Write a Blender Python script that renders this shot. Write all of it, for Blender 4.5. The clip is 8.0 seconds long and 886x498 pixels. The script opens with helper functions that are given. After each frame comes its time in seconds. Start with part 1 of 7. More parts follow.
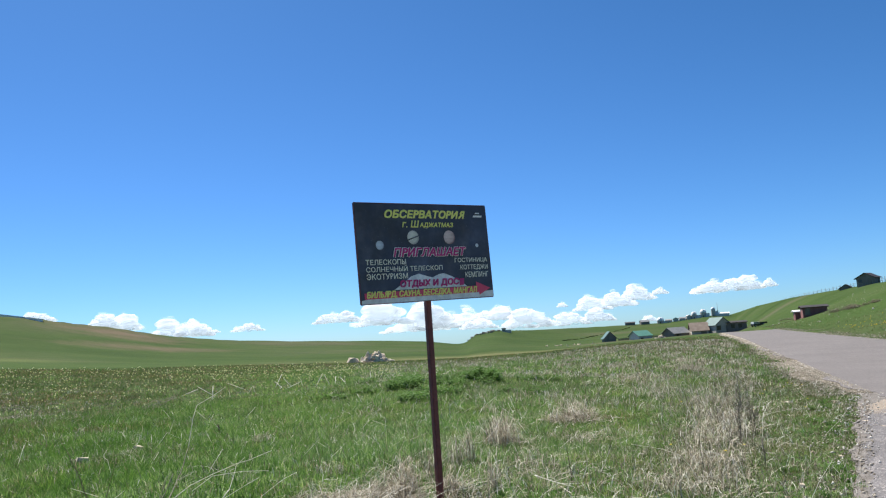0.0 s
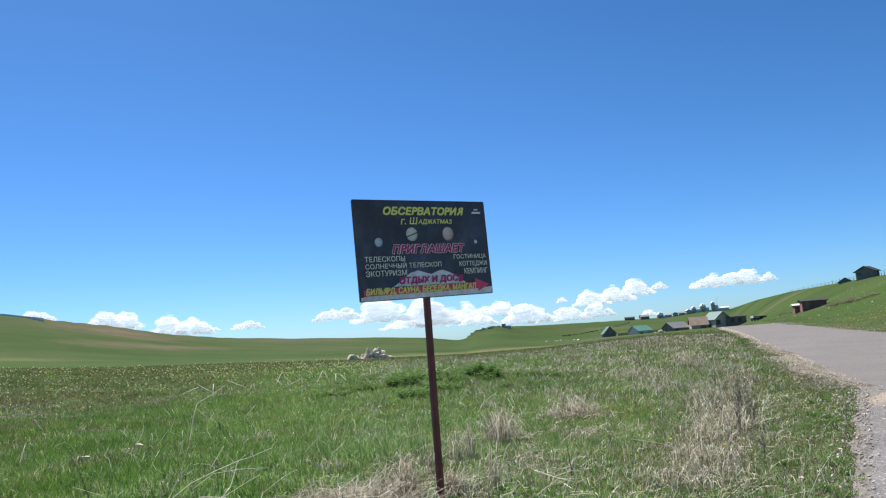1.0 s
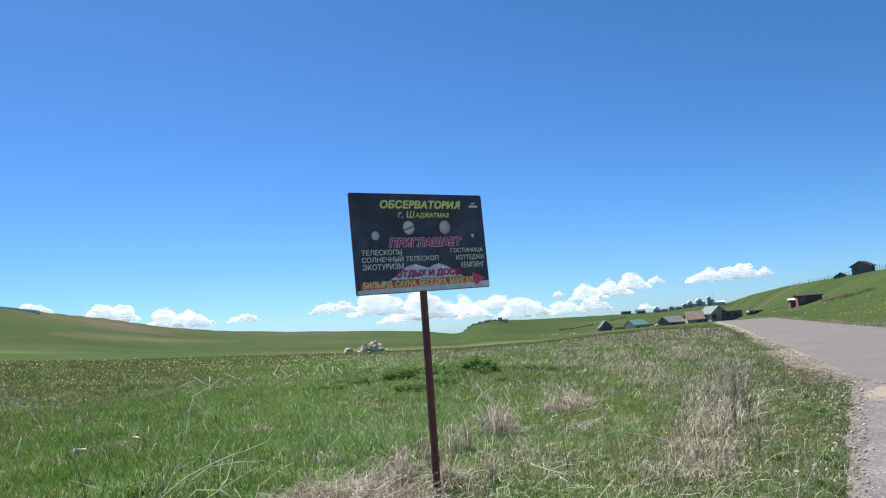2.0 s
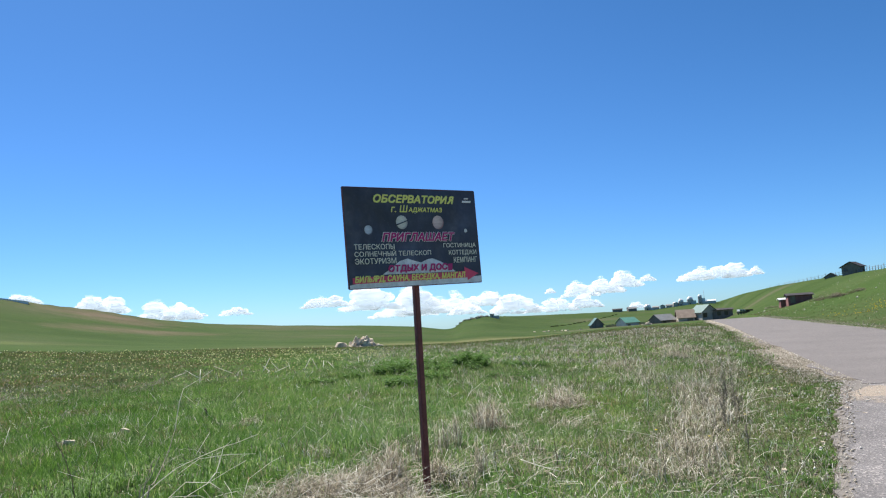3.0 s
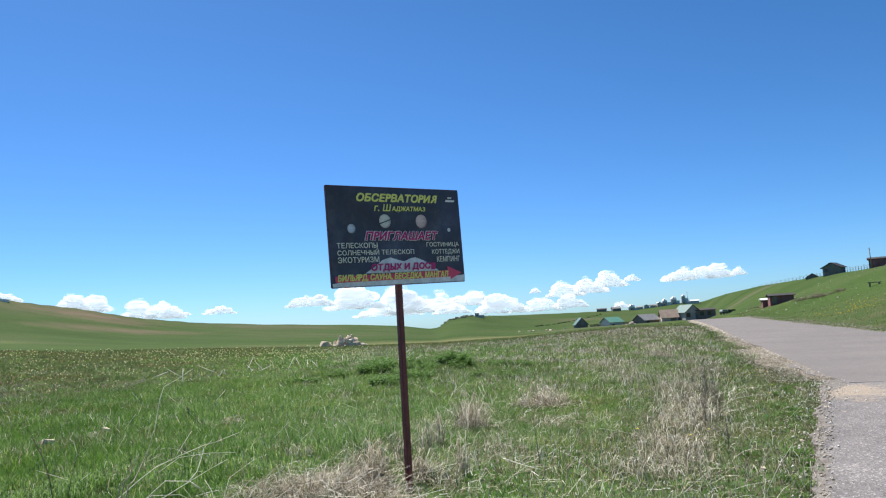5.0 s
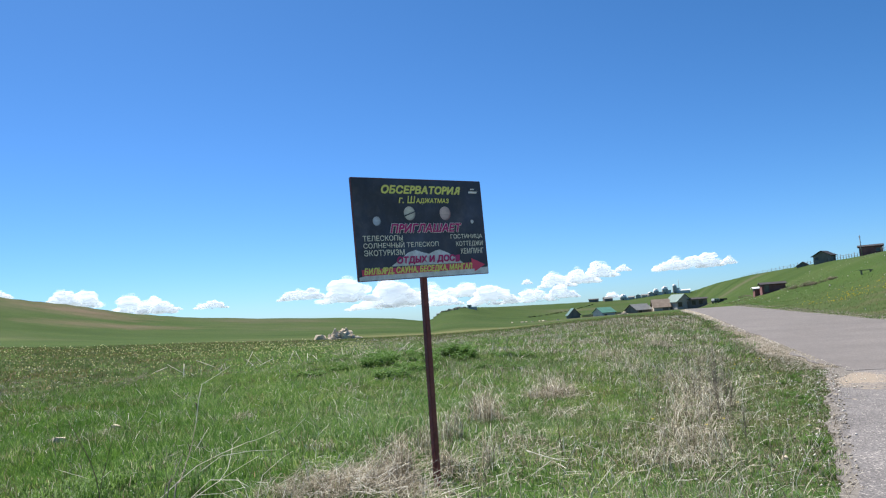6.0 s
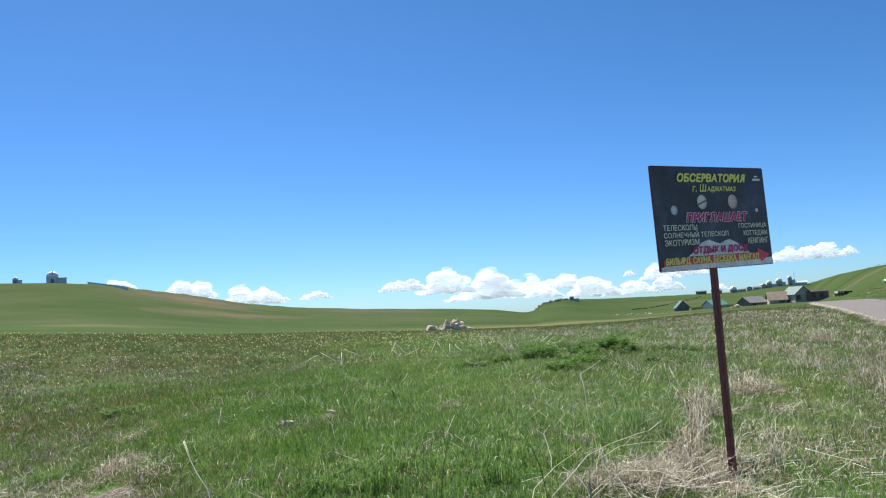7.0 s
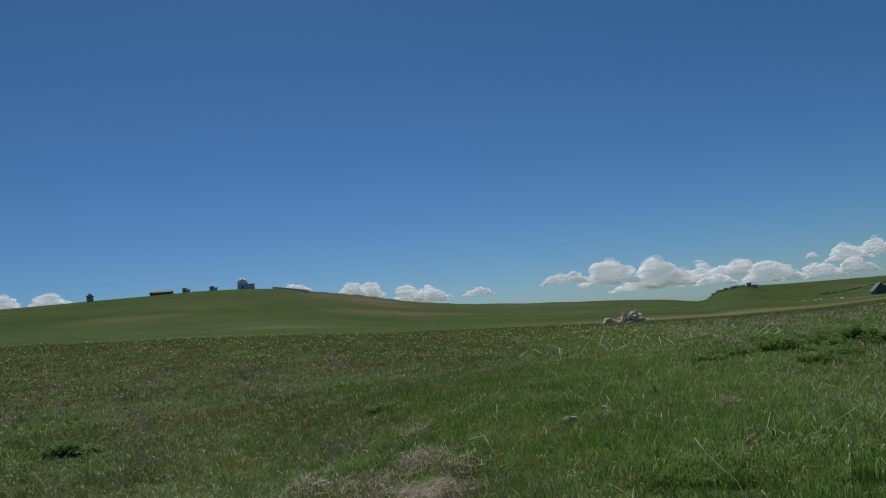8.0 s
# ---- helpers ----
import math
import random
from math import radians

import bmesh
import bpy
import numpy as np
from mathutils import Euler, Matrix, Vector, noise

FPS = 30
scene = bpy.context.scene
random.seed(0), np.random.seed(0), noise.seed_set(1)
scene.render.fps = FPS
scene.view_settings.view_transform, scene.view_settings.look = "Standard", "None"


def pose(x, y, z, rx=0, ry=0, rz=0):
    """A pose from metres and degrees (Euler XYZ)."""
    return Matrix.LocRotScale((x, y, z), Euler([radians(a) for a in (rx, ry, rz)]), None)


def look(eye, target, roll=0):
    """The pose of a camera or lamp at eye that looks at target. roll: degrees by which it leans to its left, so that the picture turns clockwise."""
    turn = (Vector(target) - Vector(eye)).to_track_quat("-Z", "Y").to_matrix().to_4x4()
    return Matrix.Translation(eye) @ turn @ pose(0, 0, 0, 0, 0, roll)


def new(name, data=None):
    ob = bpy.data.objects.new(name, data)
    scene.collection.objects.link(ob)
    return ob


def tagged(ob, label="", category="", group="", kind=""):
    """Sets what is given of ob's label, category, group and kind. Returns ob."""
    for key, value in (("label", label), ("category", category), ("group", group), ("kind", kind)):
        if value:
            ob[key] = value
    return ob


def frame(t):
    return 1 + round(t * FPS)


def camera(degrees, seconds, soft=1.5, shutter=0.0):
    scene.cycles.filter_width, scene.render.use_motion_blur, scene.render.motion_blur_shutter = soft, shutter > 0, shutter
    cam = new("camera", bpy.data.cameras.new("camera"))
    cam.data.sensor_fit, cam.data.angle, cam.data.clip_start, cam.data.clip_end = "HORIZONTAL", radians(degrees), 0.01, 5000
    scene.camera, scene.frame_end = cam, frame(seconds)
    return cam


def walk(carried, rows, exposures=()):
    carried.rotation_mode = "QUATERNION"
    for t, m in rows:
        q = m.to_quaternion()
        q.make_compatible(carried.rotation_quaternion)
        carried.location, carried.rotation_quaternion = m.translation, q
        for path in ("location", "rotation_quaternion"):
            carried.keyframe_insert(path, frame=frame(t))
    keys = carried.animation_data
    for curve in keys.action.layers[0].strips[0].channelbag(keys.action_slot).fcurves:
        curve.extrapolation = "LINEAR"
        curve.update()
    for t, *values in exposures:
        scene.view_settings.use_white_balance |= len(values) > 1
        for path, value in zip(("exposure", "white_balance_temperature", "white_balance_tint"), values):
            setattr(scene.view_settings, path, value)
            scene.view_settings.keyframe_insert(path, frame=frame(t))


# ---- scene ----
cam = camera(62.0, 8.0, soft=1.2)
PATH = [
    (0, (-0.129, -0.657, 1.43), (1.031, 0.953, 1.675), -4.0),
    (0.5, (-0.136, -0.668, 1.43), (1.025, 0.943, 1.67), -4.3),
    (1, (-0.131, -0.669, 1.431), (1.031, 0.942, 1.666), -4.4),
    (1.5, (-0.13, -0.668, 1.433), (1.033, 0.944, 1.659), -4.5),
    (3, (-0.124, -0.656, 1.427), (1.061, 0.942, 1.631), -3.6),
    (3.5, (-0.124, -0.655, 1.426), (1.061, 0.944, 1.626), -3.7),
    (4, (-0.128, -0.66, 1.427), (1.06, 0.936, 1.628), -3.5),
    (4.5, (-0.124, -0.662, 1.424), (1.072, 0.929, 1.626), -3.2),
    (4.7, (-0.114, -0.681, 1.421), (1.093, 0.901, 1.625), -3.0),
    (5.8, (-0.131, -0.616, 1.432), (1.107, 0.944, 1.613), -4.8),
    (6, (-0.326, -0.417, 1.451), (0.909, 1.146, 1.628), -4.1),
    (6.5, (-0.95, 0.181, 1.498), (0.215, 1.799, 1.662), -2.9),
    (7, (-1.807, 0.637, 1.568), (-0.792, 2.352, 1.74), -3.7),
    (7.5, (-2.656, 0.925, 1.644), (-1.84, 2.741, 1.823), -4.5),
    (8, (-3.686, 1.008, 1.799), (-3.063, 2.898, 1.99), -5.45),
]
walk(cam, [(t, look(eye, target, roll)) for t, eye, target, roll in PATH],
     exposures=[(t, 0.8 + fade, kelvin, tint) for t, fade, kelvin, tint in ((0, -0.05, 6500, 10), (1.7, -0.05, 6500, 10), (3.0, 0.0, 6500, 10), (6.5, 0.0, 6500, 10), (7.2, 0.02, 6680, 8.5), (7.4, -0.1, 6740, 8), (7.6, -0.36, 6800, 7.5), (7.8, -0.76, 6850, 7), (8.0, -1.22, 6900, 6.5))])

import itertools

# ---- world, sun ----
SUN_BEARING, SUN_HEIGHT = 6.0, 55.0
SKY_TONE = ((1.26, 0.385), (1.11, 0.745), (1.2, 0.83))  # power and gain of red, green, blue: the deep blue of mountain air
world = bpy.data.worlds.new("sky")
scene.world = world
world.use_nodes = True
wn = world.node_tree
sky = wn.nodes.new("ShaderNodeTexSky")
sky.sky_type = "NISHITA"
sky.sun_disc = False
sky.sun_elevation, sky.sun_rotation = radians(SUN_HEIGHT), radians(SUN_BEARING)
sky.altitude, sky.air_density, sky.dust_density, sky.ozone_density = 2000, 1.0, 1.2, 4.0
split, join = wn.nodes.new("ShaderNodeSeparateColor"), wn.nodes.new("ShaderNodeCombineColor")
wn.links.new(sky.outputs["Color"], split.inputs["Color"])
for channel, (power, gain) in zip(("Red", "Green", "Blue"), SKY_TONE):
    soften, scale_up = wn.nodes.new("ShaderNodeMath"), wn.nodes.new("ShaderNodeMath")
    soften.operation, scale_up.operation = "POWER", "MULTIPLY"
    wn.links.new(split.outputs[channel], soften.inputs[0])
    soften.inputs[1].default_value, scale_up.inputs[1].default_value = power, gain
    wn.links.new(soften.outputs[0], scale_up.inputs[0])
    wn.links.new(scale_up.outputs[0], join.inputs[channel])
wn.links.new(join.outputs["Color"], wn.nodes["Background"].inputs["Color"])
wn.nodes["Background"].inputs["Strength"].default_value = 0.0645
sun_way = Vector((math.sin(radians(SUN_BEARING)) * math.cos(radians(SUN_HEIGHT)),
                  math.cos(radians(SUN_BEARING)) * math.cos(radians(SUN_HEIGHT)), math.sin(radians(SUN_HEIGHT))))
sun_lamp = bpy.data.lights.new("sun", "SUN")
sun_lamp.energy, sun_lamp.angle, sun_lamp.color = 5.0, radians(0.53), (1.0, 0.955, 0.89)
new("sun", sun_lamp).matrix_world = look(sun_way * 50, (0, 0, 0))


# ---- materials ----
def nodes_of(name, rough=0.8, spec=0.3):
    m = bpy.data.materials.new(name)
    m.use_nodes = True
    nt = m.node_tree
    b = nt.nodes["Principled BSDF"]
    b.inputs["Roughness"].default_value = rough
    b.inputs["Specular IOR Level"].default_value = spec
    return m, nt, b


def noise_fac(nt, scale, detail=4.0, rough=0.6, coord=None, stretch=None):
    n = nt.nodes.new("ShaderNodeTexNoise")
    n.inputs["Scale"].default_value = scale
    n.inputs["Detail"].default_value = detail
    n.inputs["Roughness"].default_value = rough
    src = coord if coord else nt.nodes.new("ShaderNodeTexCoord").outputs["Object"]
    if stretch:
        mp = nt.nodes.new("ShaderNodeMapping")
        mp.inputs["Scale"].default_value = stretch
        nt.links.new(src, mp.inputs["Vector"])
        src = mp.outputs["Vector"]
    nt.links.new(src, n.inputs["Vector"])
    return n.outputs["Fac"]


def ramp(nt, fac, stops):
    r = nt.nodes.new("ShaderNodeValToRGB")
    e = r.color_ramp.elements
    while len(e) < len(stops):
        e.new(0.5)
    for k, (p, c) in zip(e, stops):
        k.position, k.color = p, (*c, 1)
    nt.links.new(fac, r.inputs["Fac"])
    return r.outputs["Color"]


def mix(nt, fac, a, b, blend="MIX"):
    n = nt.nodes.new("ShaderNodeMix")
    n.data_type, n.blend_type = "RGBA", blend
    for sock, v in ((n.inputs[0], fac), (n.inputs[6], a), (n.inputs[7], b)):
        if isinstance(v, (int, float)):
            sock.default_value = v
        elif isinstance(v, tuple):
            sock.default_value = (*v, 1)
        else:
            nt.links.new(v, sock)
    return n.outputs[2]


def bump(nt, b, height, strength=0.3, dist=0.01):
    n = nt.nodes.new("ShaderNodeBump")
    n.inputs["Strength"].default_value = strength
    n.inputs["Distance"].default_value = dist
    nt.links.new(height, n.inputs["Height"])
    nt.links.new(n.outputs["Normal"], b.inputs["Normal"])


def weathered(name, a, b_col, scale=6.0, rough=0.75, spec=0.3, metal=0.0, grain=60.0, relief=0.25, stretch=None, per_piece=0.0):
    """Two-scale mottled surface: stains between the two colours, fine grain as relief."""
    m, nt, b = nodes_of(name, rough, spec)
    b.inputs["Metallic"].default_value = metal
    f = noise_fac(nt, scale, 5, 0.65, stretch=stretch)
    col = ramp(nt, f, [(0.32, a), (0.68, b_col)])
    g = noise_fac(nt, grain, 3, 0.6, stretch=stretch)
    col = mix(nt, 0.35, col, ramp(nt, g, [(0.3, (0.6, 0.6, 0.6)), (0.7, (1.25, 1.25, 1.25))]), "MULTIPLY")
    if per_piece:
        oi = nt.nodes.new("ShaderNodeObjectInfo")
        k = ramp(nt, oi.outputs["Random"], [(0.0, (1 - per_piece,) * 3), (1.0, (1 + per_piece,) * 3)])
        col = mix(nt, 1.0, col, k, "MULTIPLY")
    nt.links.new(col, b.inputs["Base Color"])
    bump(nt, b, g, relief, 0.01)
    return m


def leafy(name, stops, patch=None, patch_scale=0.6, through_it=0.45, rough=0.55, spec=0.25):
    """Leaves and blades: colour by island, patches by place, light passing through."""
    m, nt, b = nodes_of(name, rough, spec)
    geo = nt.nodes.new("ShaderNodeNewGeometry")
    col = ramp(nt, geo.outputs["Random Per Island"], stops)
    if patch:
        f = noise_fac(nt, patch_scale, 4, 0.6)
        col = mix(nt, ramp(nt, f, [(0.42, (0, 0, 0)), (0.62, (1, 1, 1))]), col, mix(nt, 1.0, col, patch, "MULTIPLY"))
        f = noise_fac(nt, patch_scale * 6, 3, 0.6)
        col = mix(nt, 0.8, col, ramp(nt, f, [(0.32, (0.62, 0.72, 0.6)), (0.55, (1.05, 1.05, 1.0)), (0.7, (1.4, 1.22, 1.1))]), "MULTIPLY")
    nt.links.new(col, b.inputs["Base Color"])
    tr = nt.nodes.new("ShaderNodeBsdfTranslucent")
    nt.links.new(col, tr.inputs["Color"])
    mx = nt.nodes.new("ShaderNodeMixShader")
    mx.inputs[0].default_value = through_it
    nt.links.new(b.outputs[0], mx.inputs[1])
    nt.links.new(tr.outputs[0], mx.inputs[2])
    nt.links.new(mx.outputs[0], nt.nodes["Material Output"].inputs["Surface"])
    return m


M_GRASS = leafy("spring_grass", [(0, (0.072, 0.15, 0.038)), (0.45, (0.147, 0.26, 0.072)), (0.8, (0.235, 0.35, 0.11)), (0.92, (0.36, 0.44, 0.2)), (1.0, (0.66, 0.64, 0.49))],
                (0.94, 0.98, 0.7), 0.16, 0.52, 0.38, 0.5)
M_FIELD = leafy("field_grass", [(0, (0.06, 0.11, 0.028)), (0.5, (0.096, 0.158, 0.045)), (0.75, (0.16, 0.165, 0.08)), (1.0, (0.36, 0.305, 0.21))], (1.2, 0.92, 0.9), 0.08)
M_LUSH = leafy("lush_grass", [(0, (0.048, 0.115, 0.02)), (0.5, (0.088, 0.185, 0.034)), (0.88, (0.15, 0.265, 0.055)), (1.0, (0.33, 0.43, 0.15))], (0.9, 0.97, 0.75), 0.3, 0.5, 0.5, 0.2)
M_FERN = leafy("pale_fern", [(0, (0.08, 0.17, 0.03)), (1.0, (0.17, 0.29, 0.06))], None, 1, 0.5, 0.6)
M_STRAW = leafy("straw", [(0, (0.07, 0.055, 0.038)), (0.25, (0.22, 0.18, 0.122)), (0.65, (0.48, 0.42, 0.31)), (0.86, (0.7, 0.64, 0.51)), (1.0, (0.9, 0.87, 0.78))], None, 1, 0.25, 0.6)
M_VERGE_STRAW = leafy("grey_straw", [(0, (0.05, 0.042, 0.03)), (0.35, (0.15, 0.128, 0.095)), (0.72, (0.32, 0.285, 0.225)), (0.9, (0.58, 0.54, 0.45)), (1.0, (0.88, 0.85, 0.77))], None, 1, 0.25, 0.6)
M_STALK = leafy("bleached_stalk", [(0, (0.78, 0.74, 0.64)), (1, (0.9, 0.87, 0.78))], None, 1, 0.4, 0.6)
M_CREEP = leafy("low_verge_cover", [(0, (0.04, 0.07, 0.016)), (0.4, (0.06, 0.1, 0.024)), (0.52, (0.1, 0.11, 0.042)), (0.64, (0.12, 0.095, 0.06)), (1.0, (0.25, 0.21, 0.15))], (1.1, 1.15, 0.8), 0.9)
M_BROWN_STALK = weathered("brown_stalk", (0.12, 0.08, 0.05), (0.22, 0.16, 0.1), 20, 0.8, 0.2)
M_HERB = leafy("dark_herb", [(0, (0.03, 0.085, 0.014)), (0.6, (0.053, 0.13, 0.024)), (1.0, (0.125, 0.24, 0.048))], None, 1, 0.35, 0.75)
M_PETAL_PALE = leafy("pale_petal", [(0, (0.62, 0.6, 0.24)), (1, (0.8, 0.78, 0.48))], None, 1, 0.3, 0.6)
M_PETAL_YELLOW = leafy("yellow_petal", [(0, (0.7, 0.5, 0.02)), (1, (0.85, 0.68, 0.04))], None, 1, 0.3, 0.6)

# ---- the lie of the land ----
EYE_Z = 1.43
BEARINGS = [-60, -30, -13, -2.5, 4.5, 11, 19, 29, 37, 43, 47, 51, 56, 70, 120]
FIELD_EDGE = [0.6, 1.2, 1.0, 0.5, 0.05, -0.43, -0.8, -1.32, -1.5, -1.46, -1.25, -1.12, -1.1, -1.1, 0]
CREST_BEARINGS = [-60, -30, -13, -8, -3.5, -1, 2.4, 5.6, 8.3, 11.2, 15, 19, 24, 31.6, 34.2, 36.4, 37.0, 37.8, 39.2, 42, 47, 52, 55, 60, 120]
CREST = [2.0, 3.1, 3.55, 3.7, 3.8, 3.88, 3.8, 3.55, 3.05, 2.55, 1.7, 1.14, 0.72, 0.23, -0.02, -0.36, -0.3, 0.22, 0.47, 0.33, 0.21, 0.16, 0.45, 0.3, -0.2]
ROAD_AT, ROAD_WAY, ROAD_LEFT = np.array((19.9, 9.1)), np.array((0.815, 0.58)), np.array((-0.58, 0.815))
ROAD_Z, ROAD_WIDE = -0.6, 7.6


def smooth(a, b, v):
    t = np.clip((np.asarray(v, float) - a) / (b - a), 0, 1)
    return t * t * (3 - 2 * t)


def across(x, y):
    """Metres to the field side of the road's edge."""
    return (np.asarray(x) - ROAD_AT[0]) * ROAD_LEFT[0] + (np.asarray(y) - ROAD_AT[1]) * ROAD_LEFT[1]


def along(x, y):
    return (np.asarray(x) - ROAD_AT[0]) * ROAD_WAY[0] + (np.asarray(y) - ROAD_AT[1]) * ROAD_WAY[1]


def waves(x, y, size, seed):
    """Smooth rolling noise, about -1 to 1."""
    v = 0
    for k in range(5):
        a = seed * 1.7 + k * 2.4
        f = (1 + 0.37 * k) * 2 * math.pi / size
        v = v + np.sin(f * (x * math.cos(a) + y * math.sin(a)) + seed * 3.1 + k) / (1 + 0.5 * k)
    return v / 2.2


def height(x, y):
    x, y = np.asarray(x, float), np.asarray(y, float)
    dx, dy = x + 0.13, y + 0.66
    r = np.hypot(dx, dy) + 1e-6
    b = np.degrees(np.arctan2(dx, dy))
    s, u = across(x, y), along(x, y)
    near = ROAD_Z + 0.52 * smooth(0.8, 12, s) + 0.22 * np.exp(-((x - 3.6) ** 2 + (y - 5.6) ** 2) / 12.0)
    near = near + 0.045 * np.exp(-((x - 3.1) ** 2 + (y - 5.35) ** 2) / 0.3)
    near = near - 0.09 * np.exp(-((x - 4.02) ** 2 + (y - 5.25) ** 2) / 0.22)
    near = near + 0.25 * smooth(2, -12, x) * smooth(14, 0, y)
    near = near - 0.75 * smooth(2.6, -3, x) * smooth(30, 14, y) * smooth(3, 11, y)
    near = near + 0.26 * np.exp(-((x - 14.2) ** 2 + (y - 19.8) ** 2) / 14.0)
    near = near + smooth(0.6, 5, s) * (0.03 * waves(x, y, 3.1, 1) + 0.05 * waves(x, y, 9, 2))
    e1 = np.interp(b, BEARINGS, FIELD_EDGE)
    e2 = np.interp(b, CREST_BEARINGS, CREST)
    r1 = 91.0
    r2 = np.interp(b, [-30, 5, 20, 36, 40, 46, 50, 60], [420, 420, 520, 560, 600, 880, 930, 950])
    z1 = EYE_Z + r1 * np.tan(np.radians(e1))
    w = smooth(22, 86, r) * np.where(r < 200, smooth(-2, 10, s), 1)
    z = near * (1 - w) + z1 * w
    t = np.clip((r - r1) / (r2 - r1), 0, 1)
    e = e1 + (e2 - e1) * t ** np.interp(b, [34, 46], [1.5, 1.65])
    far = EYE_Z + np.minimum(r, r2) * np.tan(np.radians(e)) - np.maximum(r - r2, 0) * 0.035
    far = far + (0.1 * waves(x, y, 190, 5)) * smooth(110, 200, r) * smooth(r2 * 0.95, r2 * 0.7, r)
    z = np.where(r > r1, far, z)
    flat = smooth(9, 1.8, s) * smooth(58, 68, u) * smooth(150, 114, u) * (s > -8.0)
    z = z * (1 - flat) + (ROAD_Z - 0.01 * np.maximum(u - 108, 0)) * flat
    ridge = 9.7 + np.interp(u, [0, 200, 300, 460, 740, 1200], [-0.6, 0, 1.3, 3.1, 4.2, 3.0])
    foot = ROAD_Z - 0.021 * np.maximum(u - 150, 0) * (1 - smooth(-6, -50, s))
    ridge = foot + ridge * smooth(-6, -50, s) - 0.05 * np.maximum(-s - 60, 0)
    ridge = ridge + 0.1 * waves(x, y, 31, 4) * smooth(-8.5, -12, s)
    z = np.where(s < -8.0, np.maximum(ridge, np.where(r > r1, z, ROAD_Z - 5)), z)
    return z


def h1(x, y):
    return float(height(x, y))


def verge_width(u):
    """How far the stony verge reaches into the grass."""
    u = np.asarray(u, float)
    return np.where((u > -1.5) & (u < 104), (1.15 + 0.45 * np.sin(u * 0.31) + 0.3 * np.sin(u * 1.07 + 2)) * np.clip(0.3 + 0.7 * (u + 1.6) / 8, 0.3, 1) * (1 - 0.5 * smooth(16, 42, u)), 0.0)


def link_mesh(name, verts, faces, mats=(), parent=None, label="", smooth_shade=False):
    me = bpy.data.meshes.new(name)
    me.from_pydata(verts, [], faces)
    for m in mats:
        me.materials.append(m)
    if smooth_shade:
        me.polygons.foreach_set("use_smooth", [True] * len(me.polygons))
    ob = new(name, me)
    ob.parent = parent
    if label:
        ob["label"] = label
    return ob


def part(name, bm, material, parent=None, label="", smooth_shade=False):
    me = bpy.data.meshes.new(name)
    bm.to_mesh(me)
    bm.free()
    me.materials.append(material)
    if smooth_shade:
        me.polygons.foreach_set("use_smooth", [True] * len(me.polygons))
    ob = new(name, me)
    ob.parent = parent
    if label:
        ob["label"] = label
    return ob


def fast_mesh(name, co, loops, starts, mats):
    """A large joined mesh out of arrays."""
    me = bpy.data.meshes.new(name)
    me.vertices.add(len(co))
    me.vertices.foreach_set("co", np.ascontiguousarray(co, dtype=np.float32).ravel())
    me.loops.add(len(loops))
    me.loops.foreach_set("vertex_index", np.ascontiguousarray(loops, dtype=np.int32))
    me.polygons.add(len(starts))
    me.polygons.foreach_set("loop_start", np.ascontiguousarray(starts, dtype=np.int32))
    me.update(calc_edges=True)
    me.validate()
    for m in mats:
        me.materials.append(m)
    return new(name, me)


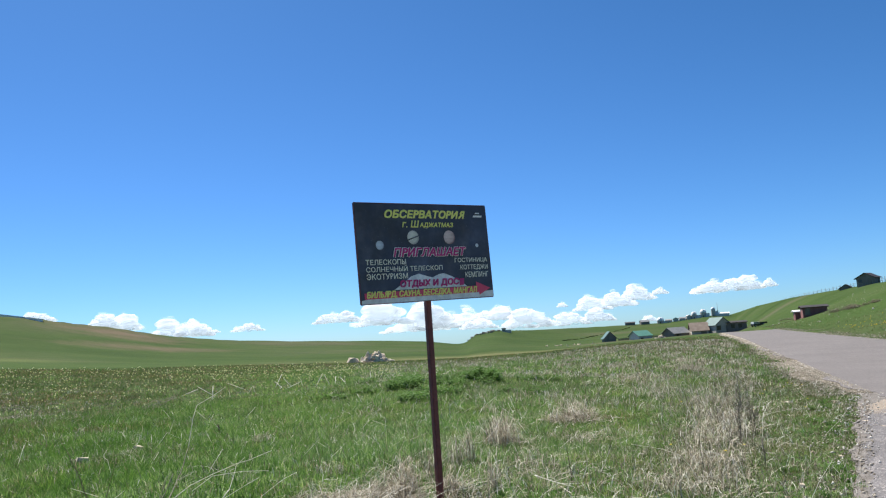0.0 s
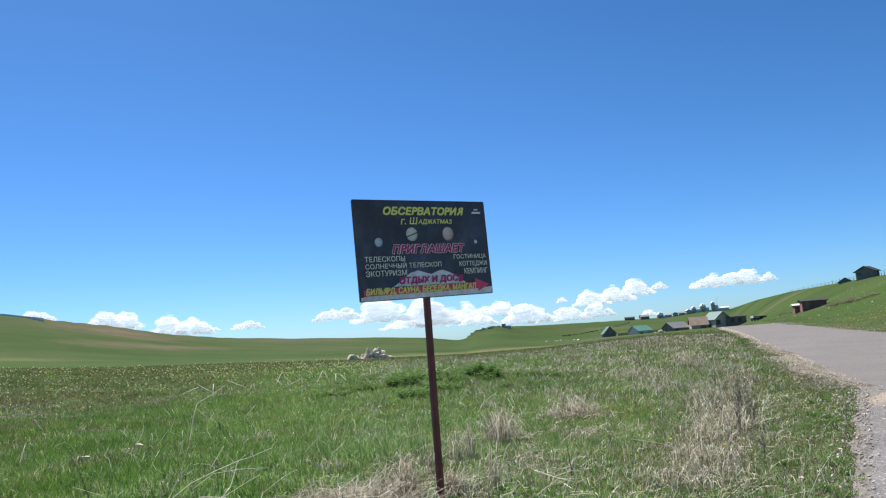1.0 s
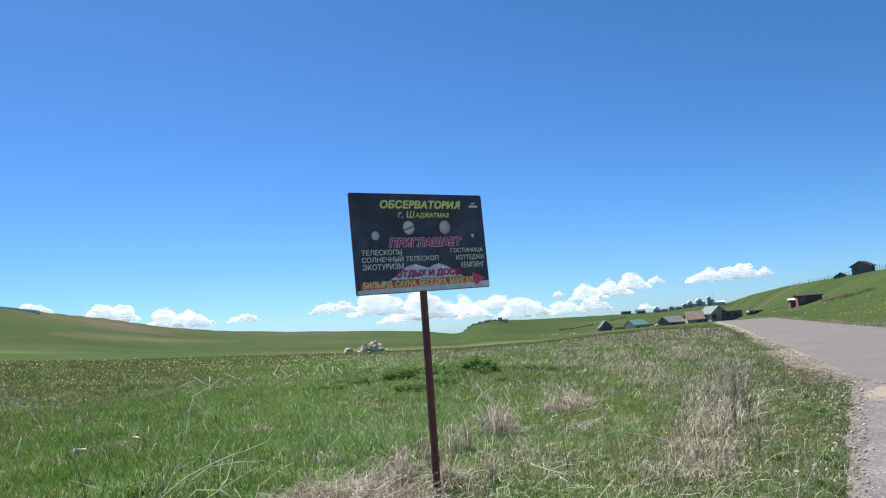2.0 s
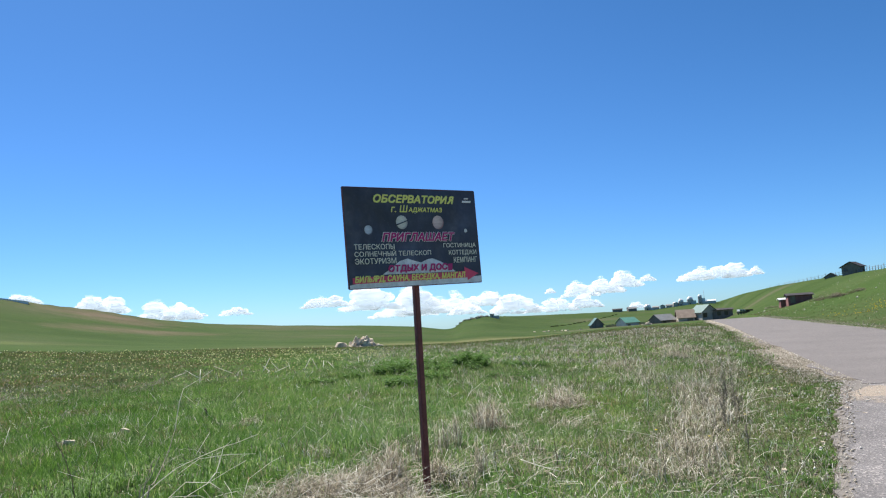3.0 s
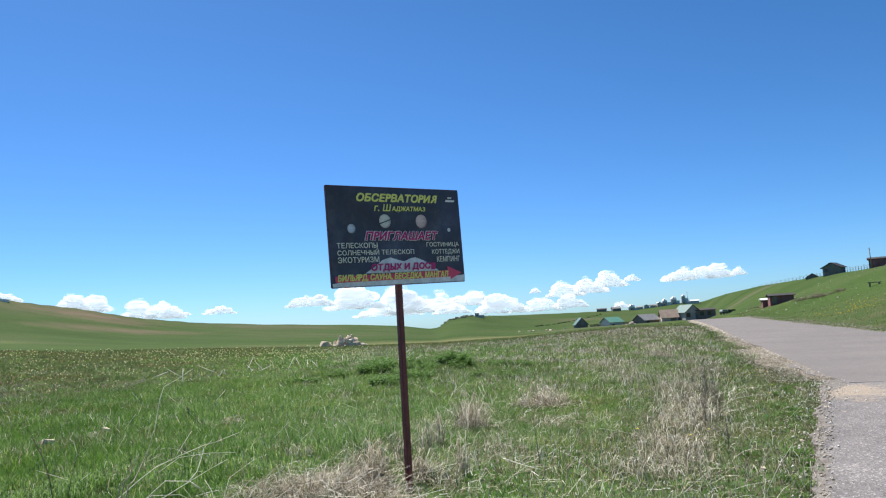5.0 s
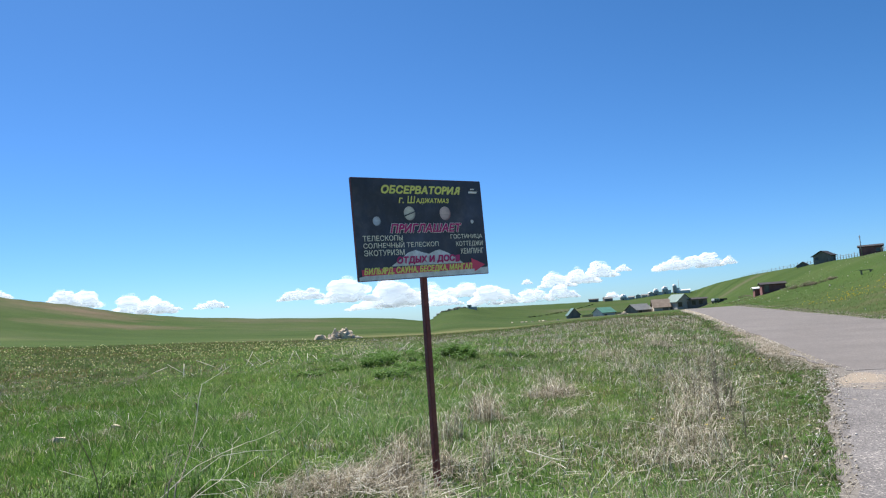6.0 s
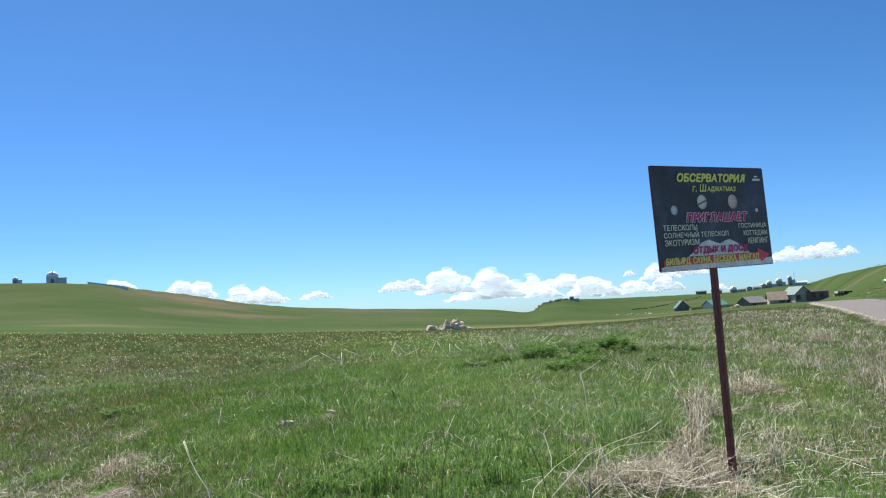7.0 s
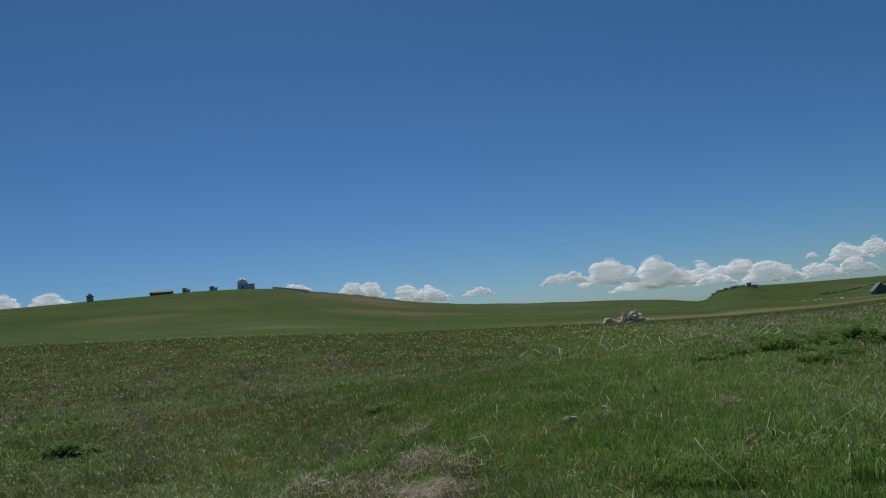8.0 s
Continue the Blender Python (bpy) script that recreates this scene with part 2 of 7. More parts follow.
def ground_material():
    m, nt, b = nodes_of("meadow_ground", 1.0, 0.04)
    co = nt.nodes.new("ShaderNodeTexCoord").outputs["Object"]
    fine = noise_fac(nt, 9.0, 6, 0.7, co)
    mid = noise_fac(nt, 0.22, 5, 0.65, co)
    big = noise_fac(nt, 0.007, 5, 0.6, co)
    near = ramp(nt, mid, [(0.3, (0.055, 0.115, 0.026)), (0.5, (0.072, 0.13, 0.034)), (0.7, (0.105, 0.12, 0.052))])
    field = ramp(nt, mid, [(0.3, (0.046, 0.075, 0.022)), (0.5, (0.062, 0.088, 0.03)), (0.7, (0.095, 0.09, 0.05))])
    far = ramp(nt, big, [(0.34, (0.04, 0.068, 0.018)), (0.48, (0.051, 0.083, 0.023)), (0.56, (0.061, 0.086, 0.03)), (0.68, (0.088, 0.093, 0.049))])
    foot = nt.nodes.new("ShaderNodeVectorMath")
    foot.operation = "LENGTH"
    nt.links.new(co, foot.inputs[0])
    wavy = nt.nodes.new("ShaderNodeMath")
    wavy.operation = "MULTIPLY_ADD"
    nt.links.new(noise_fac(nt, 0.02, 4, 0.6, co), wavy.inputs[0])
    wavy.inputs[1].default_value = 160
    nt.links.new(foot.outputs["Value"], wavy.inputs[2])
    thin = nt.nodes.new("ShaderNodeMath")
    thin.operation = "DIVIDE"
    nt.links.new(wavy.outputs[0], thin.inputs[0])
    thin.inputs[1].default_value = 400
    far = mix(nt, ramp(nt, thin.outputs[0], [(0.5, (0.45, 0.45, 0.45)), (0.85, (0, 0, 0))]), far, (0.058, 0.102, 0.025))
    for bx, by, turn, rx, ry, tone in ((92, 428, 30, 125, 80, (0.14, 0.11, 0.072)), (90, 350, 34, 130, 58, (0.128, 0.106, 0.066)), (14, 196, 0, 40, 34, (0.105, 0.13, 0.045)), (-30, 300, 0, 60, 50, (0.1, 0.1, 0.05)), (255, 250, 45, 8, 22, (0.14, 0.115, 0.075)),
                                     (159, 3, 35.4, 560, 112, (0.058, 0.076, 0.036)), (112, 140, -38, 125, 190, (0.15, 0.148, 0.066)), (228, 222, -45, 42, 30, (0.21, 0.175, 0.125)), (300, 268, -47, 34, 9, (0.19, 0.16, 0.11))):
        mp = nt.nodes.new("ShaderNodeMapping")
        mp.vector_type = "TEXTURE"
        mp.inputs["Location"].default_value = (bx, by, 0)
        mp.inputs["Rotation"].default_value = (0, 0, radians(turn))
        mp.inputs["Scale"].default_value = (rx, ry, 1000)
        nt.links.new(co, mp.inputs["Vector"])
        dist = nt.nodes.new("ShaderNodeVectorMath")
        dist.operation = "LENGTH"
        nt.links.new(mp.outputs["Vector"], dist.inputs[0])
        ragged = nt.nodes.new("ShaderNodeMath")
        ragged.operation = "MULTIPLY_ADD"
        nt.links.new(noise_fac(nt, 0.03, 6, 0.75, co, (1, 1.8, 1)), ragged.inputs[0])
        ragged.inputs[1].default_value = 1.1
        nt.links.new(dist.outputs["Value"], ragged.inputs[2])
        far = mix(nt, ramp(nt, ragged.outputs[0], [(0.6, (0.9, 0.9, 0.9)), (1.3, (0, 0, 0))]), far, tone)
    ln = nt.nodes.new("ShaderNodeVectorMath")
    ln.operation = "LENGTH"
    nt.links.new(co, ln.inputs[0])
    mr = nt.nodes.new("ShaderNodeMapRange")
    mr.inputs["From Min"].default_value, mr.inputs["From Max"].default_value = 70, 125
    nt.links.new(ln.outputs["Value"], mr.inputs["Value"])
    mf = nt.nodes.new("ShaderNodeMapRange")
    mf.inputs["From Min"].default_value, mf.inputs["From Max"].default_value = 17, 30
    nt.links.new(ln.outputs["Value"], mf.inputs["Value"])
    col = mix(nt, mr.outputs["Result"], mix(nt, mf.outputs["Result"], near, field), far)
    col = mix(nt, 0.6, col, ramp(nt, fine, [(0.3, (0.6, 0.6, 0.6)), (0.7, (1.3, 1.3, 1.3))]), "MULTIPLY")
    mottle = noise_fac(nt, 0.35, 6, 0.75, co, (1, 1.6, 1))
    broken = mix(nt, 0.6, col, ramp(nt, mottle, [(0.34, (0.6, 0.7, 0.6)), (0.5, (1.0, 1.0, 1.0)), (0.66, (1.5, 1.28, 1.5))]), "MULTIPLY")
    blotch = noise_fac(nt, 0.035, 8, 0.76, co)
    soft = mix(nt, 0.8, col, ramp(nt, blotch, [(0.3, (0.75, 0.8, 0.7)), (0.5, (1.0, 1.0, 1.0)), (0.7, (1.3, 1.16, 1.3))]), "MULTIPLY")
    col = mix(nt, mr.outputs["Result"], broken, soft)
    nt.links.new(col, b.inputs["Base Color"])
    bump(nt, b, fine, 0.6, 0.05)
    return m


def build_ground():
    angles = np.concatenate([np.arange(-40, 85, 0.3), np.arange(85, 320, 5.0)])
    radii = np.concatenate([[0.6, 2, 4], np.geomspace(5.5, 95, 90), np.geomspace(97, 1000, 124), np.geomspace(1050, 4600, 18)])
    A, R = np.meshgrid(np.radians(angles), radii)
    X, Y = R * np.sin(A) - 0.13, R * np.cos(A) - 0.66
    Z = height(X, Y)
    n, k = len(angles), len(radii)
    co = np.stack([X.ravel(), Y.ravel(), Z.ravel()], 1)
    co = np.vstack([co, [[-0.13, -0.66, h1(-0.13, -0.66)]]])
    i, j = np.meshgrid(np.arange(k - 1), np.arange(n), indexing="ij")
    jn = (j + 1) % n
    quads = np.stack([i * n + j, i * n + jn, (i + 1) * n + jn, (i + 1) * n + j], -1).reshape(-1, 4)[:, ::-1]
    fan = np.stack([np.full(n, k * n), (np.arange(n) + 1) % n, np.arange(n)], 1)[:, ::-1]
    loops = np.concatenate([quads.ravel(), fan.ravel()])
    starts = np.concatenate([np.arange(len(quads)) * 4, len(quads) * 4 + np.arange(n) * 3])
    ob = fast_mesh("ground", co, loops, starts, [ground_material()])
    ob.data.polygons.foreach_set("use_smooth", [True] * len(ob.data.polygons))
    return tagged(ob, "rolling green alpine meadow under a clear sky", "ground", kind="structure")


ground = build_ground()

# ---- road and apron ----
def asphalt(name, a, b_col, stone, speck=0.5, patch=0.5, sand=None):
    """Worn asphalt: broad stains, wheel-polished bands, and single pale and dark stones in the binder."""
    m, nt, b = nodes_of(name, 0.88, 0.25)
    co = nt.nodes.new("ShaderNodeTexCoord").outputs["Object"]
    col = ramp(nt, noise_fac(nt, patch, 6, 0.7, co), [(0.34, a), (0.66, b_col)])
    vo = nt.nodes.new("ShaderNodeTexVoronoi")
    vo.inputs["Scale"].default_value = 55
    nt.links.new(co, vo.inputs["Vector"])
    grey = nt.nodes.new("ShaderNodeSeparateColor")
    nt.links.new(vo.outputs["Color"], grey.inputs["Color"])
    grains = ramp(nt, grey.outputs["Red"], [(0.0, (0.55, 0.55, 0.55)), (0.6, (1.0, 1.0, 1.0)), (0.9, (1.2, 1.2, 1.2)), (1.0, stone)])
    col = mix(nt, speck, col, grains, "MULTIPLY")
    col = mix(nt, 0.5, col, ramp(nt, noise_fac(nt, 7, 5, 0.7, co), [(0.3, (0.75, 0.75, 0.75)), (0.7, (1.2, 1.2, 1.2))]), "MULTIPLY")
    if sand:
        mp = nt.nodes.new("ShaderNodeMapping")
        mp.vector_type = "TEXTURE"
        mp.inputs["Location"].default_value = (sand[0], sand[1], 0)
        mp.inputs["Rotation"].default_value = (0, 0, radians(sand[2]))
        mp.inputs["Scale"].default_value = (sand[3], sand[4], 100)
        nt.links.new(co, mp.inputs["Vector"])
        dist = nt.nodes.new("ShaderNodeVectorMath")
        dist.operation = "LENGTH"
        nt.links.new(mp.outputs["Vector"], dist.inputs[0])
        rim = nt.nodes.new("ShaderNodeMath")
        rim.operation = "MULTIPLY_ADD"
        nt.links.new(noise_fac(nt, 1.6, 6, 0.75, co), rim.inputs[0])
        rim.inputs[1].default_value = 1.3
        nt.links.new(dist.outputs["Value"], rim.inputs[2])
        col = mix(nt, ramp(nt, rim.outputs[0], [(0.8, (0.9, 0.9, 0.9)), (1.8, (0, 0, 0))]), col, mix(nt, 0.6, (0.31, 0.255, 0.195), grains, "MULTIPLY"))
    nt.links.new(col, b.inputs["Base Color"])
    bump(nt, b, vo.outputs["Distance"], 0.5, 0.01)
    return m


M_ROAD = asphalt("old_asphalt", (0.155, 0.14, 0.132), (0.19, 0.172, 0.162), (1.6, 1.55, 1.5), 0.6, 0.3)


def ribbon(name, inner, outer, mat, lift, label, category):
    """A strip of pavement between two edge lines, 6 cm thick, lying on the ground."""
    n = len(inner)
    verts, faces = [], []
    for edge in (inner, outer):
        for x, y in edge:
            verts.append((x, y, h1(x, y) + lift))
    for edge in (inner, outer):
        for x, y in edge:
            verts.append((x, y, h1(x, y) + lift - 0.12))
    for k in range(n - 1):
        faces += [(k, k + 1, n + k + 1, n + k), (k, 2 * n + k, 2 * n + k + 1, k + 1), (n + k + 1, 3 * n + k + 1, 3 * n + k, n + k)]
    faces += [(0, n, 3 * n, 2 * n), (n - 1, 3 * n - 1, 4 * n - 1, 2 * n - 1)]
    return tagged(link_mesh(name, verts, faces, [mat]), label, category, kind="structure")


def road_point(u, s):
    p = ROAD_AT + ROAD_WAY * u + ROAD_LEFT * s
    return float(p[0]), float(p[1])


us = list(np.arange(-2.3, 6, 0.5)) + list(np.arange(6, 150, 3.0))
wob = lambda u: 0.18 * math.sin(u * 0.7) + 0.12 * math.sin(u * 1.9 + 1)
left_edge = [road_point(u, 0.1 + wob(u) * (1 + u / 60) + 0.8 * float(smooth(50, 115, u))) for u in us]
right_edge = [road_point(u, -ROAD_WIDE + 0.6 * wob(u + 9)) for u in us]
ribbon("road", left_edge, right_edge, M_ROAD, 0.05, "narrow worn grey asphalt road with ragged edges", "road")
M_APRON = asphalt("gravelly_asphalt", (0.145, 0.135, 0.132), (0.21, 0.196, 0.19), (2.5, 2.4, 2.3), 1.0, 0.8, (16.6, 6.9, 35, 5.2, 3.2))
ap_us = list(np.arange(-46, -34, 1.0)) + list(np.arange(-34, -2.4, 0.25)) + [-2.35]


def ragged(u, seed):
    """An uneven edge with no period: broad bites and small crumbs, about -1 to 1."""
    return 0.9 * noise.noise((u * 0.55, seed, 0.3)) + 0.5 * noise.noise((u * 1.9, seed, 1.7)) + 0.3 * noise.noise((u * 5.5, seed, 2.9))


def ap_edge(u):
    return 0.22 + 0.172 * max(-u - 1.5, 0) ** 1.02 + 0.08 * ragged(u, 4.1)


ribbon("pavement", [road_point(u, ap_edge(u)) for u in ap_us], [road_point(u, -ROAD_WIDE - 1.5) for u in ap_us], M_APRON, 0.035,
       "pale gravelly asphalt apron beside the road", "pavement")


def dirt_patch(name, points, mat, label):
    """A low uneven sheet of bare earth with a ragged rim: a list of (x, y, radius) blobs set end to end."""
    bm = bmesh.new()
    steps, n = 9, 44
    for cx, cy, rad in points:
        c = bm.verts.new((cx, cy, h1(cx, cy) + 0.02))
        rings = []
        for k in range(1, steps + 1):
            f = k / steps
            ring = []
            for j in range(n):
                a = j * math.tau / n
                q = rad * f * (1 + 0.3 * noise.noise((cx + math.cos(a) * 1.5, cy + math.sin(a) * 1.5, 3.3)) + 0.12 * noise.noise((cx + math.cos(a) * 6, cy + math.sin(a) * 6, 1.3)))
                x, y = cx + q * math.cos(a), cy + q * math.sin(a)
                rough = 0.022 * noise.noise((x * 7, y * 7, 0)) + 0.016 * noise.noise((x * 19, y * 19, 4.0))
                ring.append(bm.verts.new((x, y, h1(x, y) + 0.02 - 0.055 * f ** 3 + rough)))
            rings.append(ring)
        for j in range(n):
            bm.faces.new((c, rings[0][j], rings[0][(j + 1) % n]))
            for a, b in zip(rings, rings[1:]):
                bm.faces.new((a[j], b[j], b[(j + 1) % n], a[(j + 1) % n]))
    return tagged(part(name, bm, mat), label, "bare earth", kind="structure")


M_VERGE = weathered("stony_verge", (0.15, 0.125, 0.088), (0.29, 0.245, 0.185), 2.6, 0.95, 0.1, grain=30, relief=0.8)
v_us = list(np.arange(-2.2, 103, 0.7))
ribbon("verge", [road_point(u, float(verge_width(u)) * 0.55 + 0.1 + 0.28 * ragged(u, 9.3) + 0.6 * float(smooth(60, 103, u))) for u in v_us],
       [road_point(u, -0.3 + 0.6 * float(smooth(60, 103, u))) for u in v_us], M_VERGE, 0.03, "stony tan verge crumbling into the grass beside the road", "verge")
M_SAND = weathered("sandy_gravel", (0.15, 0.135, 0.12), (0.27, 0.245, 0.22), 5.0, 0.95, 0.1, grain=70, relief=0.9)
e_us = list(np.arange(-16, -1.2, 0.16))
ribbon("shoulder", [road_point(u, ap_edge(u) + 0.05 + 0.14 * ragged(u * 1.7, 7.7)) for u in e_us], [road_point(u, ap_edge(u) - 0.1 - 0.24 * ragged(u * 2.3, 2.2) - 0.4 * float(smooth(-4.6, -2.6, u))) for u in e_us],
       M_SAND, 0.042, "sandy crumbling shoulder at the edge of the apron", "shoulder")
M_BARE = weathered("trodden_earth", (0.1, 0.085, 0.068), (0.25, 0.22, 0.18), 8.0, 0.95, 0.1, grain=60, relief=0.7)
dirt_patch("bare_ground", [(-0.85, 11.5, 0.62), (-0.6, 10.9, 0.55), (-1.2, 12.2, 0.45)], M_BARE, "trodden bare earth showing through matted grass")


# ---- small shape helpers ----
def box_bm(bm, x0, x1, y0, y1, z0, z1):
    v = [bm.verts.new(p) for p in ((x0, y0, z0), (x1, y0, z0), (x1, y1, z0), (x0, y1, z0), (x0, y0, z1), (x1, y0, z1), (x1, y1, z1), (x0, y1, z1))]
    for f in ((3, 2, 1, 0), (4, 5, 6, 7), (0, 1, 5, 4), (1, 2, 6, 5), (2, 3, 7, 6), (3, 0, 4, 7)):
        bm.faces.new([v[k] for k in f])


def box(name, x0, x1, y0, y1, z0, z1, mat, parent=None, label="", bevel=0.0):
    bm = bmesh.new()
    box_bm(bm, x0, x1, y0, y1, z0, z1)
    if bevel:
        bmesh.ops.bevel(bm, geom=bm.edges[:], offset=bevel, segments=2, affect="EDGES")
    return part(name, bm, mat, parent, label)


def tube(name, pts, radii, mat, parent=None, label="", sides=6):
    """A tapered tube along a line of points."""
    bm = bmesh.new()
    rings = []
    pts = [Vector(p) for p in pts]
    for k, p in enumerate(pts):
        d = (pts[min(k + 1, len(pts) - 1)] - pts[max(k - 1, 0)]).normalized()
        side = d.cross(Vector((0.31, 0.87, 0.38))).normalized()
        up = side.cross(d)
        q = radii[k] if isinstance(radii, (list, tuple)) else radii
        rings.append([bm.verts.new(p + (side * math.cos(a) + up * math.sin(a)) * q) for a in (j * math.tau / sides for j in range(sides))])
    for a, b in zip(rings, rings[1:]):
        for j in range(sides):
            bm.faces.new((a[j], a[(j + 1) % sides], b[(j + 1) % sides], b[j]))
    bm.faces.new(rings[0][::-1])
    bm.faces.new(rings[-1])
    bmesh.ops.recalc_face_normals(bm, faces=bm.faces[:])
    return part(name, bm, mat, parent, label, True)


def empty(name, x, y, z, turn=0.0):
    ob = new(name)
    ob.matrix_world = pose(x, y, z, 0, 0, turn)
    return ob


def spot(bearing, dist):
    """The place at a bearing (degrees from +y towards +x) and distance from the first standpoint."""
    return -0.13 + dist * math.sin(radians(bearing)), -0.66 + dist * math.cos(radians(bearing))


# ---- the sign ----
M_POST = weathered("red_brown_paint", (0.17, 0.045, 0.045), (0.27, 0.08, 0.075), 5, 0.55, 0.4, grain=40, relief=0.3)
M_BACK = weathered("galvanised_sheet", (0.4, 0.4, 0.41), (0.52, 0.52, 0.52), 3, 0.5, 0.5, metal=0.6)


def plain_print(name, col, rough=0.45, dirt=0.25):
    m, nt, b = nodes_of(name, rough, 0.4)
    f = noise_fac(nt, 7, 6, 0.7)
    g = noise_fac(nt, 70, 3, 0.7)
    c = mix(nt, dirt, col, ramp(nt, f, [(0.35, (0.55, 0.55, 0.55)), (0.65, (1.2, 1.2, 1.2))]), "MULTIPLY")
    c = mix(nt, ramp(nt, g, [(0.68, (0, 0, 0)), (0.74, (0.5, 0.5, 0.5))]), c, tuple(0.75 * v + 0.07 for v in col))
    nt.links.new(c, b.inputs["Base Color"])
    return m


def space_print():
    m, nt, b = nodes_of("night_sky_print", 0.4, 0.45)
    f = noise_fac(nt, 3.5, 6, 0.7)
    night = ramp(nt, noise_fac(nt, 1.4, 4, 0.6), [(0.38, (0.062, 0.056, 0.066)), (0.62, (0.07, 0.08, 0.135))])
    c = mix(nt, 1.0, night, ramp(nt, f, [(0.3, (0.7, 0.7, 0.75)), (0.5, (1.0, 1.0, 1.0)), (0.72, (1.8, 1.75, 1.55))]), "MULTIPLY")
    vo = nt.nodes.new("ShaderNodeTexVoronoi")
    vo.inputs["Scale"].default_value = 34
    nt.links.new(nt.nodes.new("ShaderNodeTexCoord").outputs["Object"], vo.inputs["Vector"])
    c = mix(nt, ramp(nt, vo.outputs["Distance"], [(0.05, (0.45, 0.45, 0.45)), (0.1, (0, 0, 0))]), c, (0.3, 0.32, 0.38))
    nt.links.new(c, b.inputs["Base Color"])
    return m


P_SPACE = space_print()
P_YELLOW, P_WHITE, P_RED = plain_print("yellow_print", (0.99, 0.92, 0.25), dirt=0.05), plain_print("white_print", (0.98, 0.92, 0.86), dirt=0.05), plain_print("red_print", (0.9, 0.1, 0.2), dirt=0.1)
P_CRIMSON = plain_print("crimson_print", (0.62, 0.05, 0.22), dirt=0.2)
P_PALE, P_SNOW = plain_print("pale_print", (0.98, 0.93, 0.8), dirt=0.05), plain_print("snow_print", (0.9, 0.9, 0.93), dirt=0.6)
SW, SH = 1.57, 0.957
sign = tagged(empty("information_sign", 3.985, 5.32, 0.0), "dark printed information board on a red-brown steel post", "sign")
board_pose = Matrix.Translation((0, 0, 2.306)) @ pose(0, 0, 0, 0, -1.65, 0)


def on_board(ob):
    ob.parent = sign
    ob.matrix_basis = board_pose
    return ob


bm = bmesh.new()
box_bm(bm, -SW / 2, SW / 2, 0, 0.018, -SH / 2, SH / 2)
bmesh.ops.bevel(bm, geom=bm.edges[:], offset=0.003, segments=1, affect="EDGES")
panel = on_board(part("panel", bm, P_SPACE, sign))
for nm, a in (("edge_strip", (-SW / 2 - 0.006, -SW / 2 - 0.001, 0.0, 0.022, -SH / 2, SH / 2)), ("edge_strip", (SW / 2 + 0.001, SW / 2 + 0.006, 0.0, 0.022, -SH / 2, SH / 2)),
              ("edge_strip", (-SW / 2, SW / 2, 0.0, 0.022, SH / 2 + 0.001, SH / 2 + 0.007)), ("edge_strip", (-SW / 2, SW / 2, 0.0, 0.022, -SH / 2 - 0.007, -SH / 2 - 0.001)),
              ("brace", (-SW / 2 + 0.05, SW / 2 - 0.05, 0.019, 0.045, 0.22, 0.26)), ("brace", (-SW / 2 + 0.05, SW / 2 - 0.05, 0.019, 0.045, -0.3, -0.26))):
    on_board(box(nm, *a, M_BACK if nm == "brace" else M_POST, sign))


def face_xy(u, v):
    return (u - 0.5) * SW, (0.5 - v) * SH


def printed(name, outline, mat, layer, label=""):
    """A flat printed shape on the board: an outline in board fractions."""
    bm = bmesh.new()
    f = bm.faces.new([bm.verts.new((face_xy(u, v)[0], -0.0015 - 0.003 * layer, face_xy(u, v)[1])) for u, v in outline])
    if f.calc_area() and (f.normal_update() or f.normal.y > 0):
        f.normal_flip()
    return on_board(part(name, bm, mat, sign, label))


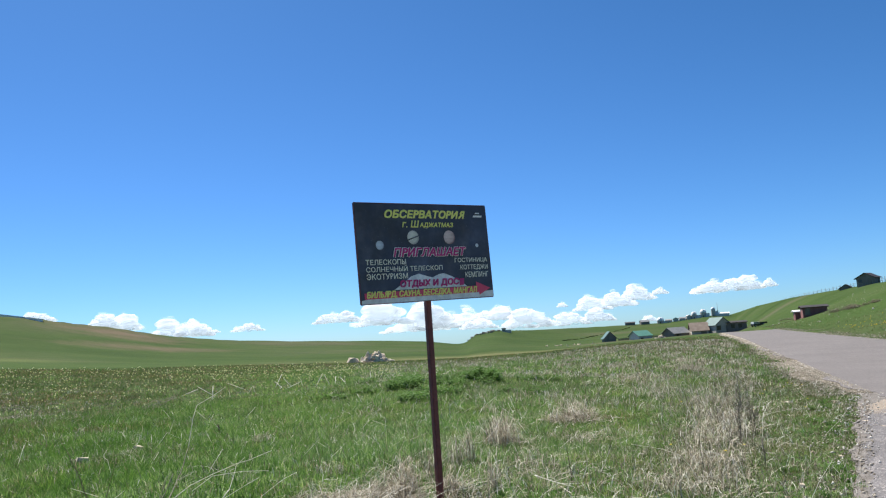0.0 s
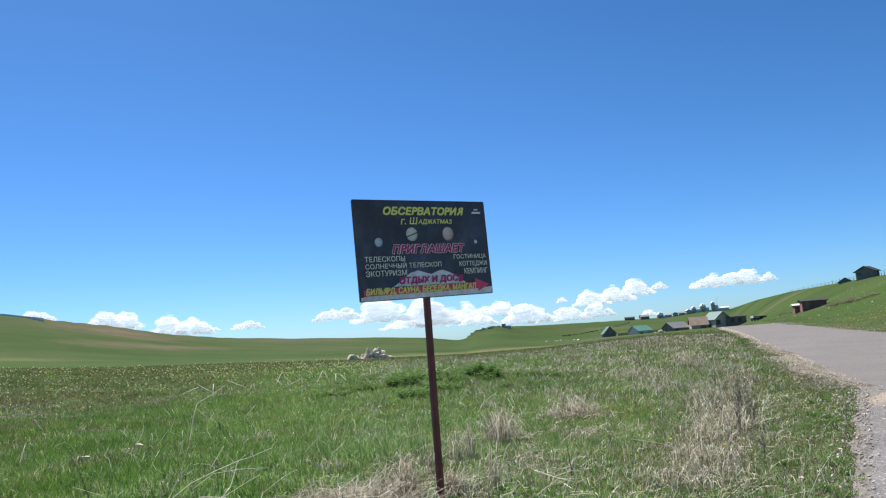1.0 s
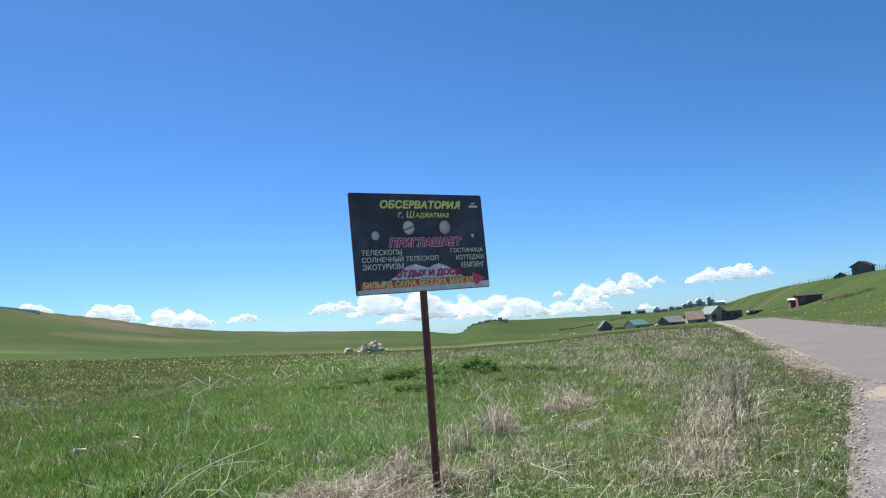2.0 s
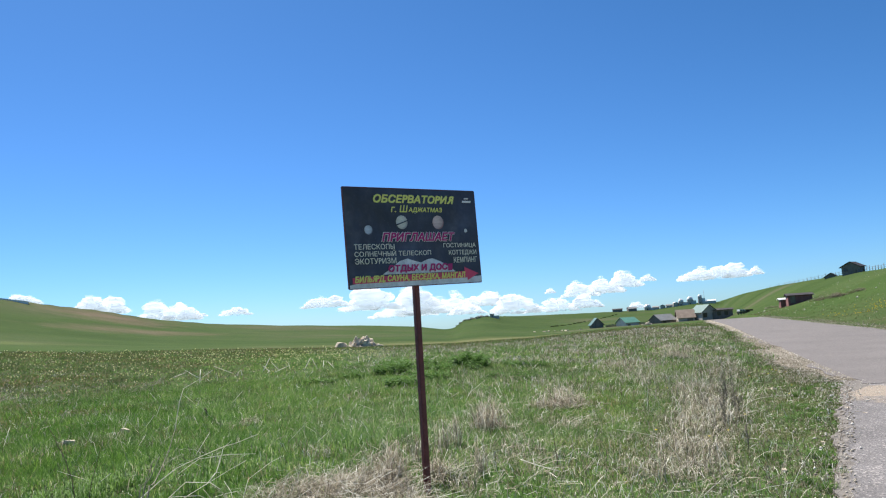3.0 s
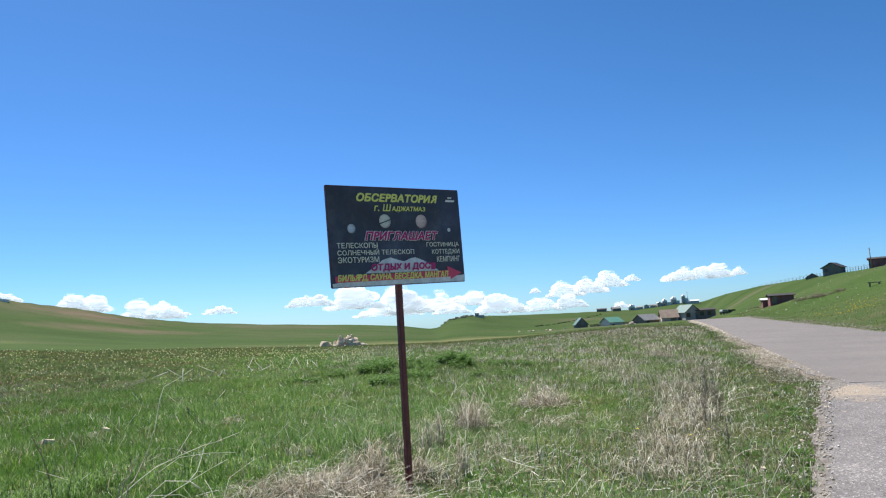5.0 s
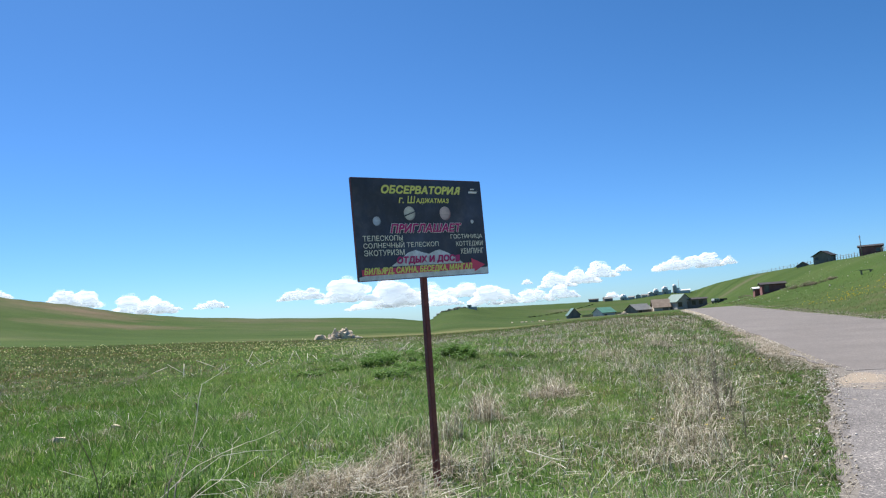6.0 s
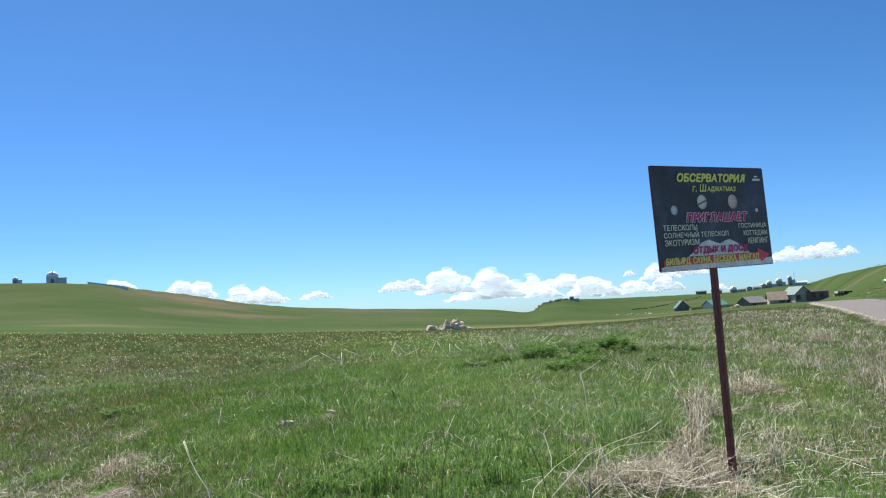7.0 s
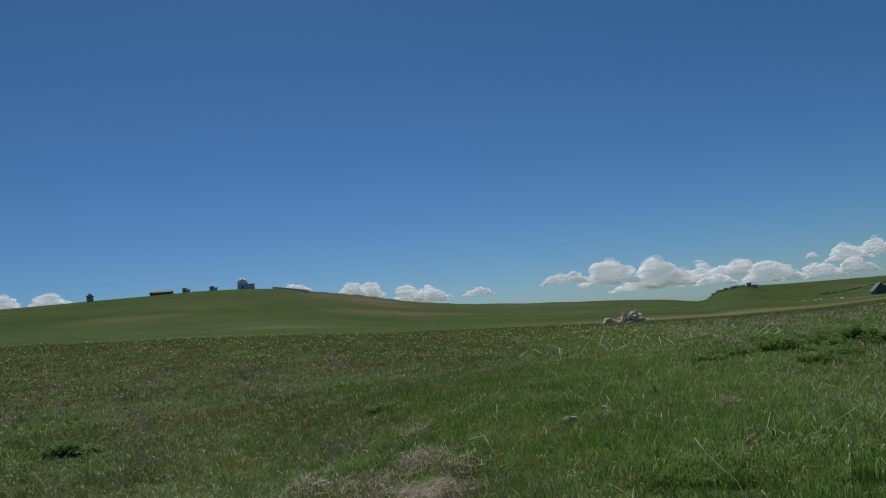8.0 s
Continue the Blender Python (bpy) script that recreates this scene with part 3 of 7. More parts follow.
def lettering(words, u0, u1, v0, v1, mat, layer=2, slant=0.0, weight=0.0):
    """Words fitted into a box of board fractions, as flat mesh letters."""
    # letters whose outlines fill badly are drawn with a turned or mirrored twin
    words = words.replace("Ы", "ЬI")
    twin = {"Э": "С", "Р": "P", "Я": "R", "Ь": "P"}
    cu = bpy.data.curves.new("lettering", "FONT")
    cu.body, cu.size, cu.resolution_u = "".join(twin.get(c, c) for c in words), 1.0, 3
    for k in range(len(words)):
        cu.materials.append(mat)
        cu.body_format[k].material_index = k
    tmp = bpy.data.objects.new("lettering", cu)
    scene.collection.objects.link(tmp)
    bpy.context.view_layer.update()
    me = bpy.data.meshes.new_from_object(tmp.evaluated_get(bpy.context.evaluated_depsgraph_get()))
    bpy.data.objects.remove(tmp)
    co = np.zeros(len(me.vertices) * 3)
    me.vertices.foreach_get("co", co)
    co = co.reshape(-1, 3)
    own_of = {k: sorted({v for p in me.polygons if p.material_index == k for v in p.vertices}) for k in range(len(words))}
    tops = [co[own_of[k], 1].max() for k, c in enumerate(words) if c in "ТЕКИГПНМ"]
    for k, c in enumerate(words):
        own = own_of[k]
        if c in "РЯЬI" and tops:
            co[own, 1] *= tops[0] / co[own, 1].max()
        if c == "Я":
            co[own, 0] = co[own, 0].min() + co[own, 0].max() - co[own, 0]
        if c == "Ь":
            co[own, 1] = co[own, 1].max() - co[own, 1]
    if "Э" not in words:
        co[:, 0] += slant * co[:, 1]
    lo, hi = co.min(0), co.max(0)
    x0, z0 = face_xy(u0, v1)
    x1, z1 = face_xy(u1, v0)
    turned = [k for k, c in enumerate(words) if c == "Э"]
    bars = []
    for k in turned:
        own = sorted({v for p in me.polygons if p.material_index == k for v in p.vertices})
        a, b = co[own, 0].min(), co[own, 0].max()
        co[own, 0] = a + b - co[own, 0]
        mid = (co[own, 1].min() + co[own, 1].max()) / 2
        bars.append((k, a + (b - a) * 0.3, a + (b - a) * 0.9, mid - 0.045, mid + 0.045))
    out = np.stack([x0 + (co[:, 0] - lo[0]) / (hi[0] - lo[0]) * (x1 - x0), np.full(len(co), -0.0015 - 0.003 * layer),
                    z0 + (co[:, 1] - lo[1]) / (hi[1] - lo[1]) * (z1 - z0)], 1)
    for k in range(len(words)):
        faces = [tuple(p.vertices) for p in me.polygons if p.material_index == k]
        if faces:
            used = sorted({v for f in faces for v in f})
            at = {v: n for n, v in enumerate(used)}
            verts, tris = [], []
            for _, a, b, c, d in (q for q in bars if q[0] == k):
                fx = lambda v: x0 + (v - lo[0]) / (hi[0] - lo[0]) * (x1 - x0)
                fz = lambda v: z0 + (v - lo[1]) / (hi[1] - lo[1]) * (z1 - z0)
                verts += [(fx(p), -0.0012 - 0.003 * layer, fz(q)) for p, q in ((a, c), (b, c), (b, d), (a, d))]
                tris.append((0, 1, 2, 3))
            for step, (sx, sz) in enumerate(((0, 0), (1, 0.4), (-1, -0.4), (0.6, -0.8), (-0.6, 0.8)) if weight else ((0, 0),)):
                base = len(verts)
                verts += [(out[v][0] + sx * weight * 0.12, out[v][1] - 0.0004 * step - 0.00013 * (k % 3), out[v][2] + sz * weight * 0.12) for v in used]
                tris += [tuple(at[v] + base for v in f) for f in faces]
            on_board(link_mesh("letter", verts, tris, [mat], sign))
    bpy.data.meshes.remove(me)


def disc(u, v, rad, mat, layer=1):
    pts = [(u + rad / SW * math.cos(a), v + rad / SH * math.sin(a)) for a in (k * math.tau / 28 for k in range(28))]
    return printed("planet", pts, mat, layer)


lettering("ОБСЕРВАТОРИЯ", 0.205, 0.82, 0.066, 0.145, P_YELLOW, 2, 0.25, 0.05)
lettering("г. Ш", 0.325, 0.452, 0.172, 0.243, P_YELLOW, 2, 0.2, 0.02)
lettering("АДЖАТМАЗ", 0.456, 0.717, 0.192, 0.248, P_YELLOW, 2, 0.2, 0.02)


def planet_print(u, v, rad, lit, dark):
    """A printed globe: lit on one flank, fading into the night on the other."""
    m, nt, b = nodes_of("planet_print", 0.45, 0.4)
    mp = nt.nodes.new("ShaderNodeMapping")
    mp.vector_type = "TEXTURE"
    cx0, cz0 = face_xy(u, v)
    mp.inputs["Location"].default_value = (cx0 - rad * 0.25, 0, cz0 + rad * 0.2)
    mp.inputs["Scale"].default_value = (rad * 1.3, 10, rad * 1.3)
    nt.links.new(nt.nodes.new("ShaderNodeTexCoord").outputs["Object"], mp.inputs["Vector"])
    ln = nt.nodes.new("ShaderNodeVectorMath")
    ln.operation = "LENGTH"
    nt.links.new(mp.outputs["Vector"], ln.inputs[0])
    c = ramp(nt, ln.outputs["Value"], [(0.25, lit), (0.75, tuple(0.7 * a + 0.3 * d for a, d in zip(lit, dark))), (1.0, dark)])
    c = mix(nt, 0.5, c, ramp(nt, noise_fac(nt, 22, 5, 0.7, None, (0.5, 1, 1.6)), [(0.35, (0.6, 0.55, 0.55)), (0.65, (1.15, 1.15, 1.15))]), "MULTIPLY")
    nt.links.new(c, b.inputs["Base Color"])
    return m


disc(0.155, 0.425, 0.045, planet_print(0.155, 0.425, 0.045, (0.75, 0.8, 0.88), (0.12, 0.13, 0.18)))
disc(0.40, 0.347, 0.068, planet_print(0.40, 0.347, 0.068, (0.9, 0.84, 0.72), (0.42, 0.38, 0.36)))
printed("planet_ring", [(0.355, 0.37), (0.44, 0.325), (0.445, 0.333), (0.36, 0.38)], P_SPACE, 2)
disc(0.68, 0.347, 0.07, planet_print(0.68, 0.347, 0.07, (0.88, 0.68, 0.62), (0.3, 0.13, 0.14)))
disc(0.9, 0.437, 0.02, P_SNOW)
lettering("ПРИГЛАШАЕТ", 0.246, 0.8, 0.458, 0.54, P_WHITE, 2, 0.25, 0.1)
lettering("ПРИГЛАШАЕТ", 0.246, 0.8, 0.458, 0.54, P_CRIMSON, 3, 0.25, 0.045)
lettering("ТЕЛЕСКОПЫ", 0.045, 0.33, 0.567, 0.62, P_PALE, 2, 0, 0.008)
lettering("СОЛНЕЧНЫЙ ТЕЛЕСКОП", 0.045, 0.602, 0.627, 0.69, P_PALE, 2, 0, 0.008)
lettering("ЭКОТУРИЗМ", 0.045, 0.335, 0.708, 0.765, P_PALE, 2, 0, 0.008)
lettering("ГОСТИНИЦА", 0.705, 0.972, 0.57, 0.625, P_PALE, 2, 0, 0.008)
lettering("КОТТЕДЖИ", 0.745, 0.972, 0.645, 0.705, P_PALE, 2, 0, 0.008)
lettering("КЕМПИНГ", 0.78, 0.972, 0.722, 0.78, P_PALE, 2, 0, 0.008)
printed("mountain_print", [(0.23, 0.875), (0.31, 0.80), (0.36, 0.745), (0.42, 0.72), (0.47, 0.745), (0.52, 0.765), (0.57, 0.735), (0.61, 0.725), (0.67, 0.76), (0.72, 0.80), (0.79, 0.875)], P_SNOW, 1)
lettering("ОТДЫХ И ДОС", 0.275, 0.72, 0.785, 0.862, P_CRIMSON, 3, 0.12, 0.045)
printed("faded_letter", [(0.728, 0.79), (0.765, 0.787), (0.76, 0.858), (0.725, 0.862)], P_CRIMSON, 3)
printed("snow_strip", [(0.0, 0.998), (0.0, 0.965), (0.06, 0.95), (0.3, 0.945), (0.6, 0.95), (0.86, 0.94), (1.0, 0.93), (1.0, 0.998)], P_SNOW, 1)
printed("red_band", [(0.02, 0.955), (0.02, 0.895), (0.86, 0.875), (0.86, 0.83), (0.975, 0.905), (0.88, 0.975), (0.88, 0.945)], P_RED, 2)
lettering("БИЛЬЯРД, САУНА, БЕСЕДКА, МАНГАЛ", 0.035, 0.862, 0.882, 0.955, P_YELLOW, 3, 0.2, 0.03)
for u0, u1, v0, v1 in ((0.905, 0.945, 0.078, 0.092), (0.886, 0.966, 0.108, 0.13)):
    printed("plain_mark", [(u0 + 0.006, v0), (u1, v0), (u1 - 0.006, v1), (u0, v1)], P_WHITE, 2)
bm = bmesh.new()
box_bm(bm, -0.029, 0.029, -0.029, 0.029, -0.5, 2.66)
bmesh.ops.bevel(bm, geom=[e for e in bm.edges if abs(e.verts[0].co.z - e.verts[1].co.z) > 1], offset=0.007, segments=2, affect="EDGES")
post = part("post", bm, M_POST, sign)
post.matrix_basis = pose(0.018, 0.085, 0, 0, 0, 1)
for dx, dz in ((0.01, 0.24), (0.01, -0.28)):
    b_ = on_board(tube("bolt", [(dx, -0.004, dz), (dx, 0.06, dz)], 0.008, M_BACK, sign, "steel bolt head"))


# ---- clouds ----
def cloud_material(name, cover):
    """White billows whose skin lets part of the light by: dense where many overlap, frayed at the rim."""
    m, nt, b = nodes_of(name, 1.0, 0.0)
    b.inputs["Base Color"].default_value = (0.86, 0.865, 0.88, 1)
    # bluish glow standing in for sunlight scattered within the cloud; lifts its shaded side
    b.inputs["Emission Color"].default_value = (0.76, 0.88, 1.0, 1)
    b.inputs["Emission Strength"].default_value = 0.38
    tr = nt.nodes.new("ShaderNodeBsdfTranslucent")
    tr.inputs["Color"].default_value = (0.82, 0.83, 0.85, 1)
    body = nt.nodes.new("ShaderNodeMixShader")
    body.inputs[0].default_value = 0.5
    nt.links.new(b.outputs[0], body.inputs[1])
    nt.links.new(tr.outputs[0], body.inputs[2])
    clear = nt.nodes.new("ShaderNodeBsdfTransparent")
    wisp = nt.nodes.new("ShaderNodeMixShader")
    wisp.inputs[0].default_value = cover
    nt.links.new(clear.outputs[0], wisp.inputs[1])
    nt.links.new(body.outputs[0], wisp.inputs[2])
    nt.links.new(wisp.outputs[0], nt.nodes["Material Output"].inputs["Surface"])
    return m


M_CLOUD, M_WISP = cloud_material("cumulus", 0.45), cloud_material("cloud_rim", 0.16)
CLOUD_FAR = 3600.0


def cloud(bearing, low, wide, tall, seed):
    """A flat-based heap of overlapping billows with a thin frayed rim. Bearing and sizes in degrees as seen from the meadow."""
    rng = random.Random(seed)
    d = CLOUD_FAR + 60 * (seed % 7)
    W, H = d * math.tan(radians(wide)), d * math.tan(radians(tall))
    bm = bmesh.new()
    ratio = min(3.5, W / H)
    core, rim = int(14 + 18 * ratio), int(8 + 12 * ratio)
    for k in range(core + rim):
        u = rng.uniform(-0.5, 0.5)
        dome = max(0.16, 1 - abs(2 * u) ** 1.7) * (0.9 + 0.6 * noise.noise((u * W / H * 1.6, seed * 3.7, 0.5)))
        dome = min(dome, 1.05)
        if k < core:
            rad = H * rng.uniform(0.08, 0.24) * (0.5 + 0.6 * dome)
            z = rad * 0.5 + rng.random() ** 0.8 * max(0.0, dome * H * 0.95 - rad * 1.3)
        else:
            rad = H * rng.uniform(0.05, 0.16)
            z = dome * H * rng.uniform(0.75, 1.05) - rad * 0.6 if rng.random() < 0.6 else rad * rng.uniform(-0.3, 0.8)
        mtx = Matrix.Translation((u * (W - rad), rng.uniform(-0.3, 0.3) * H, z)) @ Matrix.Diagonal((rad * rng.uniform(1.3, 2.7), rad * 1.2, rad * rng.uniform(0.7, 1.0), 1))
        made = bmesh.ops.create_icosphere(bm, subdivisions=2, radius=1.0, matrix=mtx)
        if k >= core:
            for f in {f for v in made["verts"] for f in v.link_faces}:
                f.material_index = 1
    for v in bm.verts:
        p = v.co / H
        v.co += (noise.noise_vector(p * 3.0 + Vector((seed, 0, 0))) * 0.1 + noise.noise_vector(p * 8.0 + Vector((0, seed, 0))) * 0.05) * H
        if v.co.z < 0:
            v.co.z *= 0.4
    ob = part("cloud", bm, M_CLOUD, smooth_shade=True)
    ob.data.materials.append(M_WISP)
    x, y = spot(bearing, d)
    ob.matrix_world = pose(x, y, EYE_Z + d * math.tan(radians(low)), 0, 0, -bearing)
    return tagged(ob, "white cumulus cloud low over the horizon", "cloud", "clouds over the horizon", "structure")


CLOUDS = ((27.4, 1.89, 3.9, 1.0), (30.7, 1.49, 4.2, 1.85), (34.3, 0.93, 4.4, 2.8), (37.25, 0.94, 3.1, 1.8), (39.5, 1.27, 3.6, 1.65), (33.2, 0.81, 5.3, 1.05), (38.1, 0.7, 3.1, 0.8),
          (41.9, 0.55, 3.8, 1.75), (44.6, 0.48, 4.4, 1.0), (46.8, 1.5, 2.8, 1.1), (48.7, 1.64, 2.7, 1.35), (50.1, 1.98, 2.8, 1.25), (51.9, 2.29, 1.2, 0.55), (44.6, 1.89, 0.75, 0.42),
          (47.7, 0.61, 1.6, 0.75), (50.9, 0.36, 1.2, 0.56), (6.7, 3.1, 2.0, 1.1), (10.85, 2.5, 1.8, 1.25), (12.1, 2.25, 2.4, 1.6), (15.1, 1.65, 2.5, 1.35), (16.8, 1.58, 2.5, 1.72),
          (18.3, 1.72, 0.7, 0.36), (20.6, 1.68, 2.4, 0.63), (-13.1, 3.15, 4.1, 1.2), (-10.1, 3.2, 2.9, 1.5), (55.3, 2.12, 2.5, 1.25), (57.4, 2.11, 3.4, 1.3), (59.4, 2.19, 1.1, 0.56), (47.1, 0.69, 2.3, 0.95))
for k, c in enumerate(CLOUDS):
    cloud(*c, seed=k + 1)

# ---- stone heap ----
M_STONE = weathered("pale_limestone", (0.52, 0.42, 0.31), (0.86, 0.74, 0.58), 2.2, 0.9, 0.2, grain=14, relief=0.8, per_piece=0.18)


def stone_bm(rng, sx, sy, sz, taper=0.0):
    """An angular block; taper draws its upper corners together into a jagged point."""
    bm = bmesh.new()
    for corner in itertools.product((-0.5, 0.5), repeat=3):
        pull = 1 - taper * rng.uniform(0.6, 1.3) if corner[2] > 0 else 1.0
        bm.verts.new([c * side * rng.uniform(0.5, 1.05) * k for c, side, k in zip(corner, (sx, sy, sz), (pull, pull, 1.0))])
    for k in range(3):
        bm.verts.new([rng.uniform(-0.5, 0.5) * side for side in (sx, sy, sz)])
    bmesh.ops.convex_hull(bm, input=bm.verts[:])
    bmesh.ops.delete(bm, geom=[v for v in bm.verts if not v.link_faces], context="VERTS")
    return bm


def stone_heap():
    cx, cy = spot(29.66, 112)
    rng = random.Random(11)
    heap = tagged(empty("stone_heap", cx, cy, h1(cx, cy), -30), "heap of pale angular limestone blocks in the meadow", "rock pile")

    def top(u):
        return float(np.interp(u, [-1.7, -1.2, -0.55, 0.1, 0.7, 1.4, 2.0, 2.6, 3.2], [0.3, 0.9, 1.75, 1.3, 1.7, 1.8, 1.05, 0.5, 0.2]))

    spec = [(-2.7, 0, 0.45, 2.1, 1.4, 1.15, 12), (-2.3, 0.3, 0.25, 0.9, 0.8, 0.5, 10), (2.75, -0.2, 0.2, 1.3, 0.9, 0.4, 6)]
    for u in (-1.15, -0.6, -0.1, 0.4, 0.9, 1.35, 1.85):
        spec.append((u, rng.uniform(-0.1, 0.4), top(u) * 0.44, rng.uniform(0.9, 1.3), rng.uniform(0.9, 1.3), top(u) * 1.2, 16))
    for k in range(46):
        u, v = rng.uniform(-1.6, 2.6), rng.uniform(-1.0, 0.7)
        size = rng.uniform(0.35, 0.75)
        z = max(0.12, (top(u) * (1 - 0.45 * abs(v)) - size * 0.45) * rng.uniform(0.35, 1.0))
        spec.append((u, v, z, size * rng.uniform(1.0, 1.5), size, size * rng.uniform(0.7, 1.1), 35))
    for k in range(40):
        spec.append((rng.uniform(-3.4, 3.5), rng.uniform(-1.4, 0.4), rng.uniform(0.03, 0.12), rng.uniform(0.25, 0.6), rng.uniform(0.2, 0.5), rng.uniform(0.15, 0.32), 20))
    for x, y, z, sx, sy, sz, tilt in spec:
        s = part("stone", stone_bm(rng, sx, sy, sz, 0.7 if tilt == 16 else 0.45), M_STONE, heap)
        s.matrix_basis = pose(x, y, z, rng.uniform(-tilt, tilt), rng.uniform(-tilt, tilt), rng.uniform(-25, 25) if tilt < 20 else rng.uniform(0, 360))


stone_heap()


def rubble():
    x, y = spot(45.3, 366)
    rng = random.Random(23)
    e = tagged(empty("rubble", x, y, h1(x, y) + 0.15, -44), "low scatter of pale rubble at the field's edge", "rubble")
    for k in range(14):
        st = part("stone", stone_bm(rng, rng.uniform(0.5, 1.2), rng.uniform(0.5, 1.3), rng.uniform(0.3, 0.7)), M_STONE, e)
        st.matrix_basis = pose(rng.gauss(0, 6.0), rng.uniform(-2.5, 2.5), rng.uniform(-0.1, 0.1), rng.uniform(-15, 15), rng.uniform(-15, 15), rng.uniform(0, 360))


rubble()


def rubble_pile():
    """A loose heap of pale building stone in front of the cottage."""
    x, y = spot(51.6, 335)
    rng = random.Random(29)
    e = tagged(empty("rubble_pile", x, y, h1(x, y), -51), "pale heap of building stone in front of a cottage", "rubble")
    for k in range(26):
        q, a = abs(rng.gauss(0, 0.9)), rng.uniform(0, math.tau)
        size = rng.uniform(0.5, 1.0)
        st = part("stone", stone_bm(rng, size * 1.2, size, size * 0.8, 0.3), M_STONE, e)
        st.matrix_basis = pose(q * math.cos(a) * 1.3, q * math.sin(a), max(0.15, (1.7 - q) * rng.uniform(0.1, 0.9)), rng.uniform(-30, 30), rng.uniform(-30, 30), rng.uniform(0, 360))


rubble_pile()

# ---- buildings ----
M_WALL_DARK = weathered("dark_boards", (0.17, 0.155, 0.14), (0.28, 0.255, 0.225), 1.2, 0.85, 0.2, grain=8, stretch=(1, 1, 0.15))
M_WALL_TAN = weathered("tan_masonry", (0.5, 0.43, 0.35), (0.68, 0.6, 0.5), 0.8, 0.9, 0.2, grain=6)
M_WALL_PALE = weathered("pale_render", (0.6, 0.59, 0.56), (0.76, 0.75, 0.72), 0.6, 0.85, 0.2, grain=6)
M_WALL_GREY = weathered("grey_blocks", (0.4, 0.375, 0.34), (0.56, 0.52, 0.47), 0.7, 0.85, 0.2, grain=5)
M_WALL_BRICK = weathered("red_brown_wall", (0.19, 0.085, 0.085), (0.3, 0.145, 0.135), 1.0, 0.85, 0.2, grain=7)
M_ROOF_GREEN = weathered("green_sheet_roof", (0.08, 0.23, 0.17), (0.14, 0.33, 0.25), 0.8, 0.5, 0.4, grain=6)
M_ROOF_DKGREEN = weathered("dull_green_roof", (0.045, 0.11, 0.1), (0.08, 0.17, 0.155), 0.8, 0.55, 0.4, grain=6)
M_ROOF_GREY = weathered("grey_slate_roof", (0.17, 0.175, 0.175), (0.27, 0.275, 0.27), 0.8, 0.6, 0.4, grain=6)
M_ROOF_TAN = weathered("rusty_tan_roof", (0.2, 0.15, 0.115), (0.32, 0.25, 0.195), 0.6, 0.7, 0.3, grain=6)
M_ROOF_DARK = weathered("dark_roof", (0.028, 0.024, 0.025), (0.06, 0.05, 0.05), 0.8, 0.7, 0.3, grain=6)
M_DOME = weathered("white_dome_paint", (0.84, 0.84, 0.83), (0.92, 0.92, 0.9), 0.5, 0.4, 0.5, grain=4, relief=0.1)
M_PANE = weathered("dark_window_glass", (0.02, 0.025, 0.03), (0.05, 0.06, 0.07), 2, 0.15, 0.6, relief=0.02)
M_WOOD = weathered("grey_timber", (0.16, 0.135, 0.11), (0.28, 0.25, 0.21), 3, 0.85, 0.2, grain=20, stretch=(1, 1, 0.2))


def gable_roof(name, w, d, z0, rise, over, mat, parent, ridge_along_x=True, thick=0.14):
    """Two sloping slabs joined at the ridge, with eaves."""
    bm = bmesh.new()
    a, b = (w / 2 + over, d / 2 + over) if ridge_along_x else (d / 2 + over, w / 2 + over)
    drop = rise * over / (b - over)
    prof = [(-b, z0 - drop), (0, z0 + rise), (b, z0 - drop), (b, z0 - drop + thick), (0, z0 + rise + thick), (-b, z0 - drop + thick)]
    ends = []
    for e in (-a, a):
        ends.append([bm.verts.new((e, p, z) if ridge_along_x else (p, e, z)) for p, z in prof])
    for k in range(6):
        bm.faces.new((ends[0][k], ends[0][(k + 1) % 6], ends[1][(k + 1) % 6], ends[1][k]))
    for e in ends:
        bm.faces.new((e[0], e[1], e[4], e[5]))
        bm.faces.new((e[1], e[2], e[3], e[4]))
    bmesh.ops.recalc_face_normals(bm, faces=bm.faces[:])
    return part(name, bm, mat, parent)


def gabled_walls(w, d, hgt, rise, mat, parent, ridge_along_x=True):
    bm = bmesh.new()
    if ridge_along_x:
        prof = [(-d / 2, -0.6), (d / 2, -0.6), (d / 2, hgt), (0, hgt + rise), (-d / 2, hgt)]
        ends = [[bm.verts.new((e, p, z)) for p, z in prof] for e in (-w / 2, w / 2)]
    else:
        prof = [(-w / 2, -0.6), (w / 2, -0.6), (w / 2, hgt), (0, hgt + rise), (-w / 2, hgt)]
        ends = [[bm.verts.new((p, e, z)) for p, z in prof] for e in (-d / 2, d / 2)]
    for k in range(5):
        bm.faces.new((ends[0][k], ends[0][(k + 1) % 5], ends[1][(k + 1) % 5], ends[1][k]))
    for e in ends:
        bm.faces.new(e)
    bmesh.ops.recalc_face_normals(bm, faces=bm.faces[:])
    return part("wall", bm, mat, parent)


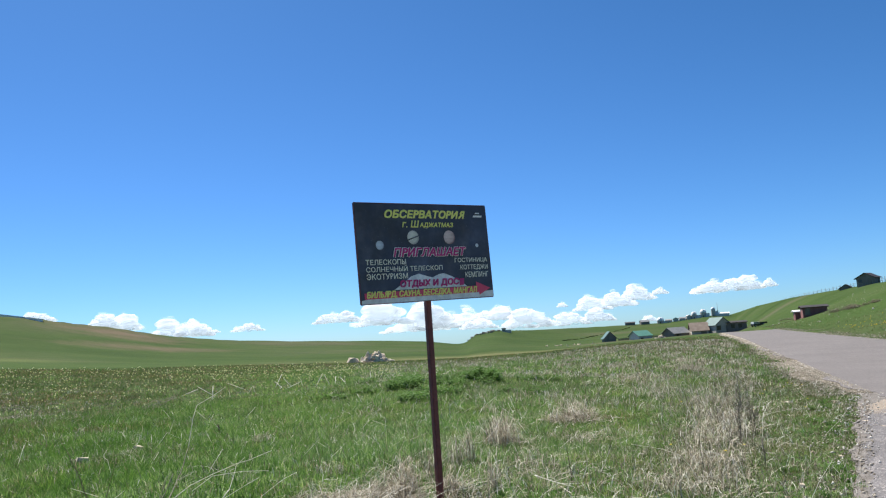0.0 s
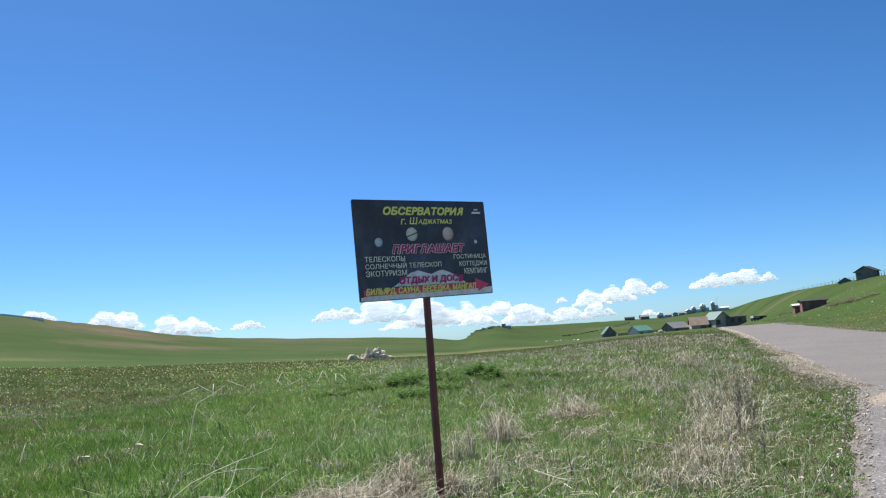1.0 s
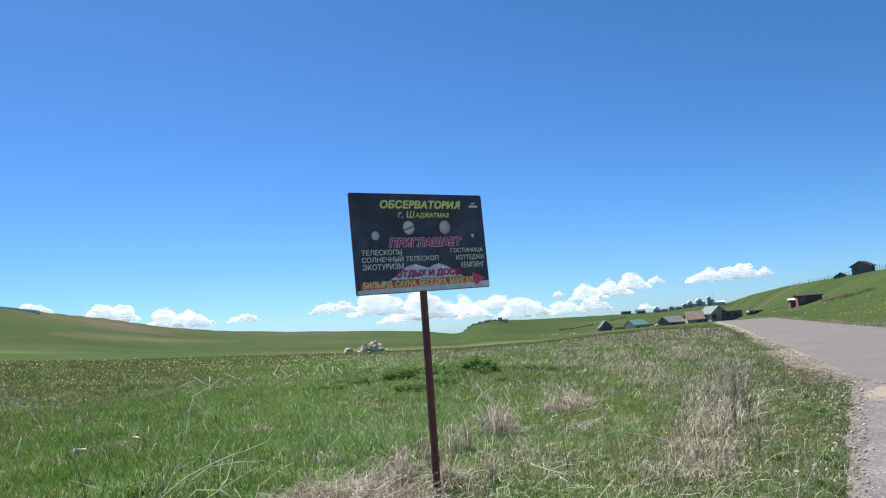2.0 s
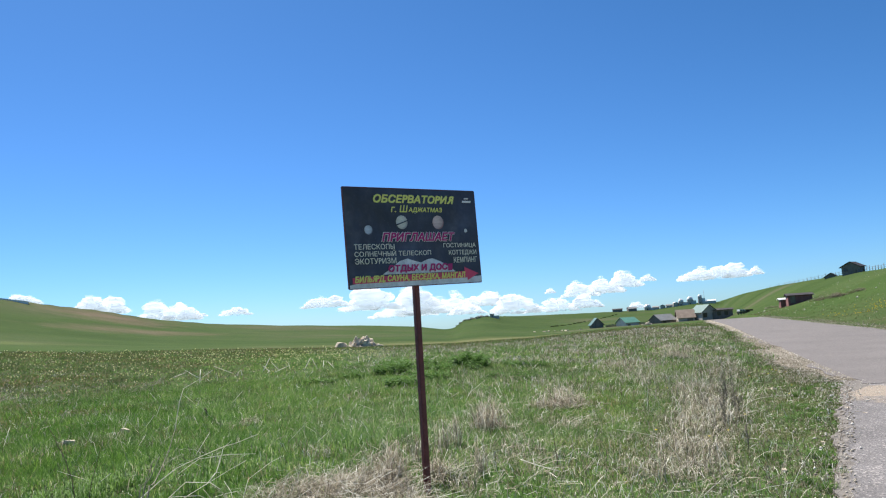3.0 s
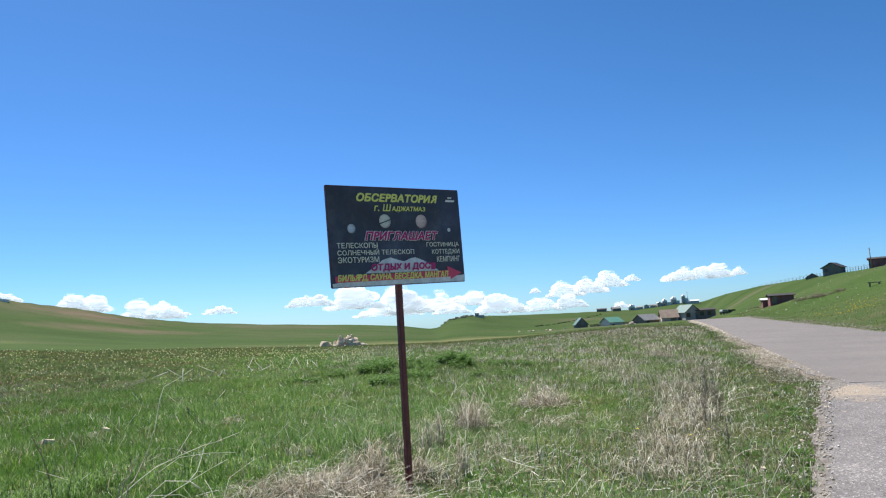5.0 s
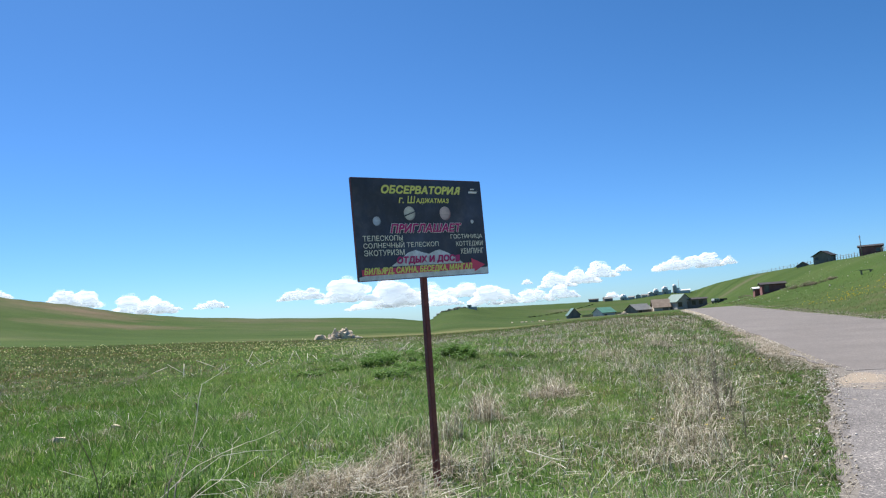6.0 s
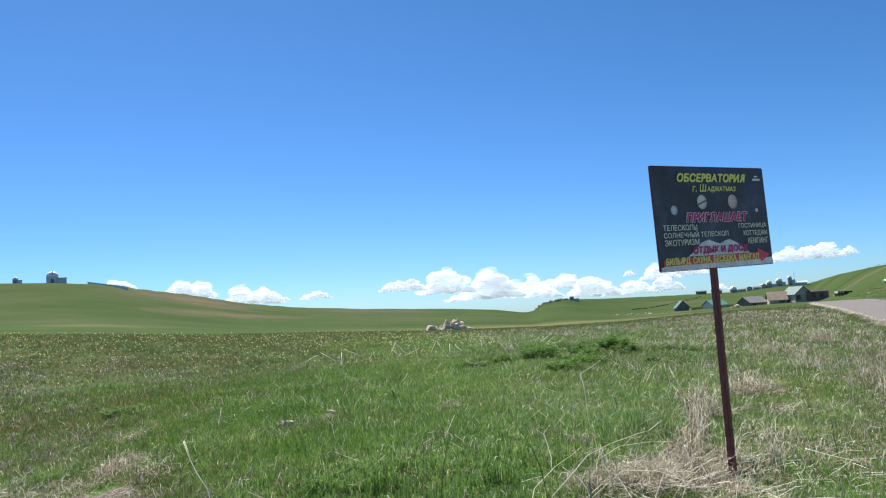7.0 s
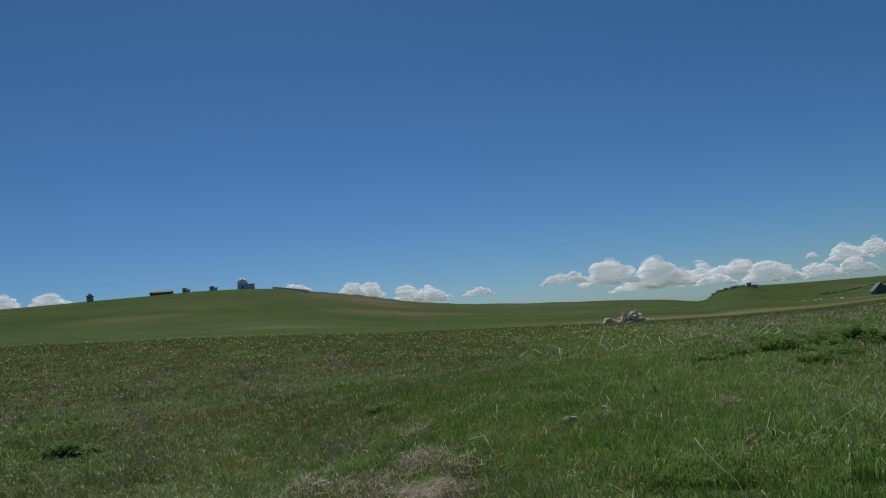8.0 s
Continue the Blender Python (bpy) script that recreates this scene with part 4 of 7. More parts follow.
def opening(kind, parent, x, z, w, hgt, y, mat):
    """A window or door set on the front wall: a frame with its pane or leaf a little inside it."""
    fr = bmesh.new()
    t = 0.09
    for a in ((x - w / 2 - t, x + w / 2 + t, y - 0.06, y + 0.02, z + hgt, z + hgt + t), (x - w / 2 - t, x - w / 2, y - 0.06, y + 0.02, z, z + hgt),
              (x + w / 2, x + w / 2 + t, y - 0.06, y + 0.02, z, z + hgt), (x - w / 2 - t, x + w / 2 + t, y - 0.08, y + 0.02, z - t, z)):
        box_bm(fr, *a)
    f = part(kind, fr, M_WOOD, parent)
    box("pane" if kind == "window" else "door_leaf", x - w / 2, x + w / 2, y - 0.03, y + 0.02, z, z + hgt, mat, f)


def house(bearing, dist, w, d, hgt, rise, wall, roof, turn, label, ridge_along_x=True, holes=(), over=0.35, name="house", lift=0.0, category="house", chimney=False):
    x, y = spot(bearing, dist)
    e = tagged(empty(name, x, y, h1(x, y) + lift, -bearing + turn), label, category)
    gabled_walls(w, d, hgt, rise, wall, e, ridge_along_x)
    r = gable_roof("roof", w, d, hgt + 0.02, rise, over, roof, e, ridge_along_x)
    for kind, px, pz, pw, ph in holes:
        opening(kind, e, px, pz, pw, ph, -d / 2, M_PANE if kind == "window" else M_WOOD)
    if chimney:
        box("chimney", w * 0.2, w * 0.2 + 0.5, -0.25, 0.25, hgt + rise * 0.4, hgt + rise + 0.7, M_WALL_BRICK, r)
    return e


def village_house(bearing, low, k, w, d, hgt, rise, wall, roof, turn, label, ridge_along_x=True, holes=(), name="house", category="house"):
    """A house of the far village, its foot at a given angle below the eye."""
    dist = 380.0
    x, y = spot(bearing, dist)
    lift = EYE_Z + dist * math.tan(radians(low)) - h1(x, y)
    return house(bearing, dist, w * k, d * k, hgt * k, rise * k, wall, roof, turn, label, ridge_along_x, [(kind, px * k, pz * k, pw * k, ph * k) for kind, px, pz, pw, ph in holes],
                 0.6, name, min(0.1, max(lift, -1.8)), category)


village_house(47.85, -1.24, 380 / 190, 2.9, 3.0, 1.85, 1.5, M_WALL_DARK, M_ROOF_DKGREEN, 12, "small dark wooden hut with a steep dull green roof", False, [("door", 0, 0.1, 0.9, 1.3)], name="hut", category="hut")
village_house(50.15, -1.2, 380 / 190, 3.9, 3.8, 1.75, 1.15, M_WALL_PALE, M_ROOF_GREEN, 38, "low pale house with a bright green sheet roof", True, [("window", -1, 0.6, 0.8, 0.6)])
village_house(52.7, -1.14, 380 / 188, 4.7, 4.2, 1.6, 1.3, M_WALL_DARK, M_ROOF_GREY, 40, "dark walled cottage with a pale grey roof", True, [("window", -1.2, 0.7, 0.9, 0.9), ("door", 1.2, 0.1, 0.9, 1.4)])
village_house(54.3, -1.04, 380 / 182, 3.7, 4.2, 1.55, 1.7, M_WALL_TAN, M_ROOF_TAN, 8, "tan masonry barn with a steep rusty tan roof", True, [("door", 0.8, 0.1, 1.2, 1.15)], name="barn", category="barn")
village_house(55.6, -0.95, 380 / 186, 3.9, 5.4, 2.3, 1.6, M_WALL_GREY, M_ROOF_DKGREEN, 30, "grey block house with a dull green roof", False, [("window", -1.2, 1.0, 1.0, 1.0), ("door", 1.2, 0.1, 1.0, 1.9)])
village_house(56.85, -0.85, 380 / 184, 4.3, 3.2, 2.15, 0.3, M_WALL_DARK, M_ROOF_DARK, 10, "low dark grey outbuilding beside the road", True, [("window", -0.9, 0.9, 0.8, 0.9), ("window", 0.7, 0.9, 0.8, 0.9)], name="outbuilding", category="shed")
house(61.98, 172, 4.65, 2.9, 1.55, 0.35, M_WALL_BRICK, M_ROOF_DARK, 10, "red-brown wooden shed with a dark roof on the slope", True, [("door", -1.4, 0.1, 0.8, 1.5)], name="shed", category="shed")
house(61.05, 177, 1.95, 2.2, 1.55, 0.25, M_WALL_BRICK, M_DOME, 10, "small lean-to with a white roof against the shed", True, name="lean_to", category="shed")
house(65.5, 258, 5.1, 4.4, 2.15, 1.35, M_WALL_DARK, M_ROOF_DARK, -20, "weathered brown wooden house on the ridge", False, [("window", -1.5, 0.8, 1.0, 0.9), ("door", 1.2, 0.1, 1.0, 1.8)], over=0.55)
house(64.15, 285, 3.9, 2.6, 0.15, 1.25, M_WALL_DARK, M_ROOF_DARK, -10, "low dark roofed cellar on the ridge", False, name="cellar", category="shed")
house(68.3, 215, 5.2, 3.4, 1.9, 0.4, M_WALL_BRICK, M_ROOF_DARK, 0, "rusty brown wagon shed on the ridge", True, [("window", 1.6, 0.6, 0.8, 0.8)], name="wagon_shed", category="shed")


def slope_table():
    """A rough plank table on two trestles, out on the slope."""
    x, y = 115.7, 46.6
    e = tagged(empty("plank_table", x, y, h1(x, y), -68), "rough dark wooden plank table on the grassy slope", "table")
    for k in range(3):
        box("plank", -0.9, 0.9, -0.42 + 0.29 * k, -0.15 + 0.29 * k, 0.42, 0.52, M_WOOD, e, bevel=0.01)
    for px in (-0.6, 0.6):
        box("trestle", px - 0.12, px + 0.12, -0.35, 0.35, -0.15, 0.42, M_WALL_DARK, e)


slope_table()


def yard_fence(b0, b1, dist, boards):
    """A low fence of weathered upright boards on two rails, between the yards of the village."""
    (x0, y0), (x1, y1) = spot(b0, dist), spot(b1, dist)
    long = math.hypot(x1 - x0, y1 - y0)
    e = tagged(empty("yard_fence", x0, y0, h1(x0, y0), math.degrees(math.atan2(y1 - y0, x1 - x0))), "low weathered board fence between village yards", "fence", "yard fences in the village")
    rng = random.Random(boards)
    slope = (h1(x1, y1) - h1(x0, y0)) / long
    for k in range(boards):
        px = long * k / (boards - 1)
        box("board", px - 0.11, px + 0.11, -0.02, 0.02, px * slope - 0.3, px * slope + rng.uniform(0.95, 1.3), M_WOOD, e)
    for up in (0.3, 0.85):
        tube("rail", [(0, 0.05, up), (long, 0.05, long * slope + up)], 0.05, M_WOOD, e, sides=4)


yard_fence(48.55, 49.4, 384, 22)
yard_fence(50.75, 51.6, 384, 20)


def ruin():
    x, y = spot(40.2, 585)
    e = tagged(empty("ruin", x, y, h1(x, y), -40), "small ruined stone building on the hilltop", "ruin")
    box("wall", -3.5, -0.3, -2.0, 2.0, -1.0, 3.1, M_WALL_TAN, e)
    box("wall", -0.3, 3.8, -2.0, 2.0, -1.0, 1.7, M_WALL_TAN, e)
    box("roof", -3.7, 0.0, -2.2, 2.2, 3.1, 3.4, M_ROOF_DARK, e)
    opening("window", e, -1.8, 1.1, 1.0, 1.0, -2.0, M_PANE)


ruin()


def dome_tower(bearing, dist, rad, drum, label, annex=0.0, lift=0.0):
    """A round drum with a hemispherical dome and its slit, and a flat-roofed annex beside it."""
    x, y = spot(bearing, dist)
    e = tagged(empty("observatory", x, y, h1(x, y) + lift, -bearing), label, "observatory", "observatory domes")
    bm = bmesh.new()
    bmesh.ops.create_cone(bm, cap_ends=True, segments=28, radius1=rad, radius2=rad, depth=drum + 0.8, matrix=Matrix.Translation((0, 0, (drum - 0.8) / 2)))
    part("drum", bm, M_WALL_GREY if bearing > 40 or rad < 2.5 else M_WALL_PALE, e)
    bm = bmesh.new()
    bmesh.ops.create_uvsphere(bm, u_segments=28, v_segments=14, radius=rad * 1.03, matrix=Matrix.Translation((0, 0, drum)) @ Matrix.Diagonal((1, 1, 0.98, 1)))
    bmesh.ops.bisect_plane(bm, geom=bm.verts[:] + bm.edges[:] + bm.faces[:], plane_co=(0, 0, drum - 0.05), plane_no=(0, 0, -1), clear_outer=True)
    dm = part("dome", bm, M_DOME, e, "white painted dome", True)
    box("slit", -rad * 0.13, rad * 0.13, -rad * 1.06, 0.1, drum + rad * 0.3, drum + rad * 0.9, M_WALL_PALE, dm)
    # dark door standing at the foot of the drum, on its front
    box("drum_door", -rad * 0.2, rad * 0.2, -rad * 1.02, -rad * 0.9, 0, min(2.0, drum * 0.7), M_PANE, e)
    if annex:
        box("annex", rad * 0.8, rad + annex, -rad * 0.7, rad * 0.7, -0.8, drum * 0.72, M_WALL_PALE, e)
        box("annex_roof", rad * 0.78, rad + annex + 0.15, -rad * 0.76, rad * 0.76, drum * 0.72, drum * 0.72 + 0.25, M_ROOF_GREY, e)


dome_tower(2.33, 425, 2.8, 3.4, "large observatory with a white dome on the hill", 3.6)
dome_tower(0.13, 425, 1.3, 2.1, "small domed instrument tower on the hill", 1.6)
dome_tower(-1.77, 425, 1.3, 2.1, "small domed instrument tower on the hill", 1.4)
house(-8.05, 420, 3.2, 3.2, 2.2, 1.3, M_WALL_GREY, M_ROOF_DARK, 0, "grey turreted hut on the hill", False, [("window", 0, 1.2, 0.8, 0.8)], name="turret_hut", category="hut")
house(-3.37, 424, 11.5, 7, 1.3, 1.0, M_WALL_DARK, M_ROOF_DARK, 0, "long low dark hall on the hilltop", True, [("window", -2, 0.6, 1.2, 0.7), ("window", 2, 0.6, 1.2, 0.7)], name="hall", category="hall")
low_block = house(5.75, 424, 19, 4, 1.0, 0.12, M_DOME, M_DOME, 0, "very low flat service building on the hill", True, lift=-1.0, name="service_building", category="building")
ends = [h1(*spot(5.75 + side * 1.2, 424)) for side in (-1, 1)]
low_block.matrix_basis = low_block.matrix_basis @ Matrix.Rotation(math.atan2(ends[0] - ends[1], 17.7), 4, "Y")
# settlement on the far rise
dome_tower(51.7, 915, 3.95, 3.33, "small white domed hut on the far rise", 2.9)
dome_tower(54.1, 915, 3.12, 4.99, "domed research building on the far rise", 4.6)
dome_tower(54.75, 915, 3.54, 5.62, "domed research building on the far rise", 3.3)
dome_tower(55.45, 915, 2.39, 8.32, "slender domed tower on the far rise", 3.1)
house(49.5, 910, 11.6, 8, 2.7, 1.0, M_WALL_DARK, M_ROOF_DARK, 0, "long dark shed on the far rise", True, name="far_shed", category="shed")
house(50.55, 912, 10, 8, 3.1, 2.1, M_WALL_DARK, M_ROOF_GREY, 15, "dark house on the far rise", True, name="far_house")
for k, (b, w, hh) in enumerate(((52.3, 3.4, 1.6), (52.8, 2.8, 2.0), (53.25, 3.2, 1.5), (53.7, 2.6, 2.4))):
    house(b, 915, w * 2.08, 6, hh * 1.66, 1.25, M_WALL_GREY, (M_ROOF_GREY, M_DOME)[k % 2], 8 * k - 10, ("small grey cabin on the far rise", "small white roofed cabin on the far rise")[k % 2], k % 2 == 0, name="cabin", category="cabin")
house(56.1, 915, 13.5, 8, 2.9, 1.2, M_WALL_PALE, M_DOME, 0, "long white roofed hangar on the far rise", True, name="hangar", category="hangar")
mx_, my_ = spot(55.75, 915)
mast = tagged(empty("radio_mast", mx_, my_, h1(mx_, my_)), "thin steel radio mast on the far rise", "mast")
tube("pole", [(0, 0, -0.5), (0, 0, 16)], [0.26, 0.12], M_WALL_GREY, mast)
tube("crossarm", [(-1.4, 0, 13.0), (1.4, 0, 13.0)], 0.12, M_WALL_GREY, mast)
px_, py_ = spot(67.75, 212)
ppole = tagged(empty("utility_pole", px_, py_, h1(px_, py_)), "weathered wooden utility pole on the ridge", "pole")
tube("pole", [(0, 0, -0.5), (-0.25, 0, 5.2)], [0.13, 0.09], M_WALL_DARK, ppole)
tube("crossarm", [(-0.9, 0, 4.8), (0.5, 0, 4.8)], 0.05, M_WALL_DARK, ppole)


def ridge_fence():
    """Post and rail fence along the crest."""
    x0, y0 = spot(60.2, 470)
    e = tagged(empty("fence", x0, y0, h1(x0, y0)), "weathered wooden post and rail fence along the ridge", "fence")
    tops = []
    for k in range(46):
        f = (k / 45) ** 0.72
        b = 60.2 + f * 9.3
        d = 1 / (1 / 470 * (1 - f) + 1 / 205 * f)
        x, y = spot(b, d)
        z = h1(x, y)
        hh = 1.35 + 0.25 * math.sin(k * 2.7)
        p = tube("post", [(0, 0, -0.3), (0.05 * math.sin(k), 0, hh)], [0.09, 0.075], M_WOOD, e, sides=5)
        p.matrix_basis = Matrix.Translation((x - x0, y - y0, z - h1(x0, y0)))
        tops.append((x - x0, y - y0, z - h1(x0, y0)))
    for up in (0.55, 1.1):
        for a, b in zip(tops, tops[1:]):
            tube("rail", [(a[0], a[1], a[2] + up), (b[0], b[1], b[2] + up)], 0.04, M_WOOD, e, sides=4)


ridge_fence()


def parked_car():
    """A small off-road car: dark tub, white hard top, glazed sides, four wheels."""
    x, y = spot(58.25, 290)
    rub = weathered("black_rubber", (0.02, 0.02, 0.02), (0.035, 0.035, 0.035), 5, 0.8, 0.3)
    paint = weathered("dark_car_paint", (0.05, 0.052, 0.05), (0.09, 0.092, 0.09), 2, 0.4, 0.5)
    e = tagged(empty("parked_car", x, y, h1(x, y), -20), "dark off-road car with a white top parked by the road", "car")
    body = bmesh.new()
    prof = [(-1.75, 0.45), (1.8, 0.45), (1.85, 0.75), (1.75, 1.0), (0.75, 1.08), (-1.75, 1.08), (-1.8, 0.8)]
    ends = [[body.verts.new((px, sy, pz)) for px, pz in prof] for sy in (-0.8, 0.8)]
    for k in range(len(prof)):
        body.faces.new((ends[0][k], ends[0][(k + 1) % 7], ends[1][(k + 1) % 7], ends[1][k]))
    body.faces.new(ends[0][::-1])
    body.faces.new(ends[1])
    bmesh.ops.recalc_face_normals(body, faces=body.faces[:])
    bmesh.ops.bevel(body, geom=body.edges[:], offset=0.05, segments=2, affect="EDGES")
    part("body", body, paint, e)
    cab = bmesh.new()
    prof = [(-1.7, 1.09), (0.7, 1.09), (0.4, 1.68), (-1.65, 1.72)]
    ends = [[cab.verts.new((px, sy * (1 if pz < 1.2 else 0.92), pz)) for px, pz in prof] for sy in (-0.76, 0.76)]
    for k in range(4):
        cab.faces.new((ends[0][k], ends[0][(k + 1) % 4], ends[1][(k + 1) % 4], ends[1][k]))
    cab.faces.new(ends[0][::-1])
    cab.faces.new(ends[1])
    bmesh.ops.recalc_face_normals(cab, faces=cab.faces[:])
    top = part("hard_top", cab, M_DOME, e, "white hard top")
    for x0, x1 in ((-1.5, -0.75), (-0.6, 0.3)):
        for sy in (-0.775, 0.745):
            box("side_window", x0, x1, sy, sy + 0.03, 1.2, 1.52, M_PANE, top)
    for dx in (-1.15, 1.15):
        for sy in (-0.82, 0.62):
            w = tube("wheel", [(dx, sy, 0.36), (dx, sy + 0.2, 0.36)], 0.36, rub, e, sides=20)
            tube("rim", [(dx, sy - 0.01, 0.36), (dx, sy + 0.21, 0.36)], 0.18, M_BACK, w, sides=12)
    e.scale = (1.07, 1.07, 1.07)
    return e


parked_car()


def trailer():
    """A small flat trailer with drop sides, standing on its drawbar beside the car."""
    x, y = spot(58.62, 291)
    e = tagged(empty("trailer", x, y, h1(x, y), -42), "small dark trailer with drop sides parked by the road", "trailer")
    box("bed", -1.5, 1.5, -0.8, 0.8, 0.55, 0.68, M_WOOD, e, bevel=0.02)
    for x0, x1, y0, y1 in ((-1.5, 1.5, -0.84, -0.8), (-1.5, 1.5, 0.8, 0.84), (-1.54, -1.5, -0.84, 0.84), (1.5, 1.54, -0.84, 0.84)):
        box("drop_side", x0, x1, y0, y1, 0.6, 1.1, M_ROOF_DARK, e)
    tube("drawbar", [(1.5, 0, 0.6), (2.7, 0, 0.35), (2.7, 0, -0.05)], 0.05, M_ROOF_DARK, e, sides=5)
    for sy in (-0.98, 0.82):
        wheel = tube("wheel", [(0, sy, 0.34), (0, sy + 0.16, 0.34)], 0.34, M_ROOF_DARK, e, sides=18)
        tube("rim", [(0, sy - 0.01, 0.34), (0, sy + 0.17, 0.34)], 0.17, M_BACK, wheel, sides=12)


trailer()

M_WEED = weathered("dry_weed", (0.17, 0.145, 0.115), (0.38, 0.33, 0.26), 20, 0.85, 0.2)
# ---- plants ----
RNG = np.random.default_rng(7)
HERE = np.array((-0.13, -0.66))


def scatter(count, r0, r1, b0, b1, power=1.0):
    """Random places in a fan round the first standpoint; power 1 is even by area."""
    f = RNG.random(count)
    r = (r0 ** (1 + power) + f * (r1 ** (1 + power) - r0 ** (1 + power))) ** (1 / (1 + power))
    b = np.radians(RNG.uniform(b0, b1, count))
    return HERE[0] + r * np.sin(b), HERE[1] + r * np.cos(b), r


def patchy(x, y, size, seed):
    return 0.5 * waves(x, y, size, seed) + 0.35 * waves(x, y, size * 0.37, seed + 5) + 0.25 * waves(x, y, size * 0.13, seed + 9)


def bare(x, y):
    """True where asphalt, gravel or bare earth keeps grass away."""
    s, u = across(x, y), along(x, y)
    edge = np.where(u < -2.3, -0.05 + 0.172 * np.maximum(-u - 1.5, 0) ** 1.02, 0.2)
    road = (s < edge + 0.15) & (s > -ROAD_WIDE - 0.2) & (u > -60)
    road |= (s > -1) & (s < verge_width(u) * RNG.uniform(0.55, 1.15, np.shape(s))) & (RNG.random(np.shape(s)) < 0.66)
    return road | (np.hypot((x + 0.85) * 1.3, (y - 11.5) * 0.75) < 0.6)


def blades(name, x, y, length, width, lean, mat, label, three=False, droop=0.5, category="grass", way=None):
    """Grass as one sheet of single bent blades standing on the ground."""
    n = len(x)
    a, f = RNG.uniform(0, math.tau, n) if way is None else way, RNG.uniform(0, math.tau, n)
    lx, ly = np.cos(a) * lean * length, np.sin(a) * lean * length
    wx, wy = np.cos(f) * width / 2, np.sin(f) * width / 2
    z = height(x, y) - 0.01
    up = length * np.sqrt(np.clip(1 - lean ** 2, 0.05, 1))
    if three:
        co = np.stack([np.stack([x - wx, y - wy, z], 1), np.stack([x + wx, y + wy, z], 1), np.stack([x + lx, y + ly, z + up], 1)], 1).reshape(-1, 3)
        loops = np.arange(3 * n)
        starts = np.arange(n) * 3
    else:
        mx_, my_, mz_ = x + lx * 0.35, y + ly * 0.35, z + up * 0.62
        tz = z + up * (1 - droop * lean)
        co = np.stack([np.stack([x - wx, y - wy, z], 1), np.stack([x + wx, y + wy, z], 1), np.stack([mx_ + wx * 0.75, my_ + wy * 0.75, mz_], 1),
                       np.stack([mx_ - wx * 0.75, my_ - wy * 0.75, mz_], 1), np.stack([x + lx, y + ly, tz], 1)], 1).reshape(-1, 3)
        k = np.arange(n)[:, None] * 5
        loops = (k + np.array([[0, 1, 2, 3, 3, 2, 4]])).ravel()
        starts = (np.arange(n)[:, None] * 7 + np.array([[0, 4]])).ravel()
    ob = fast_mesh(name, co, loops, starts, [mat])
    return tagged(ob, label, category, kind="stuff")


def arched(name, x, y, length, width, lean, label, mat=None, lift=0.0, category="straw"):
    """Dry straw as one sheet of thin arching strands, each bent its own way."""
    n = len(x)
    a = RNG.uniform(0, math.tau, n)
    turn = RNG.normal(0, 0.5, n)
    z = height(x, y) - 0.01 + lift
    rise = np.sqrt(np.clip(1 - lean ** 2, 0.03, 1))
    rows = []
    for f, k in ((0.0, 1.0), (0.35, 0.9), (0.7, 0.75), (1.0, 0.3)):
        b = a + turn * f
        kink = 0.0 if f == 0 else 0.085 * length
        out = length * lean * f ** 1.35
        up = length * rise * (f - 0.35 * lean * f ** 2.5) + lift * 0.2 * f
        px, py = x + np.cos(b) * out + RNG.normal(0, 1, n) * kink, y + np.sin(b) * out + RNG.normal(0, 1, n) * kink
        pz = z + np.maximum(up + RNG.normal(0, 0.6, n) * kink, 0.0)
        wx, wy = -np.sin(b) * width * k / 2, np.cos(b) * width * k / 2
        rows += [np.stack([px - wx, py - wy, pz], 1), np.stack([px + wx, py + wy, pz + width * 0.3], 1)]
    co = np.stack(rows, 1).reshape(-1, 3)
    loops = (np.arange(n)[:, None] * 8 + np.array([[0, 1, 3, 2, 2, 3, 5, 4, 4, 5, 7, 6]])).ravel()
    return tagged(fast_mesh(name, co, loops, np.arange(3 * n) * 4, [mat or M_STRAW]), label, category, kind="stuff")


def clumps(cx, cy, per, spread):
    """Blade feet gathered in clumps, with the way each leans: outwards from its clump."""
    n = len(cx)
    a = RNG.uniform(0, math.tau, (n, per))
    q = np.sqrt(RNG.random((n, per)))
    x = (cx[:, None] + np.cos(a) * q * spread[:, None]).ravel()
    y = (cy[:, None] + np.sin(a) * q * spread[:, None]).ravel()
    return x, y, (a + RNG.normal(0, 0.5, (n, per))).ravel(), q.ravel()


# green clumps near the path
PER = 18
cx, cy, cr = scatter(50000, 5.0, 26, -28, 76, 0.45)
s = across(cx, cy)
dry = patchy(cx, cy, 6.5, 3) + 0.9 * np.exp(-((s - 4.2) / 2.6) ** 2) * smooth(30, 8, cr) - 0.15
left_dry = smooth(2, -5, cx) * 0.8
keep = (~bare(cx, cy)) & (RNG.random(len(cx)) > np.clip(0.04 + 0.42 * (dry + left_dry) + 0.3 * patchy(cx, cy, 1.4, 21), 0.02, 0.62)) & (s > 0.3)
keep &= ~((np.hypot(cx - 3.6, cy - 5.2) < 0.6) & (RNG.random(len(cx)) < 0.75))
cx, cy, cr, dry = cx[keep], cy[keep], cr[keep], (dry + left_dry)[keep]
vigour = np.clip(0.8 - 0.3 * dry + 0.4 * patchy(cx, cy, 2.4, 8), 0.35, 1.5) * RNG.uniform(0.55, 1.25, len(cx)) * (0.3 + 0.7 * smooth(1.2, 5.2, across(cx, cy)))
x, y, lean_way, q = clumps(cx, cy, PER, 0.05 + 0.1 * vigour * (1 + 0.03 * cr))
r, v = np.repeat(cr, PER), np.repeat(vigour, PER)
